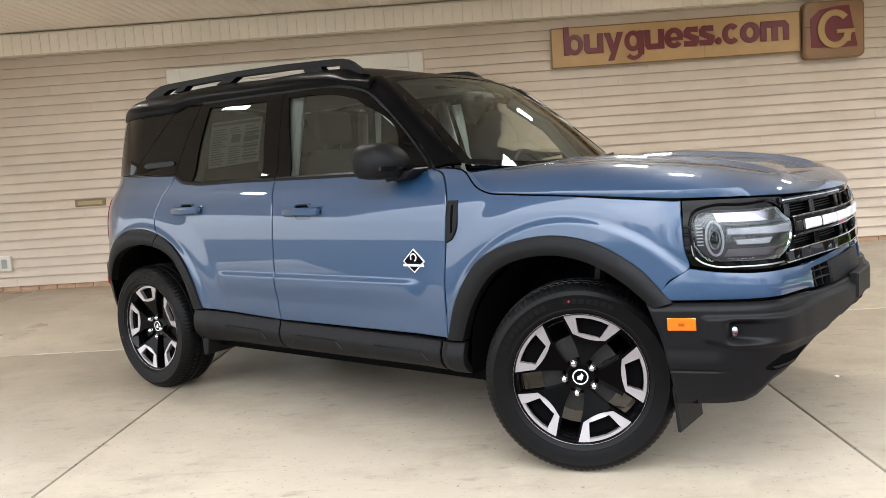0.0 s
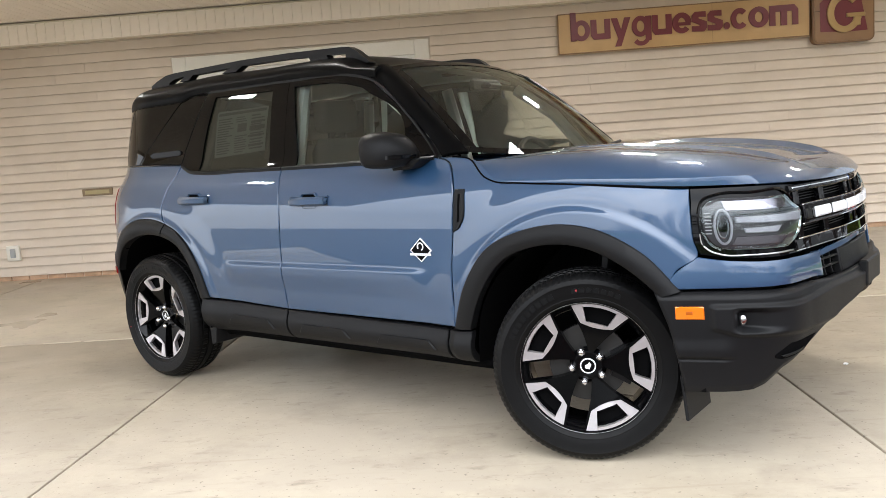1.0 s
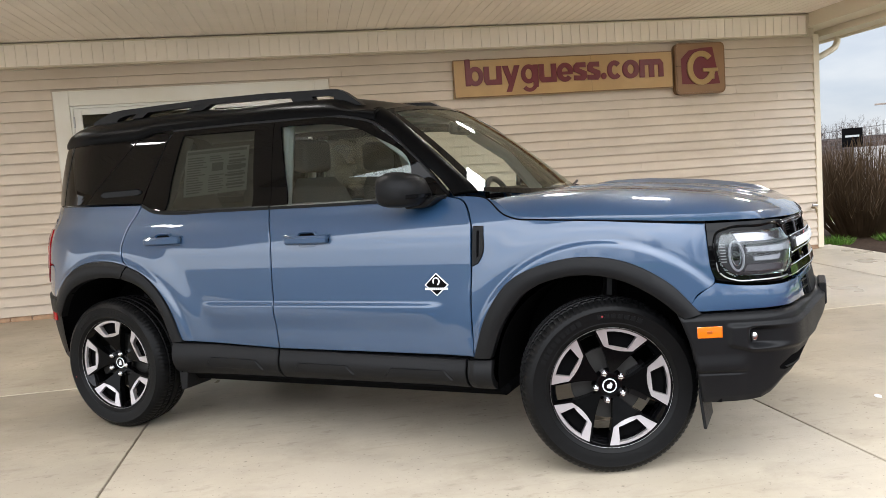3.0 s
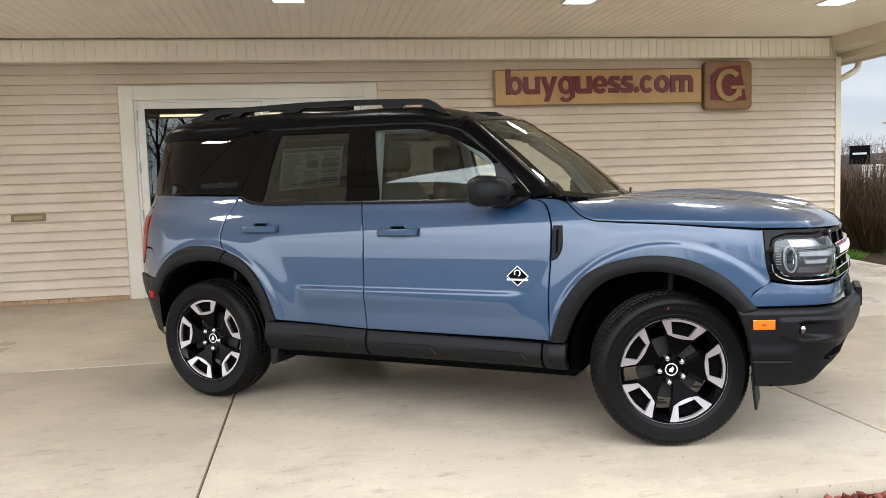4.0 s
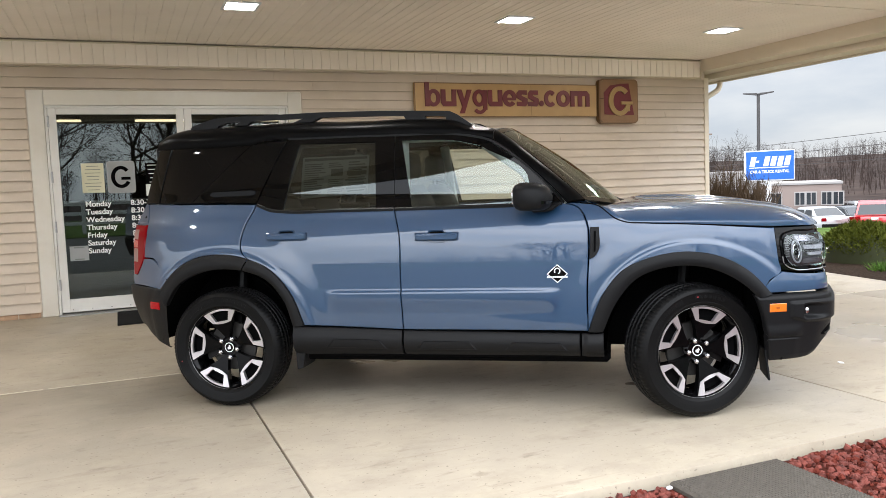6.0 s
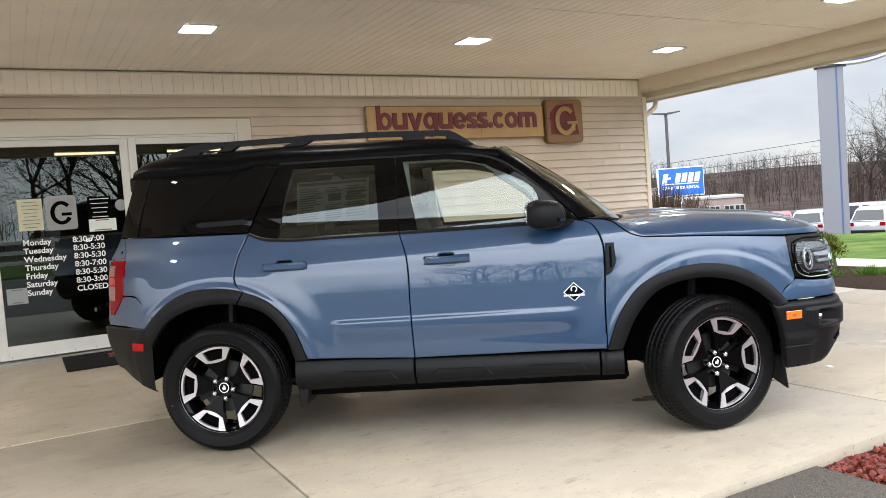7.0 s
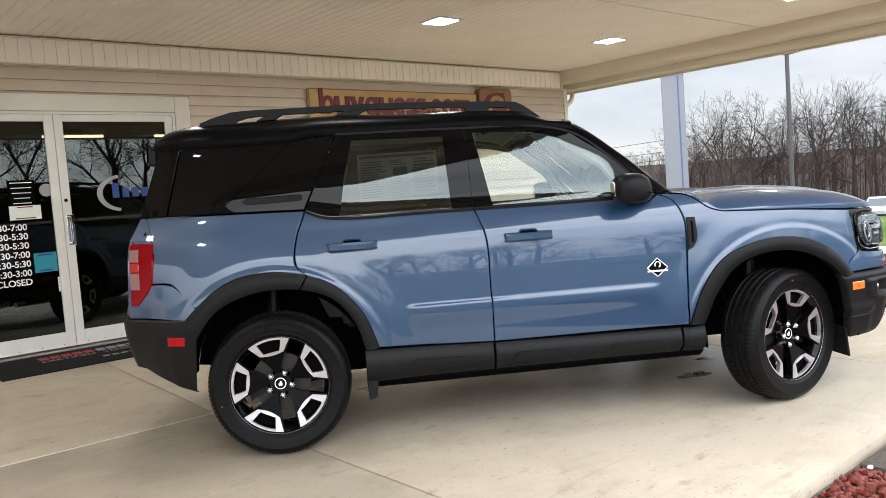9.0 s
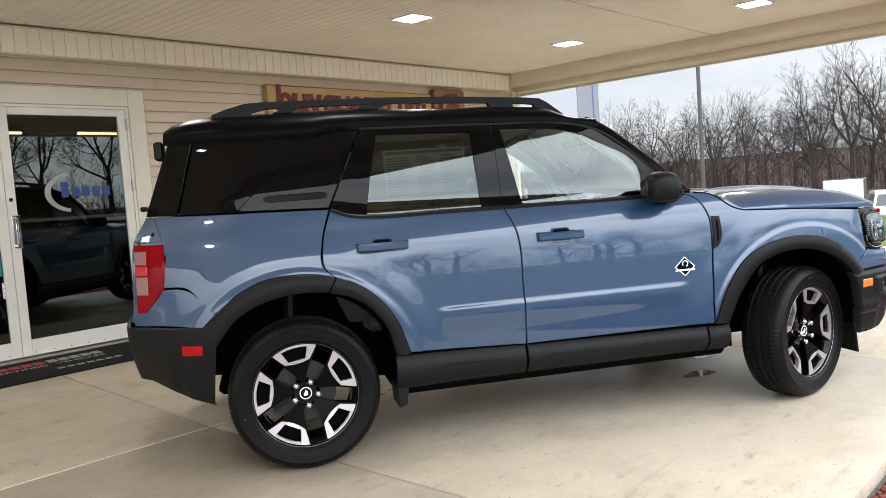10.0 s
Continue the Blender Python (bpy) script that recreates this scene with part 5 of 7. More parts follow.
w = part("windscreen", sheet(windscreen, 24, 16, gap=0.0, round_=0.001, flange=0.003), GLASSF, CAR, "tinted windscreen")
w.visible_shadow = False
bm = bmesh.new()
for (u0, u1, v0, v1) in ((0, 1, 0.955, 1.0), (0, 1, 0, 0.05), (0, 0.035, 0.05, 0.955), (0.965, 1, 0.05, 0.955)):
    sheet(lambda u, v: Vector(windscreen(u0 + (u1 - u0) * u, v0 + (v1 - v0) * v)) + Vector((0.002, 0, 0.002)), 14, 10, gap=0, round_=0.001, flange=0.002, bm=bm)
part("windscreen_border", bm, GLOSS, CAR)
part("sensor_box", box((0.41, -0.06, 1.470), (0.48, 0.06, 1.495), 0.01), DASH, CAR)
part("interior_mirror", box((0.40, -0.13, 1.455), (0.425, 0.13, 1.52), 0.012), DASH, CAR)
bm = tube([(0.98, -0.5, 1.13), (1.0, -0.1, 1.125), (0.99, 0.02, 1.13)], 0.010, 6)
tube([(0.99, 0.02, 1.13), (0.90, 0.5, 1.165)], 0.008, 6, bm)
part("wiper", bm, SATIN, CAR)


def hood(u, v):
    """A dome with an upright lip along its sides and front."""
    s = 2 * v - 1
    k = 1 - (1 - abs(s)) ** 1.5
    u = 1 - (1 - u) ** 1.4
    xf = 2.062 - 0.068 * k ** 2 - 0.085 * k ** 7
    xr = 0.995 - 0.150 * k ** 2
    x = xr + (xf - xr) * u
    zs = float(np.interp(x, (0.845, 0.90, 0.95, 0.99, 1.10, 1.32, 1.74, 1.96, 2.1), (1.130, 1.092, 1.053, 1.040, 1.031, 1.020, 0.996, 0.990, 0.988)))
    ys = min(half_width(x, zs) + 0.003 * step(1.5, 1.74, x), 0.83) - 0.003
    zt = float(np.interp(x, (0.85, 1.06, 1.33, 1.6, 1.76, 1.88, 1.95, 2.0, 2.06, 2.11), (1.134, 1.144, 1.143, 1.120, 1.098, 1.074, 1.060, 1.048, 1.034, 1.020)))
    lip = float(np.interp(x, (0.95, 1.3, 1.75, 2.0), (0.003, 0.014, 0.027, 0.032)))
    f = min(1.0, (1 - k) / 0.030, (1 - u) / 0.020)
    kk, uu = min(1, k / 0.970), min(1, u / 0.980)
    dome = max(0.0, zt - zs - lip) * max(0.0, (1 - kk ** 8) * (1 - uu ** 16)) ** 0.9
    y = ys * (0 if s == 0 else (1 if s > 0 else -1)) * (kk * 0.990 + 0.010 * (k if k > 0.97 else k * kk))
    crown = 0.012 * step(0.46, 0.34, k) - 0.014 * step(0.56, 0.48, k) * step(0.40, 0.46, k)
    z = zs - 0.012 * (1 - k * k) * step(0.9, 1.0, u) + lip * f ** 0.7 + dome - crown * step(1.98, 1.85, x) * step(1.0, 1.15, x) * 0.9
    return (x - 0.008 * f * step(0.9, 1.0, u), y, z)


bonnet = part("hood", sheet(hood, 60, 84, gap=0.0015, flange=0.02), PAINT, CAR, "blue-grey hood with a raised centre", 24)
# dark line laid along the hood seam, drawing the shade of the narrow gap
for side in (-1, 1):
    line = curve([(0.752, 1.146), (0.84, 1.132), (0.95, 1.053), (0.99, 1.039), (1.10, 1.030), (1.32, 1.019), (1.735, 0.992)])
    pts = [line(k / 48) for k in range(49)]
    part("hood_seal", tube([(x, side * (half_width(x, z) - 0.0005), z + 0.0015) for x, z in pts], 0.0036, 6), DARK, bonnet)
bm = bmesh.new()
rings = []
for k in range(25):
    s = -1 + k / 12
    xr, xw = 1.0 - 0.148 * s * s, 0.985 - 0.215 * s * s
    rings.append([(xw - 0.03, 0.70 * s, 1.075 + 0.05 * s * s), (xw - 0.02, 0.70 * s, 1.108 + 0.018 * s * s), (xr + 0.01, 0.705 * s, 1.122 + 0.004 * s * s), (xr + 0.06, 0.70 * s, 1.06)])
loft(rings, bm, True, True)
part("cowl", bm, CLAD, CAR, "black cowl panel under the windscreen")

# nose: points on the front are told by u from -1 (right) to 1 (left) and z --------------------------
PLAN = curve([(2.125, 0.0), (2.113, 0.2), (2.082, 0.40), (2.046, 0.59), (2.016, 0.685), (1.963, 0.742), (1.896, 0.778), (1.79, 0.818), (1.64, 0.864), (1.45, 0.880)])
SET_Z, SET_X = (0.28, 0.42, 0.50, 0.62, 0.66, 0.70, 0.76, 0.88, 0.96, 1.02), (0.04, 0.015, 0.0, 0.0, 0.012, 0.018, 0.030, 0.045, 0.060, 0.075)


def nose(u, z, off=0.0):
    q = abs(u)
    x, y = PLAN(q)
    e = 0.01
    t_ = PLAN(min(1, q + e)) - PLAN(max(0, q - e))
    nx, ny = t_[1], -t_[0]
    n_ = math.hypot(nx, ny)
    x -= float(np.interp(z, SET_Z, SET_X)) * (1 - q ** 3)
    y *= half_width(1.44, z) / 0.880
    return Vector((x + off * nx / n_, (1 if u >= 0 else -1) * (y + off * ny / n_), z))


def face(u0, u1, z0, z1, off=0.0, zlow=None):
    def at(u, v):
        q = u0 + (u1 - u0) * u
        a = zlow(q) if zlow else z0
        return nose(q, a + (z1 - a) * v, off)
    return at


def front(side, b, r, t, l, off=0.0, bulge=0.0):
    """A patch of the nose between four lines of (distance along, height)."""
    c = coons(b, r, t, l)

    def at(u, v):
        q, z = c(u, v)
        return nose(side * q, z, off + bulge * (max(0.0, math.sin(math.pi * u)) * max(0.0, math.sin(math.pi * v))) ** 0.45)
    return at


LAMPSILVER = shader("lamp_silvering", (0.30, 0.29, 0.32), 0.16, 0.9)
LAMPSMOKE = shader("smoked_lamp_panel", (0.085, 0.078, 0.085), 0.25, 0.5)
DRL = shader("lamp_light_guide", (0.36, 0.365, 0.39), 0.2)
BAND_TOP = ((0, 0.32, 0.36, 0.49, 0.604, 0.68, 0.734, 0.9), (0.762, 0.741, 0.742, 0.746, 0.748, 0.755, 0.766, 0.766))
BUMPER_TOP = ((0, 0.30, 0.345, 0.40, 0.9), (0.648, 0.645, 0.650, 0.656, 0.652))


def low_edge(u):
    return float(np.interp(abs(u), (0, 0.105, 0.289, 0.399, 0.50, 0.551, 0.591, 0.62, 0.66, 0.9), (0.565, 0.560, 0.518, 0.469, 0.412, 0.379, 0.326, 0.305, 0.297, 0.293)))


def bumper_skin(u, v):
    """Front bumper, with a long beam, a pocket for the fog lamp and a fold low on its corners."""
    q = 1.724 * u - 0.862
    k = abs(q)
    top, low = float(np.interp(k, *BUMPER_TOP)), low_edge(q)
    z = low + (top - low) * v
    k *= 1 - (1 - float(np.interp(z, (0.29, 0.43, 0.54, 0.652), (0.791, 0.812, 0.832, 0.862))) / 0.862) * step(0.66, 0.84, k)
    q = k if q > 0 else -k
    o = 0.012
    beam_low = float(np.interp(k, (0, 0.32, 0.66, 0.72), (0.53, 0.507, 0.507, 0.528)))
    beam = step(0.730, 0.714, k) * step(beam_low - 0.014, beam_low + 0.008, z) * step(0.614, 0.594, z - 0.02 * step(0.55, 0.3, k))
    o += 0.014 * beam
    pocket = step(0.508, 0.534, z) * step(0.602, 0.576, z) * step(0.676, 0.656, k) * step(0.535, 0.655, k)
    o -= 0.038 * pocket
    o += 0.010 * step(0.415, 0.432, z) * step(0.50, 0.44, z) * step(0.655, 0.70, k) + 0.006 * step(0.42, 0.41, z) * step(0.66, 0.70, k)
    o -= 0.008 * step(0.640, 0.646, z) * step(0.40, 0.45, k)
    return nose(q, z, o)


bumper = part("front_bumper", sheet(bumper_skin, 260, 110, gap=0.001, round_=0.006, flange=0.05), CLAD, CAR, "black textured front bumper", 75)
for s in (-1, 1):
    edge = [(q, float(np.interp(q, *BAND_TOP))) for q in (0.335, 0.40, 0.49, 0.604, 0.68, 0.738)]
    part("bumper_band", sheet(front(s, [(0.335, 0.650), (0.37, 0.655), (0.485, 0.657), (0.80, 0.655), (0.832, 0.655)], [(0.832, 0.656), (0.818, 0.690), (0.803, 0.712), (0.738, 0.766)], edge, [(0.335, 0.652), (0.335, 0.741)], bulge=0.006), 50, 10, gap=0.0012, flange=0.03), PAINT, CAR, "painted band over the bumper")
part("bumper_band", sheet(lambda u, v: nose(0.672 * u - 0.336, float(np.interp(abs(0.672 * u - 0.336), *BAND_TOP)) - 0.022 * (1 - v)), 40, 3, gap=0.001, flange=0.03), PAINT, CAR, "painted strip between grille and intake")
intake = part("lower_intake", sheet(face(-0.336, 0.336, 0.63, 0.745, -0.05), 30, 6, gap=0, flange=0.006), DARK, bumper, "black intake")
part("intake_block", sheet(face(-0.20, 0.20, 0.640, 0.728, -0.006), 16, 4, gap=0, round_=0.006, flange=0.03), CLAD, intake)
for sg in (-1, 1):
    for z in (0.672, 0.700):
        part("intake_rib", sheet(face(sg * 0.20, sg * 0.335, z, z + 0.006, -0.012), 8, 2, gap=0, round_=0.001, flange=0.02), SATIN, intake)
    for q in (0.245, 0.29):
        part("intake_rib", sheet(face(sg * q, sg * (q + 0.005), 0.645, 0.735, -0.016), 2, 6, gap=0, round_=0.001, flange=0.02), SATIN, intake)
part("licence_plate_holder", box((2.118, -0.13, 0.565), (2.152, 0.13, 0.660), 0.006), CLAD, bumper)
for s in (-1, 1):
    p = nose(s * 0.652, 0.556, 0.0)
    bm = bmesh.new()
    bmesh.ops.create_uvsphere(bm, u_segments=14, v_segments=8, radius=0.017)
    bmesh.ops.scale(bm, verts=bm.verts[:], vec=(0.8, 0.6, 1.15))
    bmesh.ops.translate(bm, verts=bm.verts[:], vec=p)
    part("fog_lamp", bm, CHROME, bumper, "small clear fog lamp")
    ve = part("lower_vent", sheet(front(s, [(0.484, 0.430), (0.556, 0.414)], [(0.556, 0.414), (0.576, 0.421), (0.536, 0.470)], [(0.426, 0.479), (0.536, 0.470)], [(0.484, 0.430), (0.426, 0.479)], off=0.0135), 10, 5, gap=0, round_=0.003, flange=0.006), DARK, bumper)
    part("vent_blade", sheet(front(s, [(0.490, 0.436), (0.552, 0.422)], [(0.552, 0.422), (0.560, 0.428)], [(0.484, 0.443), (0.560, 0.428)], [(0.490, 0.436), (0.484, 0.443)], off=0.018), 6, 2, gap=0, round_=0.001, flange=0.006), SATIN, ve)
    part("side_marker", sheet(face(s * 0.741, s * 0.811, 0.558, 0.603, 0.0145), 6, 4, gap=0, round_=0.003, flange=0.006), AMBER, bumper, "amber side marker lens")
    part("marker_inset", sheet(face(s * 0.769, s * 0.785, 0.574, 0.586, 0.0152), 2, 2, gap=0, round_=0.001, flange=0.002), shader("dark_amber", (0.35, 0.07, 0.0), 0.3), bumper)
    # headlamp: black surround, bowl, light guides, ring, lens and bright trim
    lamp = part("headlamp", sheet(front(s, [(0.415, 0.750), (0.488, 0.750), (0.604, 0.752), (0.680, 0.759), (0.734, 0.771)], [(0.734, 0.771), (0.746, 0.812), (0.7485, 0.90), (0.7475, 0.990)], [(0.40, 0.976), (0.485, 0.984), (0.7475, 0.990)], [(0.415, 0.750), (0.44, 0.80), (0.415, 0.87), (0.44, 0.94), (0.40, 0.976)], off=-0.010), 24, 14, gap=0.001, flange=0.03), GLOSS, CAR, "clear headlamp in a gloss black surround")
    lens_lines = ([(0.502, 0.783), (0.665, 0.786)], [(0.665, 0.786), (0.696, 0.805), (0.715, 0.84), (0.717, 0.910), (0.711, 0.934), (0.676, 0.953)], [(0.488, 0.951), (0.676, 0.953)], [(0.502, 0.783), (0.456, 0.807), (0.421, 0.852), (0.415, 0.887), (0.456, 0.923), (0.488, 0.951)])
    bowl = part("reflector", sheet(front(s, *lens_lines, off=-0.006), 26, 16, gap=0.001, round_=0.002, flange=0.002), shader("lamp_reflector", (0.030, 0.028, 0.031), 0.3, 0.3), lamp)
    for b_, r_, t_, l_, o, mt in (
            ([(0.428, 0.861), (0.638, 0.872)], [(0.638, 0.872), (0.638, 0.892)], [(0.423, 0.891), (0.638, 0.892)], [(0.428, 0.861), (0.423, 0.891)], 0.006, DRL),
            ([(0.530, 0.835), (0.617, 0.838)], [(0.617, 0.838), (0.620, 0.854)], [(0.512, 0.855), (0.620, 0.854)], [(0.530, 0.835), (0.512, 0.855)], 0.001, DRL),
            ([(0.450, 0.905), (0.660, 0.912)], [(0.660, 0.912), (0.672, 0.945)], [(0.490, 0.944), (0.672, 0.945)], [(0.450, 0.905), (0.490, 0.944)], -0.001, LAMPSILVER),
            ([(0.520, 0.796), (0.655, 0.798)], [(0.655, 0.798), (0.640, 0.828)], [(0.480, 0.826), (0.640, 0.828)], [(0.520, 0.796), (0.480, 0.826)], -0.002, LAMPSMOKE),
            ([(0.446, 0.896), (0.640, 0.8965)], [(0.640, 0.8965), (0.640, 0.902)], [(0.446, 0.901), (0.640, 0.902)], [(0.446, 0.896), (0.446, 0.901)], 0.0, DARK)):
        part("lamp_bar", sheet(front(s, b_, r_, t_, l_, off=o), 14, 4, gap=0, round_=0.003, flange=0.012), mt, lamp)
    for k in range(7):
        z = 0.838 + 0.011 * k
        part("lamp_fin", sheet(face(s * 0.698, s * 0.714, z, z + 0.004, -0.003), 3, 1, gap=0, round_=0.001, flange=0.006), STEEL, lamp)
    for rq, rz, rad, o, mt in ((0.0205, 0.055, 0.0045, 0.004, DRL), (0.013, 0.036, 0.0030, 0.0, CHROME)):
        pts = [nose(s * (0.670 + rq * math.cos(2 * math.pi * k / 28)), 0.861 + rz * math.sin(2 * math.pi * k / 28), o) for k in range(29)]
        part("lamp_ring", tube(pts, rad, 6, None, False), mt, lamp)
    bm = bmesh.new()
    bmesh.ops.create_uvsphere(bm, u_segments=14, v_segments=10, radius=0.026)
    bmesh.ops.translate(bm, verts=bm.verts[:], vec=nose(s * 0.670, 0.861, -0.022))
    part("projector", bm, GLOSS, lamp)
    lens = part("lens", sheet(front(s, *lens_lines, off=0.004, bulge=0.018), 26, 16, gap=0, round_=0.002, flange=0.01), CLEARLENS, lamp, "clear lamp lens")
    lens.visible_shadow = False
    trim_line = curve([(0.728, 0.84), (0.724, 0.805), (0.708, 0.784), (0.679, 0.770), (0.604, 0.766), (0.494, 0.766), (0.42, 0.764)])
    part("lamp_trim", tube([nose(s * trim_line(k / 40)[0], trim_line(k / 40)[1], -0.005) for k in range(41)], 0.003, 6), STEEL, lamp)
    rim_line = curve([(0.722, 0.80), (0.7265, 0.845), (0.7275, 0.915), (0.718, 0.948), (0.680, 0.965), (0.59, 0.967), (0.482, 0.964), (0.444, 0.932)])
    part("lamp_rim", tube([nose(s * rim_line(k / 40)[0], rim_line(k / 40)[1], -0.006) for k in range(41)], 0.005, 6), GLOSS, lamp)

# grille: dark opening, bars and dividers, pale blocks along the middle
grille = part("grille", sheet(face(-0.45, 0.45, 0.752, 0.978, -0.035), 40, 8, gap=0, flange=0.004), DARK, CAR, "black grille with bright edged bars and pale blocks")
for za, zb, o, m_, w_ in ((0.762, 0.800, 0.010, GLOSS, 0.47), (0.846, 0.908, 0.010, GLOSS, 0.405), (0.952, 0.976, 0.0, GLOSS, 0.45), (0.906, 0.911, 0.0125, CHROME, 0.41), (0.842, 0.8465, 0.0115, CHROME, 0.42), (0.796, 0.802, 0.0115, CHROME, 0.45), (0.761, 0.766, 0.0115, CHROME, 0.47), (0.964, 0.968, 0.002, CHROME, 0.44)):
    part("grille_bar", sheet(face(-w_, w_, za, zb, o), 44, 4, gap=0, round_=0.004, flange=0.03), m_, grille)
for sg in (-1, 1):
    for q in (0.02, 0.235, 0.40):
        for za, zb in ((0.800, 0.846), (0.908, 0.955)):
            part("grille_divider", sheet(face(sg * q, sg * (q + 0.03), za, zb, -0.004), 3, 4, gap=0, round_=0.003, flange=0.02), GLOSS, grille)
    part("grille_frame", sheet(face(sg * 0.366, sg * 0.400, 0.857, 0.892, 0.014), 4, 4, gap=0, round_=0.004, flange=0.008), SATIN, grille)
    for za, zb in ((0.806, 0.840), (0.914, 0.950)):
        for k in range(4):
            z = za + (zb - za) * (k + 0.5) / 4
            part("grille_mesh", sheet(face(sg * 0.05, sg * 0.44, z, z + 0.003, -0.024), 14, 1, gap=0, round_=0.0005, flange=0.004), SATIN, grille)
for k in range(6):
    u0 = -0.350 + 0.1175 * k
    part("raised_shape", sheet(face(u0 + 0.008, u0 + 0.104, 0.858, 0.893, 0.019), 8, 3, gap=0, round_=0.005, flange=0.010), WHITEPL, grille)


# tail end ---------------------------------------------------------------------------------------------
def tail(u, z, off=0.0):
    """The back, from the right (-1) to the left (1)."""
    x0 = float(np.interp(z, (0.30, 0.45, 0.60, 0.72, 0.80, 1.10, 1.224, 1.57, 1.7), (-1.98, -2.10, -2.13, -2.11, -2.085, -2.07, -1.995, -1.865, -1.88)))
    y = half_width(x0, z)
    return Vector((x0 - 0.05 * (1 - u * u) - off, y * u, z))


part("tailgate", sheet(lambda u, v: tail(2 * u - 1, 0.735 + 0.485 * v), 16, 10, gap=0.001), PAINT, CAR, "blue-grey tailgate")
part("rear_window", sheet(lambda u, v: tail(2 * u - 1, 1.224 + 0.342 * v), 16, 8, gap=0.001), GLOSS, CAR, "black rear window")


def rear_bumper(u, v):
    """From the wheel arch round the back to the other arch."""
    s = 2 * u - 1
    z0 = float(np.interp(abs(s), (0, 0.45, 0.60, 0.72, 0.86, 1), (0.45, 0.45, 0.44, 0.402, 0.364, 0.338)))
    z = z0 + (0.712 - z0) * v
    tuck = 0.05 * (1 - v) ** 2
    k = abs(s)
    if k > 0.52:
        f = (k - 0.52) / 0.48
        x = -2.13 + (2.13 - (1.700 + 0.105 * max(0.0, 0.70 - z) ** 0.8)) * f
        y = half_width(x, max(z, 0.55)) + 0.014 - tuck
        x += tuck * 0.7 * (1 - f)
        return (x, y * (1 if s > 0 else -1), z)
    y = (half_width(-2.13, max(z, 0.55)) + 0.014 - tuck) * s / 0.52
    return (-2.13 - 0.05 * (1 - (s / 0.52) ** 2) + tuck * 0.7, y, z)


rb = part("rear_bumper", sheet(rear_bumper, 80, 16, gap=0.001, round_=0.006, flange=0.018, sides="bt"), CLAD, CAR, "black textured rear bumper")
for s in (-1, 1):
    part("rear_reflector", sheet(flank(s, [(-1.872, 0.582), (-1.780, 0.582)], [(-1.780, 0.582), (-1.776, 0.626)], [(-1.870, 0.627), (-1.776, 0.626)], [(-1.872, 0.582), (-1.870, 0.627)], off=0.0155), 5, 3, gap=0, round_=0.003, flange=0.006), shader("red_reflector", (0.33, 0.002, 0.006), 0.2, coat=0.08, spec=0.2), rb, "red reflector")
bm = tube([(-2.02, 0.42, 0.36), (-2.14, 0.42, 0.335)], 0.03, 12)
part("exhaust_tip", bm, STEEL, CAR)
part("rear_wiper", box((-2.06, -0.30, 1.25), (-2.03, 0.05, 1.275), 0.006), SATIN, CAR)
for y in (-0.45, 0.45):
    part("window_hinge", box((-1.945, y - 0.05, 1.49), (-1.90, y + 0.05, 1.58), 0.01), SATIN, CAR)

# floor pan, inner shell and sills
bm = box((-0.9, -0.78, 0.27), (0.9, 0.78, 0.33), 0.02)
box((-1.75, -0.45, 0.30), (1.7, 0.45, 0.36), 0.02, bm)
box((-0.84, -0.815, 0.30), (0.82, -0.76, 0.46), 0.01, bm)
box((-0.84, 0.76, 0.30), (0.82, 0.815, 0.46), 0.01, bm)
part("floor_pan", bm, DARK, CAR)
for s in (-1, 1):
    for lo, hi in (((-0.86, 0.74, 0.45), (0.84, 0.80, 1.08)), ((-1.90, 0.52, 0.95), (-0.86, 0.58, 1.17)), ((0.84, 0.62, 0.90), (1.70, 0.70, 0.97))):
        part("inner_panel", box((lo[0], min(s * lo[1], s * hi[1]), lo[2]), (hi[0], max(s * lo[1], s * hi[1]), hi[2]), 0.01), DARK, CAR)
part("bulkhead", box((1.62, -0.6, 0.45), (1.70, 0.6, 0.95), 0.01), DARK, CAR)
part("rear_panel", box((-1.98, -0.62, 0.5), (-1.92, 0.62, 1.15), 0.01), DARK, CAR)
for hx in (-HUB_X, HUB_X):
    part("axle", tube([(hx, -0.70, HUB_Z), (hx, 0.70, HUB_Z)], 0.04, 8), SATIN, CAR)
    for s in (-1, 1):
        part("shock_absorber", tube([(hx - 0.06, s * 0.55, 0.38), (hx - 0.03, s * 0.52, 0.80)], 0.035, 10), SATIN, CAR)
        part("suspension_arm", tube([(hx + 0.08, s * 0.60, 0.34), (hx + 0.30, s * 0.40, 0.33)], 0.022, 6), SATIN, CAR)
part("exhaust_pipe", tube([(0.9, 0.15, 0.26), (-0.5, 0.2, 0.25), (-1.9, 0.4, 0.32)], 0.03, 8), STEEL, CAR)

# cabin -----------------------------------------------------------------------------------------------
part("headliner", sheet(lambda u, v: Vector(roof(0.05 + 0.89 * u, 0.12 + 0.76 * v)) - Vector((0, 0, 0.03)), 20, 16, gap=0), TRIM_LIGHT, CAR)


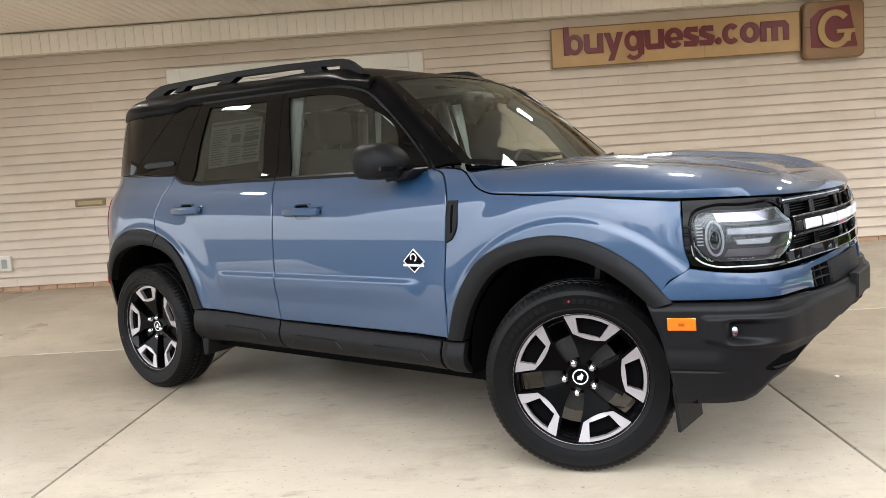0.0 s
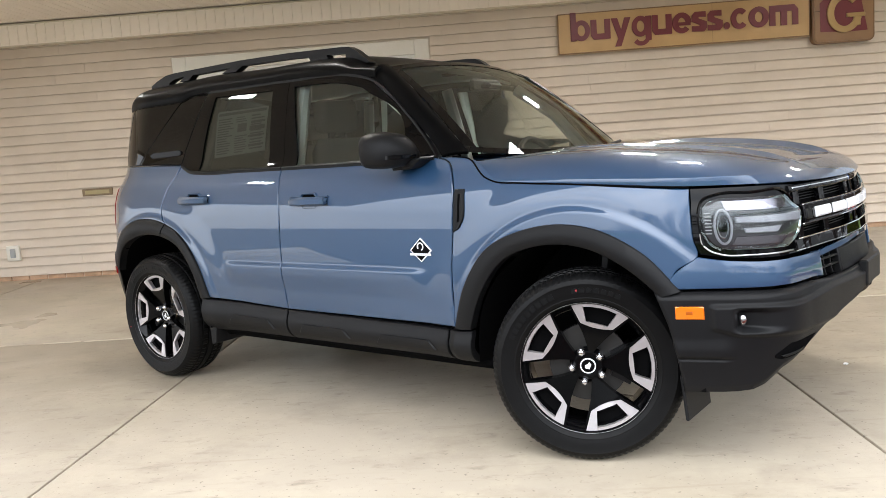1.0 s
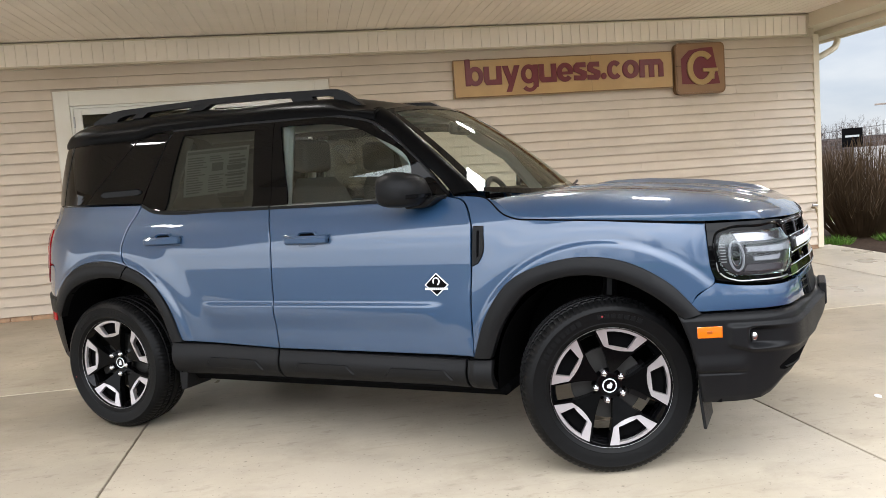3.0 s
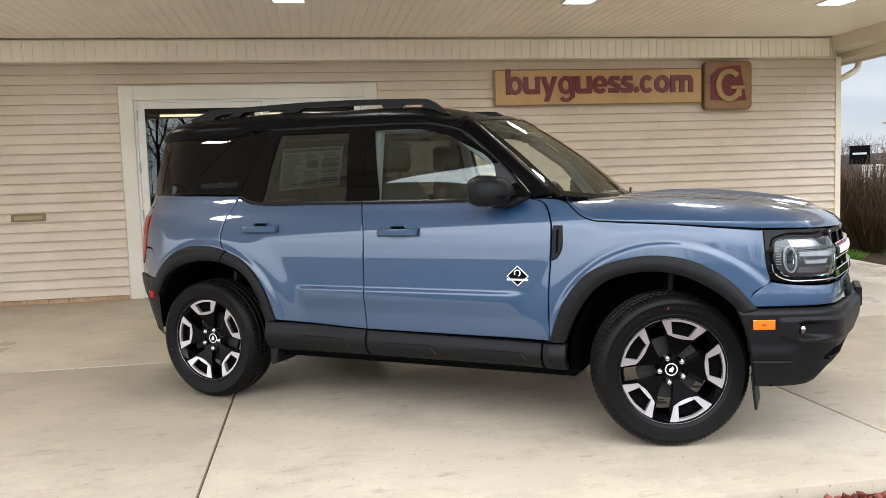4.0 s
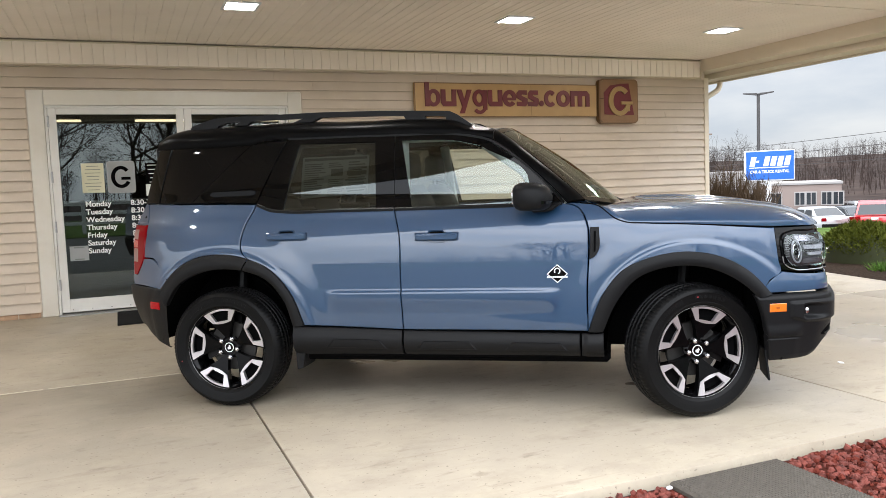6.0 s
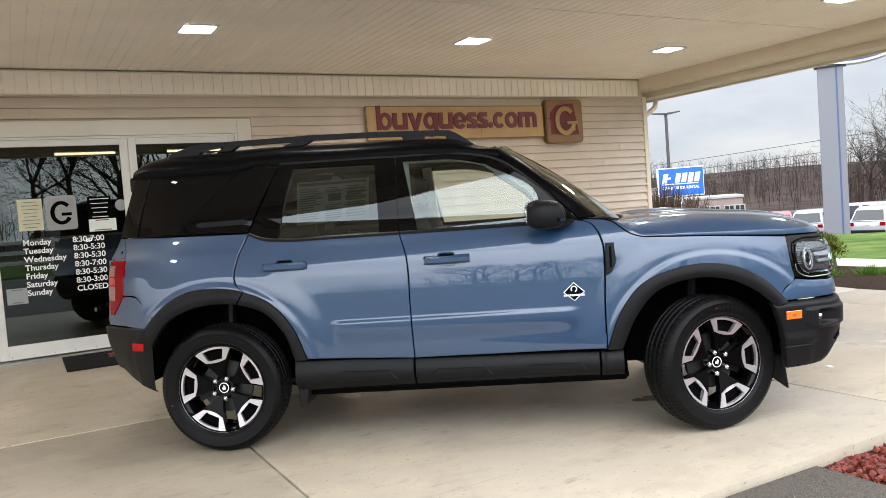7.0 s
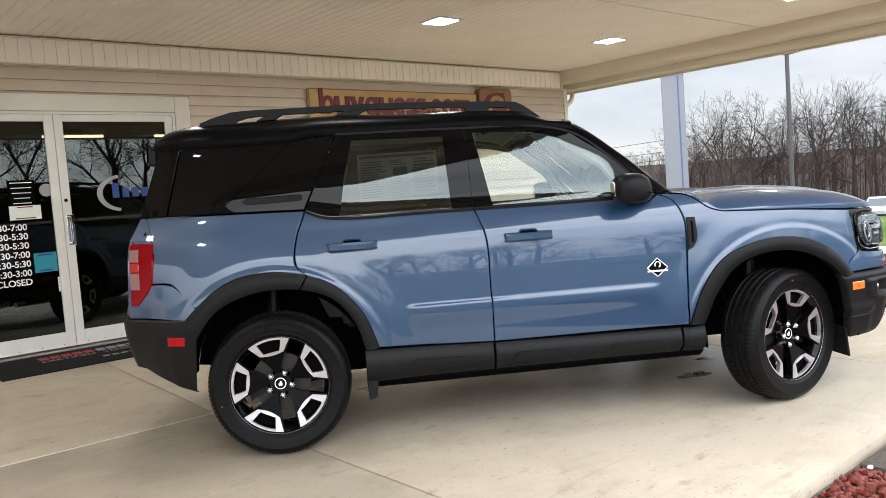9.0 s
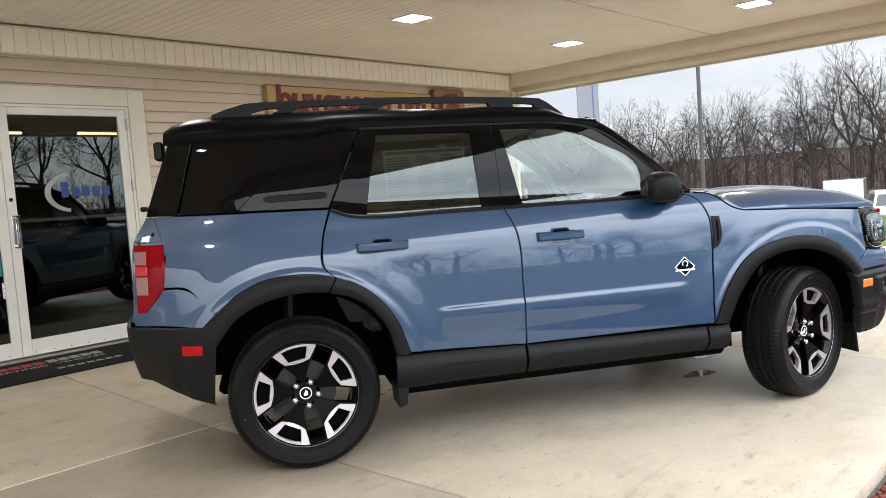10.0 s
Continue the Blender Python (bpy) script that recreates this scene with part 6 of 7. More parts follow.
def seat(x, y, rear=False):
    s = part("seat", prism([(x - 0.24, 0.66), (x + 0.26, 0.70), (x + 0.27, 0.60), (x - 0.22, 0.56)], y - 0.25, y + 0.25, bevel=0.03), SEAT, CAR, "grey seat")
    rings = []
    for f, w_, t_ in ((0, 0.22, 0.07), (0.2, 0.25, 0.09), (0.6, 0.25, 0.085), (0.9, 0.20, 0.06), (1.0, 0.15, 0.035)):
        cx, cz = x - 0.23 - 0.17 * f, 0.62 + 0.66 * f
        rings.append([(cx + t_, y - w_ * 0.8, cz), (cx + t_ * 1.2, y, cz), (cx + t_, y + w_ * 0.8, cz), (cx + t_ * 0.3, y + w_, cz), (cx - t_, y + w_ * 0.85, cz), (cx - t_, y - w_ * 0.85, cz), (cx + t_ * 0.3, y - w_, cz)])
    part("backrest", loft(rings, None, True, True), SEAT, s, "", 60)
    bm = box((x - 0.47, y - 0.13, 1.31), (x - 0.37, y + 0.13, 1.48), 0.035, None, 3)
    tube([(x - 0.42, y - 0.06, 1.24), (x - 0.42, y - 0.06, 1.34)], 0.007, 6, bm)
    tube([(x - 0.42, y + 0.06, 1.24), (x - 0.42, y + 0.06, 1.34)], 0.007, 6, bm)
    part("headrest", bm, SEAT, s)


for y in (-0.36, 0.36):
    seat(0.12, y)
    seat(-0.78, y)
dash = part("dashboard", prism([(0.62, 0.72), (0.60, 1.00), (0.66, 1.07), (0.80, 1.10), (1.0, 1.08), (1.0, 0.72)], -0.66, 0.66, bevel=0.03), DASH, CAR)
part("centre_screen", box((0.575, -0.11, 1.02), (0.60, 0.11, 1.155), 0.008), GLOSS, dash)
part("console", box((-0.35, -0.10, 0.5), (0.62, 0.10, 0.80), 0.03), DASH, CAR)
wheel_c = Vector((0.50, 0.36, 1.04))
pts = [wheel_c + Vector((-0.06 * math.sin(a), 0.185 * math.cos(a), 0.17 * math.sin(a))) for a in (2 * math.pi * k / 28 for k in range(29))]
bm = tube(pts, 0.016, 8, None, False)
tube([wheel_c + Vector((0, -0.17, 0)), wheel_c + Vector((0.02, 0, -0.01)), wheel_c + Vector((0, 0.17, 0))], 0.018, 6, bm)
tube([wheel_c + Vector((0.02, 0, 0)), wheel_c + Vector((0.2, 0, -0.08))], 0.035, 8, bm)
part("steering_wheel", bm, DASH, CAR)
for s in (-1, 1):
    for line in ([(-0.24, 1.10), (-0.27, 1.55)], [(0.60, 1.12), (0.44, 1.34), (0.22, 1.50)], [(-1.05, 1.15), (-0.93, 1.54)]):
        part("pillar_lining", tube([(x, s * (half_width(x, z) - 0.078), z) for x, z in line], 0.034, 8), TRIM_LIGHT, CAR)
# price sheet behind the rear side glass
for s in (-1,):
    def sheet_at(u, v, d=0.012):
        x = -0.872 + 0.412 * u + 0.008 * v
        z = 1.222 + 0.243 * v + 0.02 * u * (1 - v)
        return (x, s * (half_width(x, z) - d), z)
    st = part("window_sticker", sheet(sheet_at, 6, 6, gap=0, round_=0.0005, flange=0.001), PAPER, CAR, "printed price sheet inside the rear window")
    bm = bmesh.new()
    rr = random.Random(3)
    for (ua, ub, rows, va, vb) in ((0.04, 0.36, 15, 0.06, 0.86), (0.40, 0.66, 8, 0.05, 0.45), (0.40, 0.66, 3, 0.72, 0.86), (0.70, 0.96, 12, 0.08, 0.88)):
        for k in range(rows):
            v0 = va + (vb - va) * k / rows
            w_ = rr.uniform(0.6, 1.0)
            sheet(lambda u, v: sheet_at(ua + (ub - ua) * w_ * u, v0 + 0.45 * (vb - va) / rows * v, 0.0108), 2, 1, gap=0, round_=0.0002, flange=0.0003, bm=bm)
    for (ua, ub, va, vb) in ((0.03, 0.97, 0.90, 0.96), (0.68, 0.97, 0.50, 0.60), (0.70, 0.97, 0.655, 0.70), (0.66, 0.97, 0.36, 0.40), (0.68, 0.97, 0.14, 0.19), (0.44, 0.62, 0.50, 0.68)):
        sheet(lambda u, v: sheet_at(ua + (ub - ua) * u, va + (vb - va) * v, 0.0106), 2, 1, gap=0, round_=0.0002, flange=0.0003, bm=bm)
    part("print", bm, INK, st)


# wheels ----------------------------------------------------------------------------------------------


def tyre_mesh():
    seg = 288
    prof = [(0.240, 0.092), (0.246, 0.100), (0.258, 0.107), (0.262, 0.1095), (0.265, 0.1090), (0.290, 0.1155), (0.310, 0.1160), (0.314, 0.1172), (0.317, 0.1145), (0.328, 0.110), (0.337, 0.102), (0.344, 0.092), (0.349, 0.080),
            (0.3510, 0.064), (0.345, 0.061), (0.345, 0.054), (0.352, 0.051), (0.3535, 0.027), (0.346, 0.024), (0.346, 0.016), (0.3535, 0.013),
            (0.3535, -0.013), (0.346, -0.016), (0.346, -0.024), (0.3535, -0.027), (0.352, -0.051), (0.345, -0.054), (0.345, -0.061), (0.3515, -0.064),
            (0.349, -0.080), (0.344, -0.092), (0.337, -0.102), (0.328, -0.110), (0.317, -0.1145), (0.314, -0.1172), (0.310, -0.116), (0.290, -0.1155), (0.265, -0.1090), (0.262, -0.1095), (0.258, -0.107), (0.240, -0.092)]
    bm = bmesh.new()
    vs = []
    for k in range(seg):
        a = 2 * math.pi * k / seg
        row = []
        for r, y in prof:
            d = 0.0
            if r > 0.330 and abs(y) > 0.062 and k % 3 == 0:
                d = 0.0026
            elif r > 0.35 and 0.02 < abs(y) < 0.056 and k % 4 == 2:
                d = 0.0045
            row.append(bm.verts.new(((r - d) * math.cos(a), y, (r - d) * math.sin(a))))
        vs.append(row)
    for k in range(seg):
        a, b = vs[k], vs[(k + 1) % seg]
        for i in range(len(prof) - 1):
            bm.faces.new((a[i], b[i], b[i + 1], a[i + 1]))
    return bm


def polar(r, a):
    return (r * math.cos(radians(a)), r * math.sin(radians(a)))


def rim_y(r):
    """How far out the wheel's face stands at a radius."""
    return float(np.interp(r, (0, 0.04, 0.07, 0.12, 0.19, 0.235), (0.050, 0.050, 0.052, 0.066, 0.080, 0.086)))


def slab_polar(bm, outline, depth, lift=0.0):
    """A plate over a polar outline, following the wheel's dished face, with depth behind it."""
    a = [bm.verts.new((polar(r, t)[0], -(rim_y(r) + lift), polar(r, t)[1])) for r, t in outline]
    b = [bm.verts.new((polar(r, t)[0] * 0.985, -(rim_y(r) + lift - depth), polar(r, t)[1] * 0.985)) for r, t in outline]
    n = len(outline)
    bm.faces.new(a)
    for i in range(n):
        bm.faces.new((a[i], a[(i + 1) % n], b[(i + 1) % n], b[i]))


def wheel(x, side, turn, steer):
    """One road wheel: tyre, rim with five broad spokes, cap, nuts, disc and caliper. The mesh faces the right side."""
    w_ = part("wheel", tyre_mesh(), RUBBER, CAR, "road wheel with dark and machined five-spoke rim", 24)
    spin_ = pose(x, side * 0.772, HUB_Z, 0, 0, steer) @ (Matrix.Rotation(math.pi, 4, "Z") if side > 0 else Matrix()) @ pose(0, 0, 0, 0, -turn, 0)
    w_.matrix_local = spin_
    # barrel and machined lip
    bm = spin([(0.222, 0.09), (0.216, 0.0), (0.216, -0.06), (0.226, -0.078), (0.236, -0.086), (0.2405, -0.098), (0.2455, -0.100), (0.2455, -0.094), (0.24, 0.09)], 72, closed=True)
    rim = part("rim", bm, GLOSS, w_, "gloss black rim barrel")
    part("rim_lip", spin([(0.2424, -0.0985), (0.2434, -0.0996), (0.2446, -0.0985), (0.2430, -0.0960)], 72, closed=True), STEEL, rim)
    HW = 0.035
    for k in range(5):
        c = 72 * k
        edge = lambda r: 36 - math.degrees(math.asin(min(1, HW * min(1, 0.42 + 0.58 * r / 0.12) / r)))
        rs_ = (0.052, 0.075, 0.10, 0.13, 0.152)
        black, bright = bmesh.new(), bmesh.new()
        # broad black spoke, its flanks running out beside the bright bracket
        core = [(r, c - edge(r)) for r in rs_] + [(0.152, c - 10), (0.148, c), (0.152, c + 10)] + [(r, c + edge(r)) for r in rs_[::-1]]
        slab_polar(black, core, 0.034)
        for sg in (-1, 1):
            flank_ = [(0.152, c + sg * edge(0.152)), (0.190, c + sg * edge(0.190)), (0.2395, c + sg * 27.6), (0.2395, c + sg * 25.8), (0.200, c + sg * 23.2), (0.167, c + sg * 20.4), (0.152, c + sg * 10)]
            slab_polar(black, flank_ if sg > 0 else flank_[::-1], 0.034)
            leg = [(0.1525, c + sg * 10.4), (0.167, c + sg * 20.6), (0.200, c + sg * 23.4), (0.2412, c + sg * 26.0), (0.2412, c + sg * 15.9), (0.2245, c + sg * 15.6), (0.195, c + sg * 14.8), (0.168, c + sg * 13.6), (0.1665, c + sg * 9)]
            slab_polar(bright, leg if sg > 0 else leg[::-1], 0.022, 0.0030)
        bar = [(0.1525, c - 10.4), (0.149, c - 5), (0.148, c), (0.149, c + 5), (0.1525, c + 10.4), (0.1665, c + 9), (0.1645, c), (0.1665, c - 9)]
        slab_polar(bright, bar, 0.022, 0.0031)
        arc = [(0.2265, c - 15.5), (0.2412, c - 15.8)] + [(0.2412, c + a_) for a_ in (-10, -5, 0, 5, 10)] + [(0.2412, c + 15.8), (0.2265, c + 15.5)] + [(0.2265, c + a_) for a_ in (8, 0, -8)]
        slab_polar(bright, arc[::-1], 0.022, 0.0029)
        part("spoke", black, SPOKE, rim, "gloss black spoke", 30)
        part("spoke_bracket", bright, MACHINED, rim, "machined bright spoke end", 30)
        # inner floor of the small window
        bm = bmesh.new()
        slab_polar(bm, [(0.162, c - 15), (0.162, c + 15), (0.229, c + 17), (0.229, c - 17)], 0.006, -0.028)
        part("spoke_window", bm, DARK, rim)
    bm = spin([(0.0, -0.030), (0.066, -0.030), (0.068, -0.034), (0.052, -0.052), (0.046, -0.053), (0.036, -0.050), (0.0, -0.050)], 36)
    part("hub", bm, GLOSS, rim)
    part("centre_cap", spin([(0.0, -0.060), (0.026, -0.060), (0.0285, -0.058), (0.0285, -0.048)], 32), GLOSS, rim)
    bm = spin([(0.0245, -0.0606), (0.0285, -0.0606), (0.0292, -0.059), (0.0245, -0.0595)], 32, closed=True)
    prism([(-0.012, -0.008), (0.004, -0.013), (0.012, 0.004), (0.006, 0.014), (0.0, 0.006), (-0.010, 0.004)], -0.0612, -0.0600, bm)
    part("cap_emblem", bm, WHITEPL, rim)
    for k in range(5):
        px, pz = polar(0.058, 36 + 72 * k)
        bm = bmesh.new()
        m = Matrix.Translation((px, -0.062, pz)) @ Matrix.Rotation(radians(90), 4, "X")
        bmesh.ops.create_cone(bm, cap_ends=True, segments=6, radius1=0.0165, radius2=0.0140, depth=0.028, matrix=m)
        bmesh.ops.create_uvsphere(bm, u_segments=10, v_segments=6, radius=0.0126, matrix=Matrix.Translation((px, -0.075, pz)))
        part("lug_nut", bm, CHROME, rim, "chrome wheel nut", 30)
    # brake behind, which does not turn with the rim
    bm = spin([(0.03, -0.004), (0.146, -0.004), (0.146, 0.018), (0.03, 0.018)], 48)
    part("brake_disc", bm, ROTOR, w_)
    bm = prism([(0.09 * math.cos(a), 0.09 * math.sin(a)) for a in (radians(-28 + 8 * k) for k in range(8))] + [(0.168 * math.cos(a), 0.168 * math.sin(a)) for a in (radians(28 - 8 * k) for k in range(8))], -0.034, 0.03)
    cal = part("brake_caliper", bm, SATIN, w_)
    cal.matrix_local = pose(0, 0, 0, 0, turn + (0 if x > 0 else 180), 0)
    if side < 0:
        bm = bmesh.new()
        bmesh.ops.create_cone(bm, cap_ends=True, segments=10, radius1=0.004, radius2=0.004, depth=0.002, matrix=Matrix.Translation((0.293 * math.cos(radians(95 if x > 0 else 195) - radians(turn) * 0), -0.116, 0.293 * math.sin(radians(95 if x > 0 else 195)))) @ Matrix.Rotation(radians(90), 4, "X"))
        dot = part("paint_dot", bm, MATRED, w_)
        dot.matrix_local = pose(0, 0, 0, 0, turn, 0)
        for a0, a1, wid in ((112, 158, 0.011), (64, 100, 0.009)) if x > 0 else ((100, 140, 0.011), (60, 92, 0.009)):
            n = 9 if wid > 0.01 else 7
            for j in range(n):
                bm = bmesh.new()
                aa, ab = a0 + (a1 - a0) * j / n, a0 + (a1 - a0) * (j + 0.72) / n
                q = [polar(0.292 - wid, aa), polar(0.292 - wid, ab), polar(0.292 + wid, ab), polar(0.292 + wid, aa)]
                prism(q, -0.1166, -0.1150, bm)
                b = part("sidewall_bar", bm, RUBBER, w_)
                b.matrix_local = pose(0, 0, 0, 0, turn, 0)
    return w_


wheel(HUB_X - 0.012, -1, 4, 24)
wheel(-HUB_X, -1, 28, 0)
wheel(HUB_X, 1, 10, 24)
wheel(-HUB_X, 1, 50, 0)
# trees -------------------------------------------------------------------------------------------------
def stick_mesh(segments, sides=3):
    """Tapered sticks, each (a, b, ra, rb), as plain arrays."""
    vs, fs = [], []
    for a, b, ra, rb in segments:
        d = (b - a)
        if d.length < 1e-5:
            continue
        d.normalize()
        u = d.orthogonal().normalized()
        w = d.cross(u)
        k0 = len(vs)
        for p, r in ((a, ra), (b, rb)):
            for k in range(sides):
                t = 2 * math.pi * k / sides
                vs.append(tuple(p + (u * math.cos(t) + w * math.sin(t)) * r))
        for k in range(sides):
            fs.append((k0 + k, k0 + (k + 1) % sides, k0 + sides + (k + 1) % sides, k0 + sides + k))
    return vs, fs


def grow(rng, height, levels=5, clear=0.3):
    """Sticks of a bare tree: a bole that forks into arching limbs, and fine twigs apart."""
    thick, thin = [], []

    def aside(d, angle):
        a = rng.uniform(0, 2 * math.pi)
        u = d.orthogonal().normalized()
        return (d * math.cos(angle) + (u * math.cos(a) + d.cross(u) * math.sin(a)) * math.sin(angle)).normalized()

    def limb(p, d, length, r, level):
        n = (6, 5, 4, 3, 2, 2)[level]
        tip = 0.62 if level else 0.55
        for k in range(n):
            bend = Vector((rng.uniform(-1, 1), rng.uniform(-1, 1), rng.uniform(-0.6, 0.9) + 0.12 * level * (level < 4)))
            d = (d + bend * (0.05 if level == 0 else 0.17)).normalized()
            q = p + d * length / n
            ra, rb = (max(0.0075, r * (1 - (1 - tip) * j / n)) for j in (k, k + 1))
            (thick if level < 3 else thin).append((p, q, ra, rb))
            if level < levels and (k + 1) / n > (clear * 1.4 if level == 0 else 0.2) and k < n - 1 and rng.random() < (0.85, 0.85, 0.8, 0.8, 0.8, 0)[level]:
                limb(q, aside(d, rng.uniform(0.6, 1.15)), length * rng.uniform(0.45, 0.75) * (1.1 - 0.45 * k / n), rb * rng.uniform(0.42, 0.62), level + 1)
            p = q
        if level < levels:
            for _ in range(3 if level == 0 else 2):
                limb(p, aside(d, rng.uniform(0.25, 0.65)), length * rng.uniform(0.55, 0.8), r * tip * rng.uniform(0.6, 0.8), level + 1)
    limb(Vector((0, 0, 0)), Vector((rng.uniform(-0.05, 0.05), rng.uniform(-0.05, 0.05), 1)).normalized(), height * 0.42, height * 0.021, 0)
    top = max(b.z for _, b, _, _ in thin)
    f = height / top
    return [[(a * f, b * f, ra, rb) for a, b, ra, rb in group] for group in (thick, thin)]


def tree_master(seed, height, clear, levels=5):
    t = thing("bare_tree", "leafless deciduous tree with a wide branching crown", "tree", group="bare trees beyond the lot")
    thick, thin = grow(random.Random(seed), height, levels, clear)
    for name, segs, sides, m in (("trunk", thick, 6, BARK), ("crown", thin, 3, TWIG)):
        me = bpy.data.meshes.new(name)
        v, f = stick_mesh(segs, sides)
        me.from_pydata(v, [], f)
        me.materials.append(m)
        ob = new(name, me)
        ob.parent = t
        if name == "crown":
            tagged(ob, kind="stuff")
    return t


def at_bearing(az, r, eye=(-4.0, 1.0)):
    return eye[0] + r * math.sin(radians(az)), eye[1] + r * math.cos(radians(az))


masters = [tree_master(11, 10.0, 0.12), tree_master(12, 10.0, 0.3), tree_master(17, 10.0, 0.42), tree_master(23, 10.0, 0.25)]
rt = random.Random(8)
# the wood's edge beyond the lot: a broad oak first, the rest taller towards the east
spots = [(60.7, 88, 1.30), (77.0, 90, 1.78), (66.4, 96, 1.42), (72.6, 92, 1.55)]
az = 58.4
while az < 88:
    spots.append((az, rt.uniform(88, 118), (1.08 + 0.024 * (az - 56)) * rt.uniform(0.86, 1.12)))
    az += rt.uniform(0.75, 1.35)
spots += [(43.6, 95, 0.95), (45.0, 104, 0.9), (39.5, 92, 0.8)]
for i, (az, r, sc) in enumerate(spots):
    x, y = at_bearing(az, r)
    turn_ = rt.uniform(0, 360)
    if i < 4:
        t = masters[i]
        t.matrix_world = pose(x, y, fall(x, y) - 0.1, 0, 0, turn_)
    else:
        t = copy_thing(masters[1 + i % 3] if i % 7 else masters[0], pose(x, y, fall(x, y) - 0.1, 0, 0, turn_))
    t.scale = (sc, sc, sc)
# the row across the drive, behind the walk
for i in range(30):
    x, y, sc = -38 + 2.7 * i + rt.uniform(-1.2, 1.2), -36 + rt.uniform(-12, 4), rt.uniform(1.0, 1.35)
    t = copy_thing(masters[i % 4], pose(x, y, -0.08, 0, 0, rt.uniform(0, 360)))
    t.scale = (sc, sc, sc * 1.1)


def woods(name, label, places, h0, h1, per=22):
    """Far woodland: many rough bare stems with fans of twigs, one mesh."""
    rng = random.Random(4)
    segs = []
    for x, y in places:
        h = rng.uniform(h0, h1)
        z = fall(x, y) - 0.2
        top = Vector((x + rng.uniform(-0.5, 0.5), y + rng.uniform(-0.5, 0.5), z + h))
        base = Vector((x, y, z))
        segs.append((base, top, 0.009 * h + 0.015, 0.006))
        for _ in range(per):
            f = rng.uniform(0.25, 0.97)
            p = base.lerp(top, f)
            a = rng.uniform(0, 2 * math.pi)
            ln = h * rng.uniform(0.12, 0.30) * (1.2 - 0.6 * f)
            q = p + Vector((math.cos(a) * ln, math.sin(a) * ln, ln * rng.uniform(0.4, 1.4)))
            segs.append((p, q, 0.0035 * h, 0.012))
            for _ in range(2):
                b = rng.uniform(0, 2 * math.pi)
                s = p.lerp(q, rng.uniform(0.4, 0.9))
                segs.append((s, s + Vector((math.cos(b), math.sin(b), rng.uniform(0.5, 1.5))) * ln * 0.45, 0.0022 * h, 0.008))
    v, f = stick_mesh(segs, 3)
    me = bpy.data.meshes.new(name)
    me.from_pydata(v, [], f)
    me.materials.append(FARWOOD)
    return tagged(new(name, me), label, "woodland", kind="stuff")


rw = random.Random(21)
woods("far_woods", "distant leafless brown woodland on a low ridge", [at_bearing(rw.uniform(30, 88), rw.uniform(112, 250)) for _ in range(2700)], 2.2, 4.8, 9)
woods("thicket", "leafless thicket at the edge of the lot", [at_bearing(rw.uniform(56.5, 90), rw.uniform(86, 112)) for _ in range(420)], 2.5, 6.2, 11)
woods("back_thicket", "leafless trees across the drive", [(rw.uniform(-80, 80), rw.uniform(-95, -58)) for _ in range(600)], 4.0, 7.5, 10)


# parked cars ---------------------------------------------------------------------------------------------
def car_paint(name, c):
    return shader(name, c, 0.3, 0.2, 1.0)


WHITE_P, SILVER_P, RED_P, DARK_P, BLUE_P = (car_paint(n, c) for n, c in (("white_car_paint", (0.50, 0.51, 0.52)), ("silver_car_paint", (0.36, 0.38, 0.40)), ("red_car_paint", (0.42, 0.012, 0.015)), ("dark_car_paint", (0.035, 0.04, 0.045)), ("blue_car_paint", (0.05, 0.12, 0.30))))


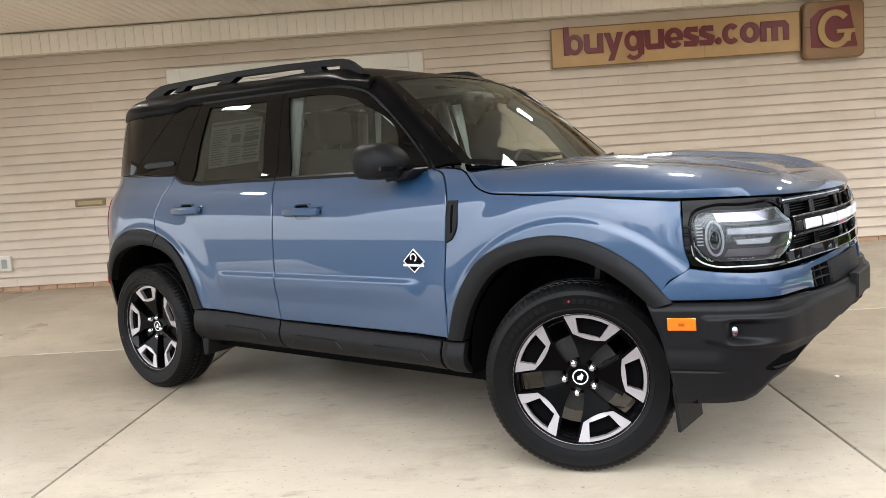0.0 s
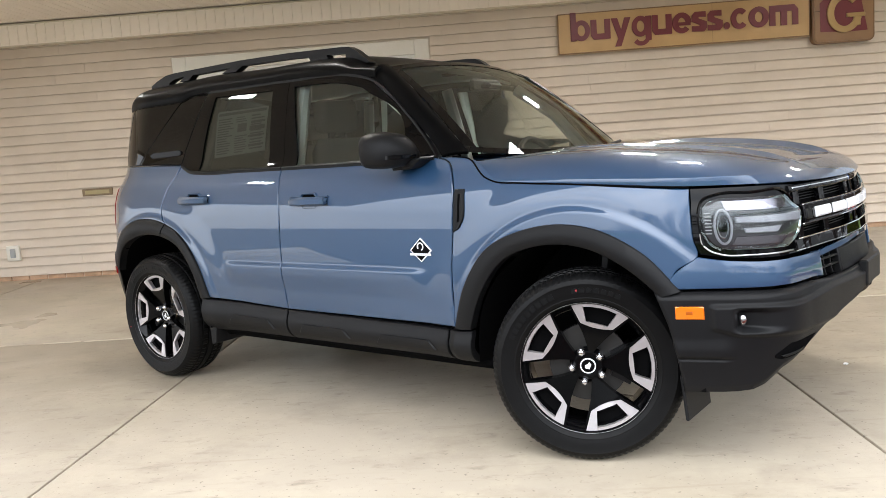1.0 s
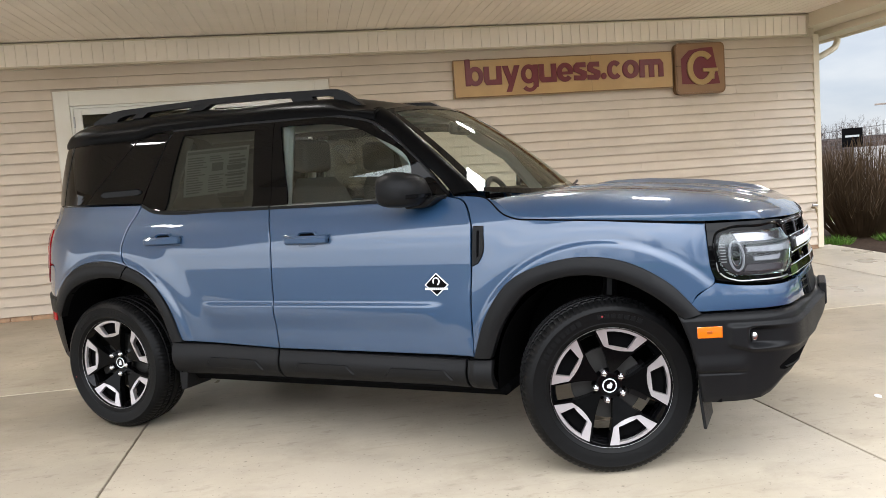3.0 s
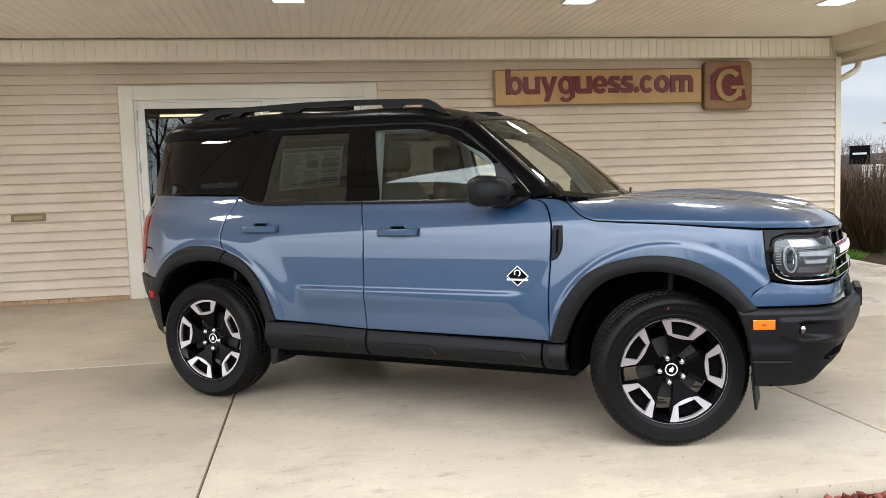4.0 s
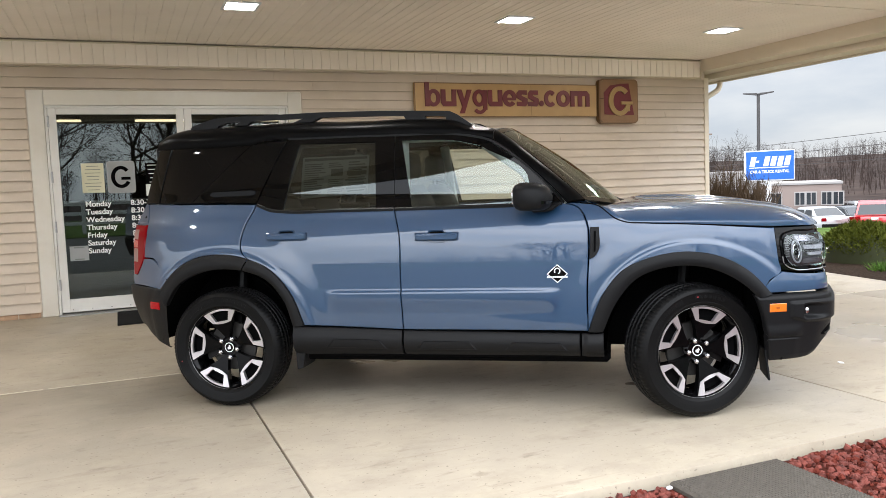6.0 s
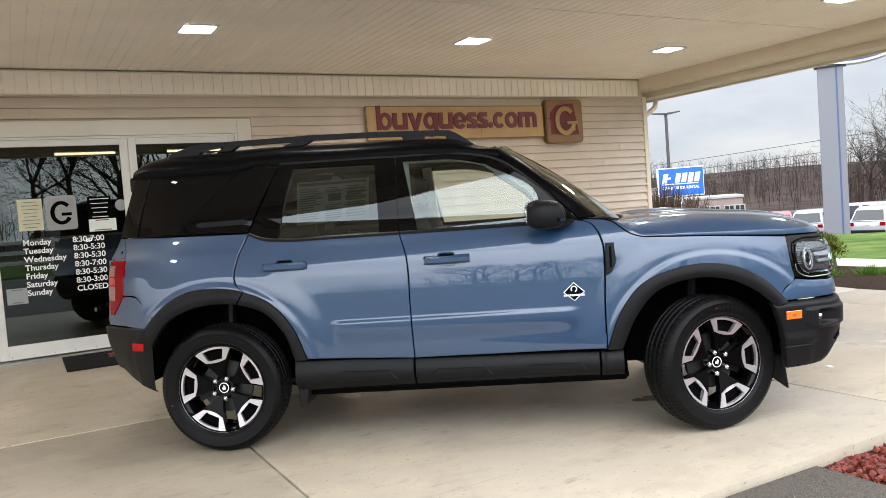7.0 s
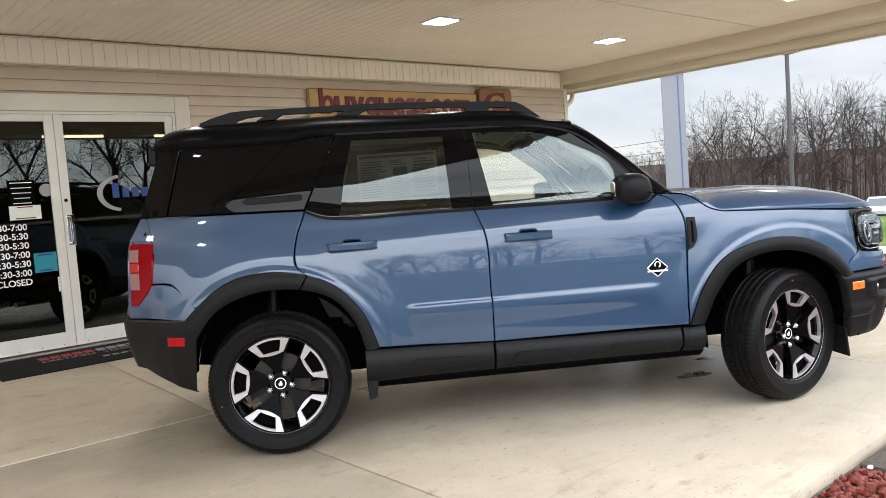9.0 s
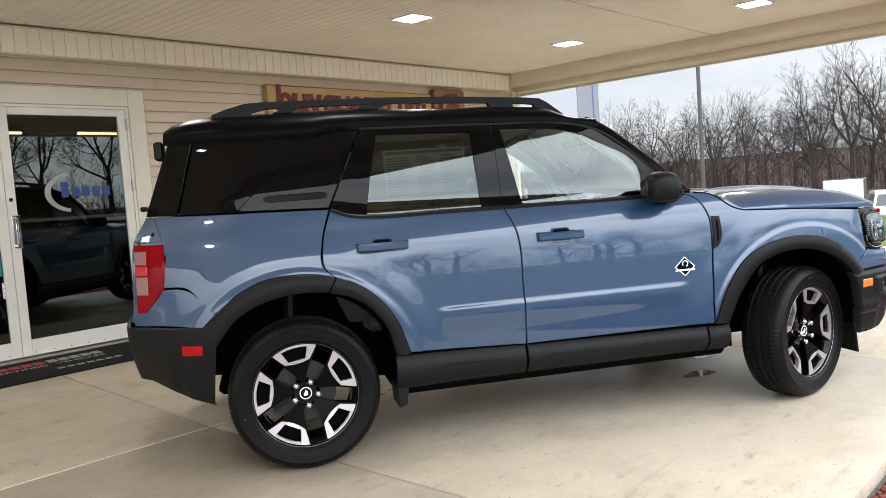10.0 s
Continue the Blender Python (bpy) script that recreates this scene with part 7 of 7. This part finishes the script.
def parked_car(x, y, heading, paint, shape, label):
    """A whole car with body, cabin, panes, wheels and lamps; x forward in its own frame."""
    L, H = {"suv": (2.35, 1.72), "sedan": (2.4, 1.44), "van": (2.6, 1.95)}[shape]
    t = thing("parked_car", label, "car", pose(x, y, fall(x, y), 0, 0, heading), "cars in the lot")
    zb = 0.98 if shape != "sedan" else 0.92
    lower = [(-L, 0.42), (-L - 0.02, zb - 0.18), (-L + 0.05, zb), (0.9, zb), (1.2, zb - 0.03), (L - 0.35, zb - 0.1), (L - 0.05, zb - 0.25), (L, 0.45), (L - 0.1, 0.25), (-L + 0.1, 0.28)]
    bm = prism(lower, -0.9, 0.9, None, 0.07)
    body = part("body", bm, paint, t, "", 50)
    if shape == "sedan":
        cab = [(-1.75, zb), (-1.0, H - 0.03), (-0.3, H), (0.35, H - 0.04), (1.2, zb)]
    elif shape == "van":
        cab = [(-L + 0.08, zb), (-L + 0.2, H - 0.05), (-1.8, H), (0.6, H - 0.02), (1.3, zb)]
    else:
        cab = [(-L + 0.10, zb), (-L + 0.5, H - 0.10), (-1.5, H), (0.0, H), (0.45, H - 0.06), (1.2, zb)]
    bm = bmesh.new()
    lo = [bm.verts.new((cx, s * (0.86 if cz <= zb else 0.70), cz)) for s in (-1, 1) for cx, cz in cab]
    n = len(cab)
    bm.faces.new(lo[:n])
    bm.faces.new(lo[n:][::-1])
    for i in range(n):
        bm.faces.new((lo[i], lo[n + i], lo[n + (i + 1) % n], lo[(i + 1) % n]))
    bmesh.ops.bevel(bm, geom=bm.edges[:], offset=0.05, segments=2, affect="EDGES")
    part("cabin", bm, paint, t, "", 50)
    cx0, cx1 = cab[0][0], cab[-1][0]

    def pane(px0, px1, s):
        bm = prism([(px0 - 0.05, zb + 0.05), (px1 + 0.16 if px1 > 0.2 else px1, zb + 0.05), (px1 - 0.2 if px1 > 0.2 else px1, H - 0.16), (px0 + 0.12, H - 0.16)], 0, s * 0.012)
        for v in bm.verts:
            v.co.y += s * (0.86 - 0.16 * (v.co.z - zb) / (H - zb) + 0.003)
        part("side_window", bm, DARKWIN, t)
    for s in (-1, 1):
        pane(cx0 + 0.45, -0.55, s)
        pane(-0.50, cx1 - 0.45, s)
    bx = cab[0]
    b2 = cab[1]
    bm = bmesh.new()
    q = [(bx[0] + (b2[0] - bx[0]) * f - 0.012, s * (0.78 - 0.16 * f), bx[1] + (b2[1] - bx[1]) * f) for f, s in ((0.12, -1), (0.12, 1), (0.9, 1), (0.9, -1))]
    bm.faces.new([bm.verts.new(p) for p in q])
    part("rear_window", bm, DARKWIN, t)
    q = []
    e, f_ = cab[-1], cab[-2]
    bm = bmesh.new()
    q = [(e[0] + (f_[0] - e[0]) * k + 0.012, s * (0.78 - 0.14 * k), e[1] + (f_[1] - e[1]) * k + 0.008) for k, s in ((0.08, -1), (0.08, 1), (0.94, 1), (0.94, -1))]
    bm.faces.new([bm.verts.new(p) for p in q])
    part("windscreen", bm, DARKWIN, t)
    for s in (-1, 1):
        part("tail_lamp", box((-L - 0.03, s * 0.62 if s > 0 else -0.88, zb - 0.20), (-L + 0.04, 0.88 if s > 0 else -0.62, zb - 0.02), 0.01), REDLENS, body)
        part("headlamp", box((L - 0.12, s * 0.55 if s > 0 else -0.86, zb - 0.36), (L - 0.02, 0.86 if s > 0 else -0.55, zb - 0.24), 0.02), WHITEPL, body)
        for wx in (-L * 0.6, L * 0.6):
            bm = spin([(0.0, -0.10), (0.20, -0.10), (0.22, -0.11), (0.30, -0.11), (0.335, -0.08), (0.335, 0.08), (0.0, 0.08)], 24)
            w = part("wheel", bm, RUBBER, t)
            w.matrix_local = pose(wx, s * 0.80, 0.335, 0, 0, 0 if s < 0 else 180)
            bm = spin([(0.0, -0.118), (0.19, -0.118), (0.205, -0.112), (0.205, -0.10)], 20)
            part("rim", bm, STEEL, w)
    part("rear_bumper", box((-L - 0.05, -0.86, 0.38), (-L + 0.05, 0.86, 0.58), 0.04), CLAD, body)
    part("rear_plate", box((-L - 0.06, -0.16, zb - 0.16), (-L - 0.03, 0.16, zb - 0.06), 0.0), WHITEPL, body)
    return t


for az, r, hd, p, sh, lab in ((53.5, 31, 40, RED_P, "suv", "red SUV parked with its tail to the lawn"), (56.0, 32.5, 20, SILVER_P, "suv", "silver-grey SUV parked in the lot"), (51.6, 34, 75, DARK_P, "sedan", "dark sedan parked in the lot"),
                              (51.9, 42, 60, SILVER_P, "suv", "grey SUV parked further back"), (54.6, 44, 50, DARK_P, "suv", "dark SUV parked further back"), (50.0, 32, 70, WHITE_P, "sedan", "white sedan parked by the dark one"), (55.5, 46, 45, WHITE_P, "suv", "white SUV parked further back"),
                              (58.4, 33, 95, WHITE_P, "van", "white minivan parked in the lot"), (60.0, 31, 10, SILVER_P, "suv", "silver SUV seen from behind"), (63.3, 33, 30, WHITE_P, "sedan", "white sedan parked in the lot"), (66.9, 29, 20, DARK_P, "suv", "dark grey SUV seen from behind"),
                              (70.2, 33, 15, SILVER_P, "sedan", "silver sedan parked in the lot"), (73.2, 30, 20, WHITE_P, "sedan", "white sedan parked by the lawn"), (76.4, 28, 20, WHITE_P, "suv", "white SUV seen from behind"), (80.2, 30, 20, SILVER_P, "suv", "silver SUV parked by the lawn"),
                              (46.6, 34, 60, WHITE_P, "suv", "white SUV parked by the sign"), (45.2, 40, 60, BLUE_P, "sedan", "blue sedan parked by the sign"), (43.2, 38, 100, WHITE_P, "van", "white van parked by the sign")):
    x, y = at_bearing(az, r * 1.5 if 49 < az else r)
    parked_car(x, y, hd, p, sh, lab)
x, y = at_bearing(74.2, 56)
tr = thing("box_trailer", "white enclosed box trailer in the lot", "trailer", pose(x, y, fall(x, y), 0, 0, 12))
part("box_body", box((-2.6, -1.1, 0.55), (2.6, 1.1, 2.55), 0.05), WHITE_P, tr)
part("edge_trim", box((-2.62, -1.12, 0.48), (2.62, 1.12, 0.56), 0.01), STEEL, tr)
for s in (-1, 1):
    w = part("wheel", spin([(0, -0.1), (0.33, -0.1), (0.33, 0.1), (0, 0.1)], 20), RUBBER, tr)
    w.matrix_local = pose(-0.2, s * 1.0, 0.33)

# signs, poles and buildings ---------------------------------------------------------------------------------
def face_eye(x, y, z, eye=(-2.6, -0.4)):
    """A pose whose local -y looks back at the walk."""
    return pose(x, y, z, 0, 0, math.degrees(math.atan2(y - eye[1], x - eye[0])) - 90)


us = thing("rental_sign", "blue lit box sign with white bar shapes on a post", "sign", face_eye(22.85, 25.15, 0.0))
part("cabinet", box((-1.02, 0.0, 0.98), (0.96, 0.32, 2.26), 0.02), WHITEPL, us)
part("face", box((-0.93, -0.02, 1.03), (0.94, -0.004, 2.22), 0.0), BLUE, us)
bm = bmesh.new()
for k in range(6):
    w = 0.20 if k != 1 else 0.10
    x0 = -0.80 + 0.27 * k
    hgt = 0.40 if k != 1 else 0.08
    z0 = 1.60 if k != 1 else 1.76
    prism([(x0, z0), (x0 + w, z0), (x0 + w + hgt * 0.22, z0 + hgt), (x0 + hgt * 0.22, z0 + hgt)], -0.035, -0.021, bm)
box((-0.80, -0.035, 1.52), (0.72, -0.021, 1.555), 0, bm)
part("white_bars", bm, WHITE, us)
lettering("CAR & TRUCK RENTAL", 0.165, pose(-0.01, -0.022, 1.31, 90, 0, 0), WHITE, "wording", us, "CENTER", 0.006, 0.90, 0.004)
part("post", box((-0.16, 0.08, -1.8), (0.06, 0.26, 0.98), 0.01), WHITEPL, us)


def lot_lamp(x, y, top):
    t = thing("lot_lamp", "dark slim parking lot lamp pole with two flat heads", "street lamp", face_eye(x, y, fall(x, y)), "lot lamps")
    h = top - fall(x, y)
    part("pole", tube([(0, 0, 0), (0, 0, h)], [0.085, 0.07], 10), POLE, t)
    for s in (-1, 1):
        part("lamp_head", prism([(s * 0.06, h - 0.08), (s * 0.22, h - 0.05), (s * 0.66, h + 0.02), (s * 0.66, h + 0.05), (s * 0.22, h + 0.02), (s * 0.06, h + 0.02)], -0.14, 0.14), POLE, t)
    return t


lot_lamp(*at_bearing(43.94, 39, (-2.43, -0.49)), 4.95)
lot_lamp(*at_bearing(64.19, 30.6, (-3.8, 0.66)), 5.32)
x, y = at_bearing(56.0, 37.8, (-3.335, 0.2))
py = thing("sign_pylon", "pale grey pylon with blue edge and an oval sign on top", "sign", face_eye(x, y, fall(x, y), (-3.6, 0.5)))
TOPZ = 6.0 - fall(x, y)
part("column", box((-0.50, -0.2, 0), (0.50, 0.3, TOPZ), 0.02), PYLON, py)
part("blue_stripe", box((0.20, -0.206, 0), (0.27, -0.2005, TOPZ), 0.0), shader("deep_blue_stripe", (0.045, 0.075, 0.17), 0.4), py)
part("cap_plate", box((-0.62, -0.3, TOPZ), (0.62, 0.4, TOPZ + 0.06), 0.01), POLE, py)
for name, rx, rz, dy, mt in (("oval", 1.9, 0.78, 0.35, WHITEPL), ("oval_face", 1.78, 0.68, 0.38, NAVY)):
    bm = prism([(rx * math.cos(2 * math.pi * k / 40), rz * math.sin(2 * math.pi * k / 40)) for k in range(40)], -dy, dy)
    bmesh.ops.translate(bm, verts=bm.verts[:], vec=(0.9, 0, TOPZ + 0.80))
    part(name, bm, mt, py)
x, y = at_bearing(37.4, 60, (-1.3, -0.29))
bs = thing("black_sign", "black square sign with a pale bar on a post", "sign", face_eye(x, y, 0))
part("cabinet", box((-0.62, 0, 1.62), (0.62, 0.3, 2.88), 0.02), DARK, bs)
part("pale_bar", box((-0.42, -0.02, 2.27), (0.42, -0.004, 2.40)), GREYPL, bs)
part("post", box((-0.12, 0.05, -3), (0.12, 0.25, 1.62), 0.01), POLE, bs)


def building(name, label, az0, az1, r, top, material, eye, wins, floor_z0=-3.0):
    """A flat-roofed block square to the view, with real window openings as recessed panes."""
    xa, ya = at_bearing(az0, r, eye)
    xb, yb = at_bearing(az1, r, eye)
    length = math.hypot(xb - xa, yb - ya)
    t = thing(name, label, "building", pose(xa, ya, 0, 0, 0, math.degrees(math.atan2(yb - ya, xb - xa))))
    part("wall", box((0, 0, floor_z0), (length, 12, top), 0.03), material, t)
    part("roof_edge", box((-0.1, -0.1, top), (length + 0.1, 12.1, top + 0.18), 0.02), STUCCO_W, t)
    for f, w, z0, z1 in wins:
        x0 = f * length
        p = part("window", box((x0, -0.06, z0), (x0 + w, 0.02, z1), 0.01), STUCCO_W, t)
        part("pane", box((x0 + 0.08, -0.075, z0 + 0.08), (x0 + w / 2 - 0.03, -0.061, z1 - 0.08)), DARKWIN, p)
        part("pane", box((x0 + w / 2 + 0.03, -0.075, z0 + 0.08), (x0 + w - 0.08, -0.061, z1 - 0.08)), DARKWIN, p)
    return t


building("office_block", "low pinkish stucco block with paired windows", 44.6, 49.45, 62, 0.40, STUCCO, (-2.83, -0.34), ((0.10, 0.9, -1.1, -0.1), (0.42, 0.75, -1.1, -0.1), (0.56, 0.75, -1.1, -0.1), (0.75, 0.75, -1.1, -0.1), (0.89, 0.75, -1.1, -0.1)))
building("warehouse", "long white flat-roofed building beyond the lot", 38.0, 45.6, 74, 1.45, STUCCO_W, (-2.43, -0.49), ((0.55, 1.4, -1.4, 0.1), (0.75, 1.4, -1.4, 0.1)))
x, y = at_bearing(40.2, 85, (-2.43, -0.49))
up = thing("utility_pole", "weathered wooden utility pole with crossarm and transformers", "utility pole", face_eye(x, y, fall(x, y)))
part("pole", tube([(0, 0, 0), (0, 0, 8.6)], [0.2, 0.15], 8), WOODPOLE, up)
part("crossarm", box((-1.5, -0.08, 8.2), (1.5, 0.08, 8.36), 0.01), WOODPOLE, up)
for s in (-1, 1):
    part("transformer", tube([(s * 0.55, 0, 5.6), (s * 0.55, 0, 6.8)], 0.34, 12), STEEL, up)
for i, (z0, z1) in enumerate(((2.5, 5.0), (1.95, 4.3), (1.55, 3.7), (3.2, 6.2))):
    a, b = at_bearing(34, 95), at_bearing(92, 60)
    pts = []
    for k in range(25):
        f = k / 24
        pts.append((a[0] + (b[0] - a[0]) * f, a[1] + (b[1] - a[1]) * f, z0 + (z1 - z0) * f - 1.6 * f * (1 - f)))
    t = thing("power_line", "thin black overhead power line", "power line", group="overhead lines")
    part("wire", tube(pts, 0.028, 4), POLE, t)

# white rail fence across the drive
for i in range(9):
    t = thing("rail_fence", "white three-rail fence section", "fence", pose(-26 + 4.4 * i, -15.5, -0.03), "rail fence sections")
    for x in (0.0, 2.2):
        part("post", box((x - 0.07, -0.07, 0), (x + 0.07, 0.07, 1.3), 0.01), WHITEPL, t)
    for z in (0.35, 0.72, 1.09):
        part("rail", box((-0.0, -0.03, z), (4.4, 0.03, z + 0.14), 0.005), WHITEPL, t)

# planting ------------------------------------------------------------------------------------------------
def stem_shrub(x, y, height, radius, count, seed):
    t = thing("bare_shrub", "upright bare shrub with dense brown stems", "shrub", pose(x, y, -0.03))
    rng = random.Random(seed)
    stems, twigs = [], []
    for _ in range(count):
        a, f = rng.uniform(0, 2 * math.pi), math.sqrt(rng.random())
        p = Vector((math.cos(a) * 0.38 * f, math.sin(a) * 0.38 * f, 0))
        end = Vector((math.cos(a) * radius * f * rng.uniform(0.8, 1.1), math.sin(a) * radius * f * rng.uniform(0.8, 1.1), height * rng.uniform(0.72, 1.05) * (1.05 - 0.25 * f * f)))
        mid = p.lerp(end, 0.5) + Vector((math.cos(a), math.sin(a), 0)) * 0.10 * f
        stems += [(p, mid, 0.008, 0.006), (mid, end, 0.006, 0.003)]
        for _ in range(4):
            s = mid.lerp(end, rng.uniform(-0.4, 0.8))
            b = rng.uniform(0, 2 * math.pi)
            twigs.append((s, s + Vector((math.cos(b) * 0.12, math.sin(b) * 0.12, rng.uniform(0.12, 0.3))), 0.004, 0.002))
    for name, segs in (("stem_mass", stems), ("twig_mass", twigs)):
        me = bpy.data.meshes.new(name)
        v, f = stick_mesh(segs, 3)
        me.from_pydata(v, [], f)
        me.materials.append(STEM)
        ob = new(name, me)
        ob.parent = t
        tagged(ob, kind="stuff")


stem_shrub(7.05, 10.45, 1.36, 0.98, 520, 2)


def leaf_mound(x, y, rx, ry, h, count, seed):
    t = thing("evergreen_shrub", "low clipped yellow-green evergreen shrub", "shrub", pose(x, y, -0.03))
    rng = random.Random(seed)
    vs, fs = [], []
    for _ in range(count):
        a, u = rng.uniform(0, 2 * math.pi), rng.random() ** 0.6
        zf = math.sqrt(max(0.0, 1 - u * u))
        k = rng.uniform(0.82, 1.04) + 0.05 * math.sin(5 * a) + 0.04 * math.sin(9 * a + 3 * u)
        c = Vector((math.cos(a) * u * rx * k, math.sin(a) * u * ry * k, 0.06 + (h - 0.06) * zf ** 0.7 * k))
        n = Vector((math.cos(a) * u, math.sin(a) * u, zf + 0.4)).normalized()
        d = Vector((rng.uniform(-1, 1), rng.uniform(-1, 1), rng.uniform(-0.3, 1))).normalized()
        e = n.cross(d).normalized() * rng.uniform(0.006, 0.014)
        tip = c + (n * 0.6 + d * 0.5) * rng.uniform(0.03, 0.07)
        i = len(vs)
        vs += [tuple(c - e), tuple(c + e), tuple(tip)]
        fs.append((i, i + 1, i + 2))
    me = bpy.data.meshes.new("foliage")
    me.from_pydata(vs, [], fs)
    me.materials.append(YEW)
    ob = new("foliage", me)
    ob.parent = t
    tagged(ob, kind="stuff")
    # solid core in a darker green: shade between the leaves as colour
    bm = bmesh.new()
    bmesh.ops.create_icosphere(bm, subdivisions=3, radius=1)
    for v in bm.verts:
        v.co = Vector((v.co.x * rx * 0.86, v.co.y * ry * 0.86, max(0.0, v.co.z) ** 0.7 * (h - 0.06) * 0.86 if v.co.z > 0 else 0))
    part("inner_mass", bm, shader("shaded_inner_foliage", (0.03, 0.035, 0.012), 1.0), t)


def grass_tuft(x, y, r, h, count, seed):
    t = thing("grass_tuft", "tuft of fresh green grass blades", "grass tuft", pose(x, y, -0.03), "grass tufts in the bed")
    rng = random.Random(seed)
    vs, fs = [], []
    for _ in range(count):
        a, f = rng.uniform(0, 2 * math.pi), rng.random()
        p = Vector((math.cos(a) * r * f, math.sin(a) * r * f, 0))
        q = p + Vector((math.cos(a) * h * 0.6 * f + rng.uniform(-0.03, 0.03), math.sin(a) * h * 0.6 * f + rng.uniform(-0.03, 0.03), h * rng.uniform(0.6, 1.1) * (1 - 0.3 * f)))
        e = Vector((rng.uniform(-1, 1), rng.uniform(-1, 1), 0)).normalized() * 0.006
        i = len(vs)
        vs += [tuple(p - e), tuple(p + e), tuple(q)]
        fs.append((i, i + 1, i + 2))
    me = bpy.data.meshes.new("blades")
    me.from_pydata(vs, [], fs)
    me.materials.append(BLADE)
    ob = new("blades", me)
    ob.parent = t
    tagged(ob, kind="stuff")


leaf_mound(7.1, 7.65, 0.60, 0.60, 0.52, 9000, 6)
for i, (x, y) in enumerate(((6.05, 9.7), (6.9, 9.6), (6.35, 6.7), (6.75, 6.3), (7.0, 5.9), (7.1, 5.4))):
    grass_tuft(x, y, 0.22, 0.15, 260, i)
# damp patches under the front of the car
WET = shader("damp_concrete", (0.17, 0.14, 0.11), 0.12, vary=0.2, scale=9, spec=0.5)
for x0, y0, rx, ry, seed in ((0.21, 3.56, 0.11, 0.045, 1), (0.26, 3.60, 0.07, 0.02, 2), (0.65, 3.75, 0.06, 0.035, 3)):
    rng = random.Random(seed)
    ph = [rng.uniform(0, 6.3) for _ in range(4)]
    pts = []
    for k in range(48):
        a_ = 2 * math.pi * k / 48
        f = 1 + sum(0.16 / (j + 1) * math.sin((j + 2) * a_ + ph[j]) for j in range(4))
        pts.append((rx * f * math.cos(a_), ry * f * math.sin(a_)))
    t = thing("wet_patch", "small wet patch on the concrete under the car", "puddle", pose(x0, y0, 0.0, 0, 0, -30), "wet patches", kind="stuff")
    part("water_film", prism(pts, 0.0, 0.0025, axis="z"), WET, t)
# loose white flakes on the slab
for x, y, s in ((1.62, 3.35, 0.03), (1.95, 3.0, 0.025), (1.42, 3.9, 0.02)):
    t = thing("paper_scrap", "torn white scrap lying on the concrete", "litter", pose(x, y, 0.0005, 0, 0, 40 * x))
    part("scrap", prism([(-s, -s * 0.4), (s * 0.3, -s * 0.6), (s, 0), (s * 0.4, s * 0.5), (-s * 0.5, s * 0.45)], 0, 0.004, axis="z"), WHITE, t)

t = thing("rubber_offcut", "small black rubber offcut beside the slab", "litter", pose(-1.40, 2.22, -0.02, 0, 0, 25))
part("offcut", prism([(-0.05, -0.02), (-0.01, -0.04), (0.04, -0.03), (0.055, 0.01), (0.03, 0.035), (-0.03, 0.03)], 0, 0.035, axis="z", bevel=0.010), RUBBER, t)
t = thing("white_pebble", "white pebble by the paver", "pebble", pose(-0.68, 2.21, -0.025))
bm = bmesh.new()
bmesh.ops.create_icosphere(bm, subdivisions=2, radius=0.013)
bmesh.ops.scale(bm, verts=bm.verts[:], vec=(1.2, 0.9, 0.7))
part("stone", bm, WHITEPL, t)

# lava rocks, nearest pieces singly -----------------------------------------------------------------------
rock_meshes = []
rk = random.Random(31)
for k in range(8):
    bm = bmesh.new()
    bmesh.ops.create_icosphere(bm, subdivisions=1, radius=1)
    for v in bm.verts:
        v.co = Vector((v.co.x * 1.15, v.co.y * rk.uniform(0.75, 1.0), v.co.z * 0.75)) * rk.uniform(0.72, 1.15)
    me = finish("rock", bm, ROCK, 180, False)
    rock_meshes.append(me)
rocks = thing("lava_rocks", "loose red lava rocks beside the slab", "rocks", pose(0, 0, 0))


def rock_spot(rng, x0, x1, y0, y1):
    while True:
        x, y = rng.uniform(x0, x1), rng.uniform(y0, y1)
        if not -0.67 < x < -0.01:
            return x, y


for k in range(300):
    x, y = rock_spot(rk, -1.5, 0.95, 1.72, 2.25)
    ob = new("rock", rock_meshes[k % 8])
    ob.parent = rocks
    s = rk.uniform(0.011, 0.022)
    ob.matrix_local = pose(x, y, -0.047 + s * rk.uniform(0.2, 0.8), rk.uniform(-40, 40), rk.uniform(-40, 40), rk.uniform(0, 360)) @ Matrix.Diagonal((s, s, s, 1))
base = []
for me in rock_meshes:
    base.append(([v.co.copy() for v in me.vertices], [tuple(p.vertices) for p in me.polygons]))
vs, fs = [], []
for k in range(17000):
    zone = k % 5
    x, y = rock_spot(rk, -1.55, 5.1, 0.8, 2.26) if zone < 4 else (rk.uniform(5.3, 7.3), rk.uniform(2.2, 4.95))
    s = rk.uniform(0.010, 0.023)
    m = pose(x, y, -0.055 + s * rk.uniform(0.1, 0.9) + (0.024 if zone == 4 else 0), rk.uniform(-40, 40), rk.uniform(-40, 40), rk.uniform(0, 360)) @ Matrix.Diagonal((s, s, s, 1))
    bv, bf = base[k % 8]
    i = len(vs)
    vs += [tuple(m @ v) for v in bv]
    fs += [tuple(i + j for j in f) for f in bf]
me = bpy.data.meshes.new("rock_fill")
me.from_pydata(vs, [], fs)
ROCK2 = shader("red_lava_rock_fill", (0.145, 0.034, 0.024), 0.9, vary=0.5, scale=18, bump=0.004, bump_scale=45)
me.materials.append(ROCK2)
ob = new("rock_fill", me)
ob.parent = rocks
tagged(ob, kind="stuff")
